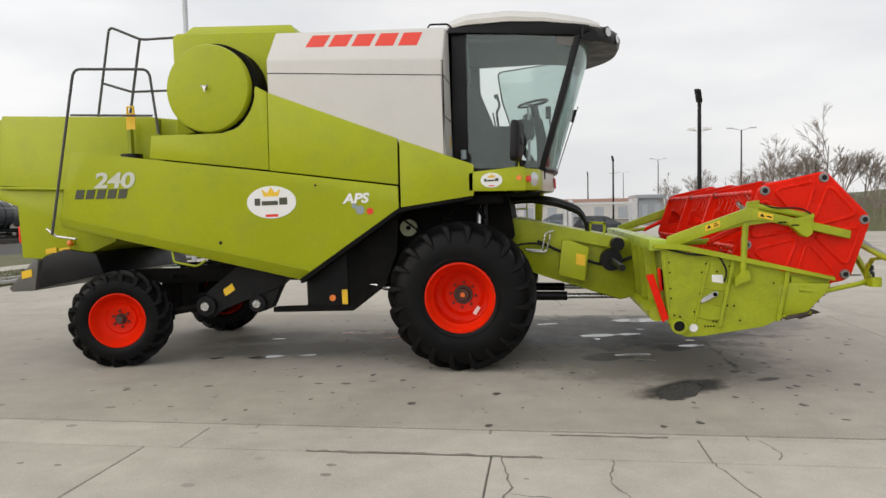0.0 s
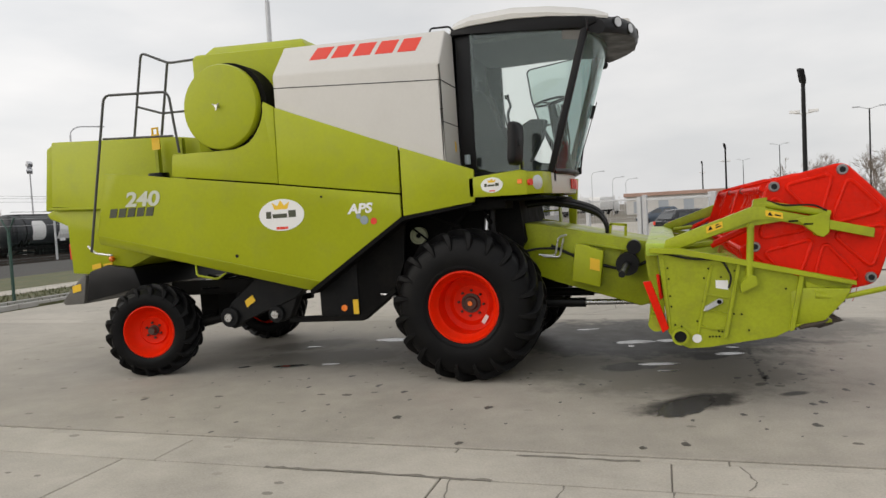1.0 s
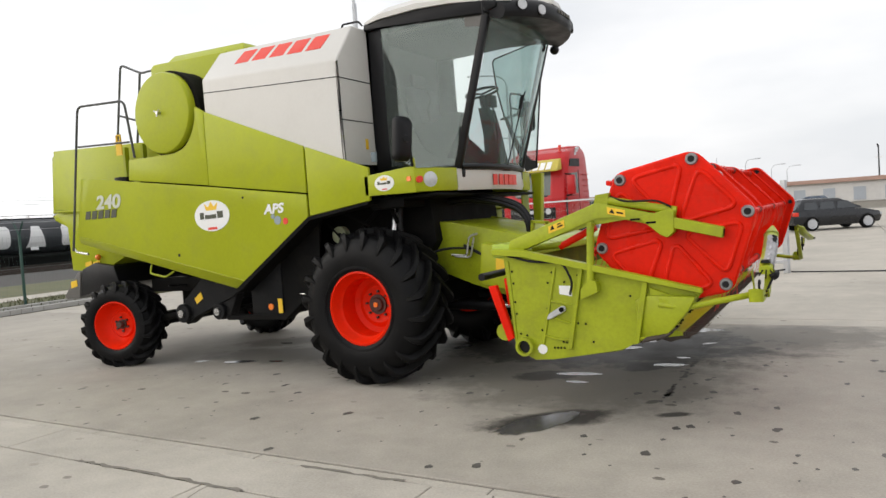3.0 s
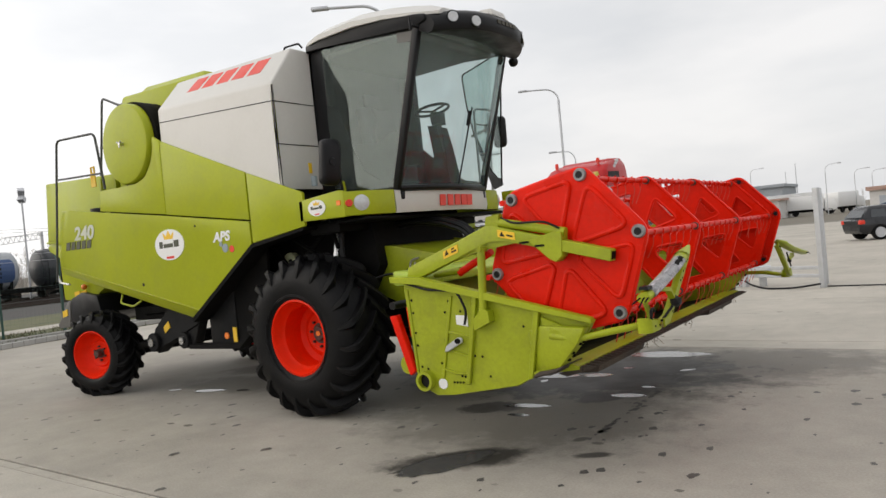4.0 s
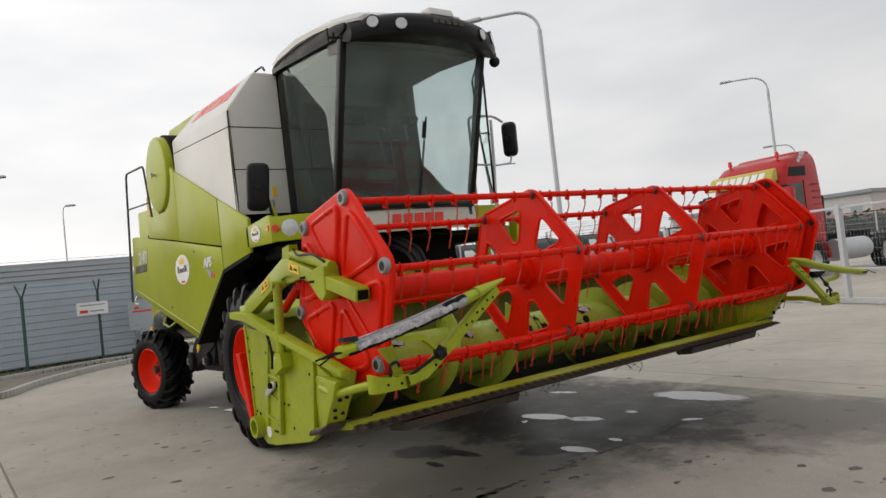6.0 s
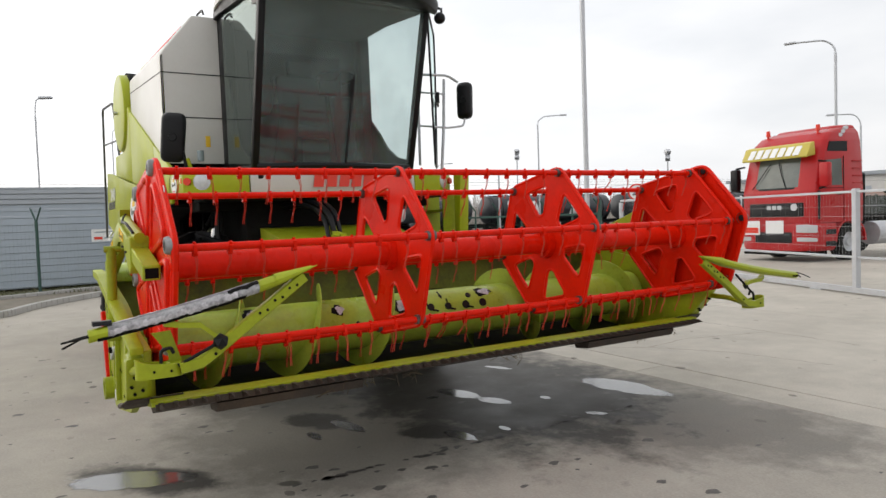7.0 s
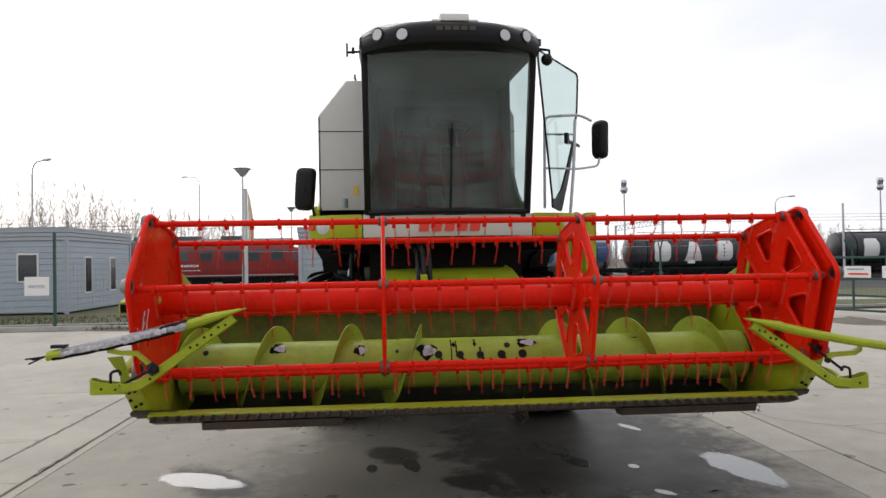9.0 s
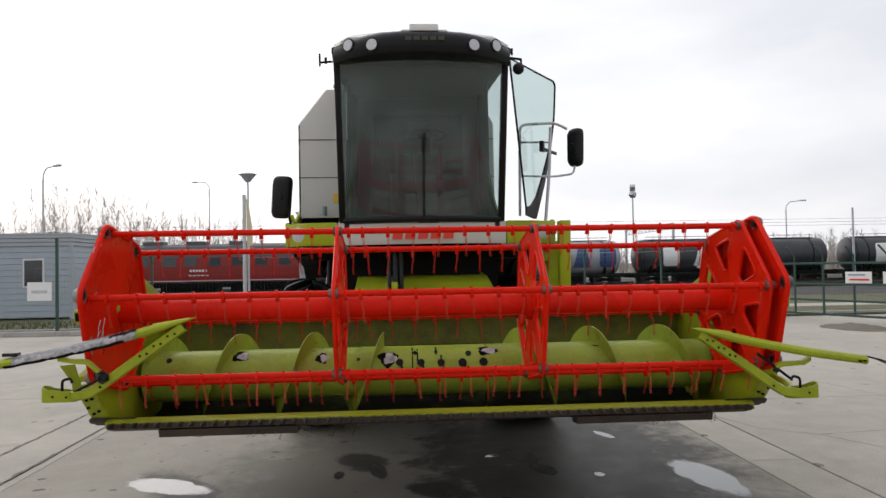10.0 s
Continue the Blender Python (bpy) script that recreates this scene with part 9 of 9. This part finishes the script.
    for k in range(11):
        a = math.pi * (k / 10)
        q = [bm.verts.new((-1.32 + r * math.cos(a), s * y, 0.52 + r * math.sin(a))) for r, y in ((0.60, 0.86), (0.60, 1.26), (0.66, 1.26), (0.66, 0.86))]
        if prev:
            for i in range(4):
                j = (i + 1) % 4
                bm.faces.new((prev[i], prev[j], q[j], q[i]))
        prev = q
    part("wheel_arch", bm, M_TRED, truck)
    for k in range(2):
        bm = B()
        box(bm, -0.70, -0.30, min(s * 1.18, s * 1.262), max(s * 1.18, s * 1.262), 0.42 + 0.32 * k, 0.56 + 0.32 * k)
        part("step", bev(bm, 0.01, 1), M_BLACK, truck)
bm = B()
lathe(bm, [(0.27, 0.03), (0.29, 0.0), (0.46, -0.01), (0.51, 0.06), (0.51, 0.28), (0.0, 0.28)], (0, 0, 0), 32)
truck_tyre = mesh_of("wheel", bm, M_TYRE)
bm = B()
lathe(bm, [(0.0, 0.03), (0.10, 0.02), (0.12, 0.09), (0.20, 0.10), (0.265, 0.05), (0.28, 0.02), (0.28, 0.10)], (0, 0, 0), 28)
truck_rim = mesh_of("rim", bm, M_GALV)
for x in (-1.32, -5.0):
    for s in (-1, 1):
        q = place("wheel", truck_tyre, truck, Matrix.Translation((x, s * 1.22, 0.51)) @ Matrix.Rotation(0 if s < 0 else math.pi, 4, 'Z'))
        place("rim", truck_rim, q, Matrix.Identity(4))
for s in (-1, 1):
    bm = B()
    box(bm, -6.2, -1.6, s * 0.42 - 0.06, s * 0.42 + 0.06, 0.72, 1.02)
    part("chassis_beam", bm, M_DARK, truck, smooth=False)
    bm = B()
    cyl(bm, (-4.1, s * 0.98, 0.70), (-2.5, s * 0.98, 0.70), 0.33, n=20)
    part("fuel_tank", bm, M_GALV, truck)
    bm = B()
    prev = None
    for k in range(10):
        a = math.pi * k / 9
        q = [bm.verts.new((-5.0 + r * math.cos(a), s * y, 0.52 + r * math.sin(a))) for r, y in ((0.60, 1.02), (0.60, 1.42), (0.62, 1.42), (0.62, 1.02))]
        if prev:
            for i in range(4):
                j = (i + 1) % 4
                bm.faces.new((prev[i], prev[j], q[j], q[i]))
        prev = q
    part("mudguard", bm, M_BLACK, truck, smooth=False)
bm = B()
box(bm, -5.5, -4.4, -0.5, 0.5, 1.02, 1.2)
part("coupling_plate", bev(bm, 0.03), M_DARK, truck)
bm = B()
box(bm, -2.35, -1.95, -1.0, 1.0, 0.95, 2.4)
part("rear_equipment", bev(bm, 0.05), M_DARK, truck)
for y0, y1, z0, z1 in ((-1.02, -0.42, 0.74, 1.14), (-0.22, 0.36, 0.78, 1.14)):
    bm = B()
    box(bm, 0.236, 0.242, y0, y1, z0, z1)
    part("paper_sheet", bm, M_STICK, truck, "white paper sheet on the grille", smooth=False)
bm = B()
box(bm, 0.243, 0.247, -0.96, -0.47, 0.79, 0.95)
part("red_bar", bm, M_LETRED, truck, smooth=False)
# white box lorry in the distance
for at, ang in (((-12.3, 118.0, 0), 12), ((-8.0, 125.0, 0), 62)):
    lorry = thing("box_lorry", "white box-bodied lorry parked far off", "truck", "distant lorries", at)
    lorry.rotation_euler = (0, 0, radians(ang))
    bm = B()
    box(bm, -3.0, 2.2, -1.2, 1.2, 0.95, 3.3)
    part("cargo_box", bev(bm, 0.04), M_STICK, lorry)
    bm = B()
    prism(bm, [(2.3, 0.6), (4.0, 0.6), (4.0, 1.5), (3.6, 2.4), (2.3, 2.5)], -1.05, 1.05)
    part("cab", bev(bm, 0.05), M_STICK, lorry)
    bm = B()
    v = [bm.verts.new(p) for p in ((3.99, -0.9, 1.52), (3.99, 0.9, 1.52), (3.63, 0.85, 2.34), (3.63, -0.85, 2.34))]
    bm.faces.new(v)
    part("windscreen", moved(bm, Matrix.Translation((0.02, 0, 0))), M_PANE, lorry, smooth=False)
    bm = B()
    box(bm, -3.0, 3.8, -0.45, 0.45, 0.55, 0.95)
    part("chassis", bm, M_DARK, lorry, smooth=False)
    for x in (-1.8, 3.0):
        for s in (-1, 1):
            place("wheel", car_tyre, lorry, Matrix.Translation((x, s * 1.05, 0.45)) @ Matrix.Rotation(0 if s < 0 else math.pi, 4, 'Z') @ Matrix.Scale(1.36, 4))

# ---- distance ----
M_FARWALL = mat("far_wall", (0.60, 0.585, 0.56), 0.8, var=0.1, scale=0.3, fine=2)
# Orange roof edge, paled so that distance haze sits in its base colour
M_FARROOF = mat("hazed_orange_roof", (0.42, 0.27, 0.215), 0.7, var=0.1, scale=0.4)
M_FARGREY = mat("far_grey_shed", (0.32, 0.345, 0.37), 0.7, var=0.1, scale=0.4)


def shed(x0, x1, y0, y1, h, wall_m, roof_m, label, bays):
    s = thing("warehouse", label, "building", "distant sheds")
    bm = B()
    box(bm, x0, x1, y0, y1, 0, h)
    wl_ = part("wall", bm, wall_m, s, smooth=False)
    bm = B()
    box(bm, x0 - 0.4, x1 + 0.4, y0 - 0.5, y1 + 0.4, h, h + 0.55)
    part("roof", bm, roof_m, s, smooth=False)
    for k in range(bays):
        bm = B()
        x = x0 + (x1 - x0) * (k + 0.3) / bays
        box(bm, x, x + (x1 - x0) / bays * 0.4, y0 - 0.06, y0 + 0.1, 0.2, h * 0.72)
        part("bay_door", bm, M_FASCIA, wl_, smooth=False)
    return s


shed(-52, -15, 110, 122, 2.75, M_FARWALL, M_FARROOF, "long low warehouse with an orange roof edge", 9)
shed(-3.2, 16.0, 110, 122, 2.9, M_FARWALL, M_FARROOF, "low shed with an orange roof edge far off", 5)
shed(16.6, 20.6, 110, 120, 3.4, M_FARGREY, M_FARGREY, "small grey flat-roofed shed far off", 2)
shed(-29, -19.5, 140, 155, 5.6, M_FARGREY, M_FARGREY, "grey flat-roofed industrial shed far off", 4)
shed(-75, -40, 110, 125, 6.0, M_FARWALL, M_FARGREY, "grey low warehouse far off", 8)
# low concrete wall with mesh fence on it along the far road
wall = thing("low_wall", "low concrete wall with steel fence along the far road", "wall", kind="structure")
WA, WB = Vector((-13.9, 33.0, 0)), Vector((-10.3, 81.0, 0))
wd_ = (WB - WA).normalized()
for k in range(12):
    m = Matrix.Translation(WA.lerp(WB, k / 12)) @ Matrix.Rotation(math.atan2(wd_.y, wd_.x), 4, 'Z')
    bm = B()
    box(bm, 0.02, 3.99, -0.1, 0.1, 0, 0.9)
    part("wall_panel", bev(moved(bm, m), 0.01, 1), M_KERB, wall, smooth=False)
    bm = B()
    box(bm, -0.04, 0.04, -0.04, 0.04, 0.8, 2.3)
    part("fence_post", moved(bm, m), M_GALV, wall, smooth=False)
bm = B()
wires(bm, WA, WB, 0.9, 2.25, 0.16, 0.008, (0.95, 1.6, 2.22))
tagged(part("mesh_panel", bm, M_GALV, wall, smooth=False), kind="stuff")

# clipped evergreen hedge behind the far wall
M_HEDGE = mat("evergreen_hedge", (0.035, 0.045, 0.030), 0.85, var=0.5, scale=1.5, fine=9, dirt=(0.06, 0.06, 0.05), dirt_amt=0.6, dirt_scale=0.8)
rh = random.Random(14)
side = Vector((-wd_.y, wd_.x, 0))


def beside(t, off, z):
    p = WA.lerp(WB, t) + side * (1.5 + off)
    return Vector((p.x, p.y, z))


bm = B()
for k in range(2200):
    c = beside(rh.random(), rh.uniform(-0.55, 0.55), rh.uniform(0.05, 2.3 + 0.2 * math.sin(k)))
    r = rh.uniform(0.10, 0.26)
    e = Matrix.Rotation(rh.uniform(0, 6.28), 3, 'Z') @ Matrix.Rotation(rh.uniform(-1.2, 1.2), 3, 'X')
    bm.faces.new([bm.verts.new(c + e @ Vector(q) * r) for q in ((1, 0, 0), (0.2, 0.8, 0.1), (-0.9, 0.2, 0), (-0.1, -0.8, 0.15))])
rings = []
for i in range(80):
    rings.append([bm.verts.new(beside(i / 79, dy + rh.uniform(-0.06, 0.06), z * rh.uniform(0.9, 1.08))) for dy, z in ((-0.45, 0.0), (-0.42, 1.7), (-0.25, 2.1), (0.25, 2.1), (0.42, 1.7), (0.45, 0.0))])
for a, b in zip(rings, rings[1:]):
    for i in range(5):
        bm.faces.new((a[i], a[i + 1], b[i + 1], b[i]))
tagged(new("hedge", mesh_of("hedge", bm, M_HEDGE, False)), "dark clipped evergreen hedge behind the far wall", "hedge", kind="stuff")

# bare trees
M_BARK = mat("bare_twigs", (0.22, 0.185, 0.155), 0.9, var=0.25, scale=3)


def bare_tree(bm, base, h, r, depth=4, fine=0.0):
    def grow(p, d, ln, w, k):
        q = p + d * ln
        n = 4 if k > 1 else 3
        w = max(w, fine)
        cyl(bm, p, q, w, w * 0.62, n, caps=False)
        if k == 0:
            return
        for _ in range(r.choice((3, 4, 4)) if k > 1 else 6):
            t = r.uniform(0.35, 1.0)
            nd = (d + Vector((r.gauss(0, 0.42), r.gauss(0, 0.42), r.uniform(-0.1, 0.35)))).normalized()
            grow(p.lerp(q, t), nd, ln * r.uniform(0.5, 0.75), w * 0.5, k - 1)
    grow(Vector(base), Vector((r.gauss(0, 0.05), r.gauss(0, 0.05), 1)).normalized(), h * 0.42, h * 0.011, depth)


rt = random.Random(4)
tree_kits = []
for k in range(5):
    bm = B()
    bare_tree(bm, (0, 0, 0), 8.0, rt, 5, 0.009)
    tree_kits.append(mesh_of("crown", bm, M_BARK, False))
for k, (x, y, h) in enumerate(((16.5, 47, 5.5), (18.5, 47, 7.0), (20.2, 45, 8.0), (21.6, 47, 8.8), (23.5, 48, 7.4), (19.5, 52, 6.5), (15.0, 55, 5.0), (26, 50, 8.0), (13.0, 62, 5.0), (22.0, 56, 7.5), (28.5, 46, 7.0), (31, 52, 8.0), (24.8, 46, 6.5), (17.6, 54, 5.2), (20.9, 50, 7.0), (14.2, 66, 5.2), (16.0, 62, 5.4))):
    t_ = thing("bare_tree", "leafless winter tree with fine grey-brown twigs", "tree", "bare trees by the bank", (x, y, 0))
    tr_ = place("crown", tree_kits[k % 5], t_, Matrix.Rotation(k * 1.3, 4, 'Z') @ Matrix.Scale(h / 8.0, 4))
def far_tree(verts, faces, base, h, r):
    """A slender leafless tree: a stem and a fan of fine upright twigs."""
    def twig(p, q, w):
        k = len(verts)
        d = Vector((r.uniform(-1, 1), r.uniform(-1, 1), 0)).normalized() * w
        e = Vector((-d.y, d.x, 0))
        verts.extend((p + d, p - d * 0.5 + e, p - d * 0.5 - e, q))
        faces.extend(((k, k + 1, k + 3), (k + 1, k + 2, k + 3), (k + 2, k, k + 3)))
    base = Vector(base)
    top = base + Vector((r.gauss(0, 0.3), r.gauss(0, 0.3), h))
    twig(base, base.lerp(top, 0.8), 0.06)
    for _ in range(34):
        f = r.uniform(0.12, 0.9)
        p = base.lerp(top, f)
        a = r.uniform(0, 6.28)
        reach = h * r.uniform(0.10, 0.26) * (1.15 - f)
        twig(p, p + Vector((math.cos(a) * reach, math.sin(a) * reach, h * r.uniform(0.10, 0.34) * (1.2 - f))), r.uniform(0.028, 0.052))


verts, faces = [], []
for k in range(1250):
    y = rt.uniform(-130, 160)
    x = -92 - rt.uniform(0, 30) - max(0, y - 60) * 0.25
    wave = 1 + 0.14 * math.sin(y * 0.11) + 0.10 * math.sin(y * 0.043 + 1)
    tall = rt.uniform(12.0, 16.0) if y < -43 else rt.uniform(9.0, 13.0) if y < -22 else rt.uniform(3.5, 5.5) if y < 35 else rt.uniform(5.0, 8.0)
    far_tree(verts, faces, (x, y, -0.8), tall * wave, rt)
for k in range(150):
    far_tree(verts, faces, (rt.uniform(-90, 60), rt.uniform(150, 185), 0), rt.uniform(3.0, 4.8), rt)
# Twig colour is lightened to paint the haze over the distant wood
M_FARTWIG = mat("hazed_far_twigs", (0.40, 0.365, 0.335), 0.9, var=0.2, scale=0.5)
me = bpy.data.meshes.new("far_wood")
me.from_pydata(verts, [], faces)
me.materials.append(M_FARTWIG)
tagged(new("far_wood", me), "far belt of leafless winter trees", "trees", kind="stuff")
# scrubby bank beyond the header side
bm = B()
rings = []
for i in range(24):
    x = 17 + 3.2 * i
    k = min(1.0, i / 4)
    rings.append([bm.verts.new((x, y + rt.uniform(-0.8, 0.8), z * k * rt.uniform(0.75, 1.2))) for y, z in ((40, 0.0), (43, 1.2), (46, 2.4), (50, 3.0), (60, 3.0), (66, 0))])
for a, b in zip(rings, rings[1:]):
    for i in range(5):
        bm.faces.new((a[i], a[i + 1], b[i + 1], b[i]))
tagged(new("bank", mesh_of("bank", bm, M_GRASS)), "low scrubby earth bank with dull grass", "bank", kind="structure")
bm = B()
for k in range(170):
    x = rt.uniform(15, 50)
    bare_tree(bm, (x, rt.uniform(40, 56), 0.6), rt.uniform(1.8, 4.2), rt, 3, 0.008)
tagged(new("scrub", mesh_of("scrub", bm, M_BARK, False)), "low leafless scrub on the bank", "bushes", kind="stuff")

# overhead line gantry over the tracks
gantry = thing("rail_gantry", "grey lattice portal over the railway tracks", "gantry", at=(0, 0, -0.7))
for y0 in (45.0, -70.0, 130.0):
    for x in (-105.0, -129.0):
        bm = B()
        box(bm, x - 0.18, x + 0.18, y0 - 0.18, y0 + 0.18, 0, 9.0)
        part("mast", bm, M_GALV, gantry, smooth=False)
    bm = B()
    for z in (8.0, 8.95):
        tube(bm, [(-129, y0, z), (-105, y0, z)], 0.07, 5)
    for k in range(13):
        x = -129 + 24 * k / 13
        tube(bm, [(x, y0, 8.0), (x + 0.92, y0, 8.95), (x + 1.83, y0, 8.0)], 0.05, 4)
    part("lattice_beam", bm, M_GALV, gantry, smooth=False)
for x, z in ((-47, 5.6), (-52, 5.6), (-59.5, 6.6)):
    bm = B()
    tube(bm, [(x, -120, z), (x, 140, z)], 0.011, 4)
    part("overhead_wire", bm, M_DARK, gantry, smooth=False)
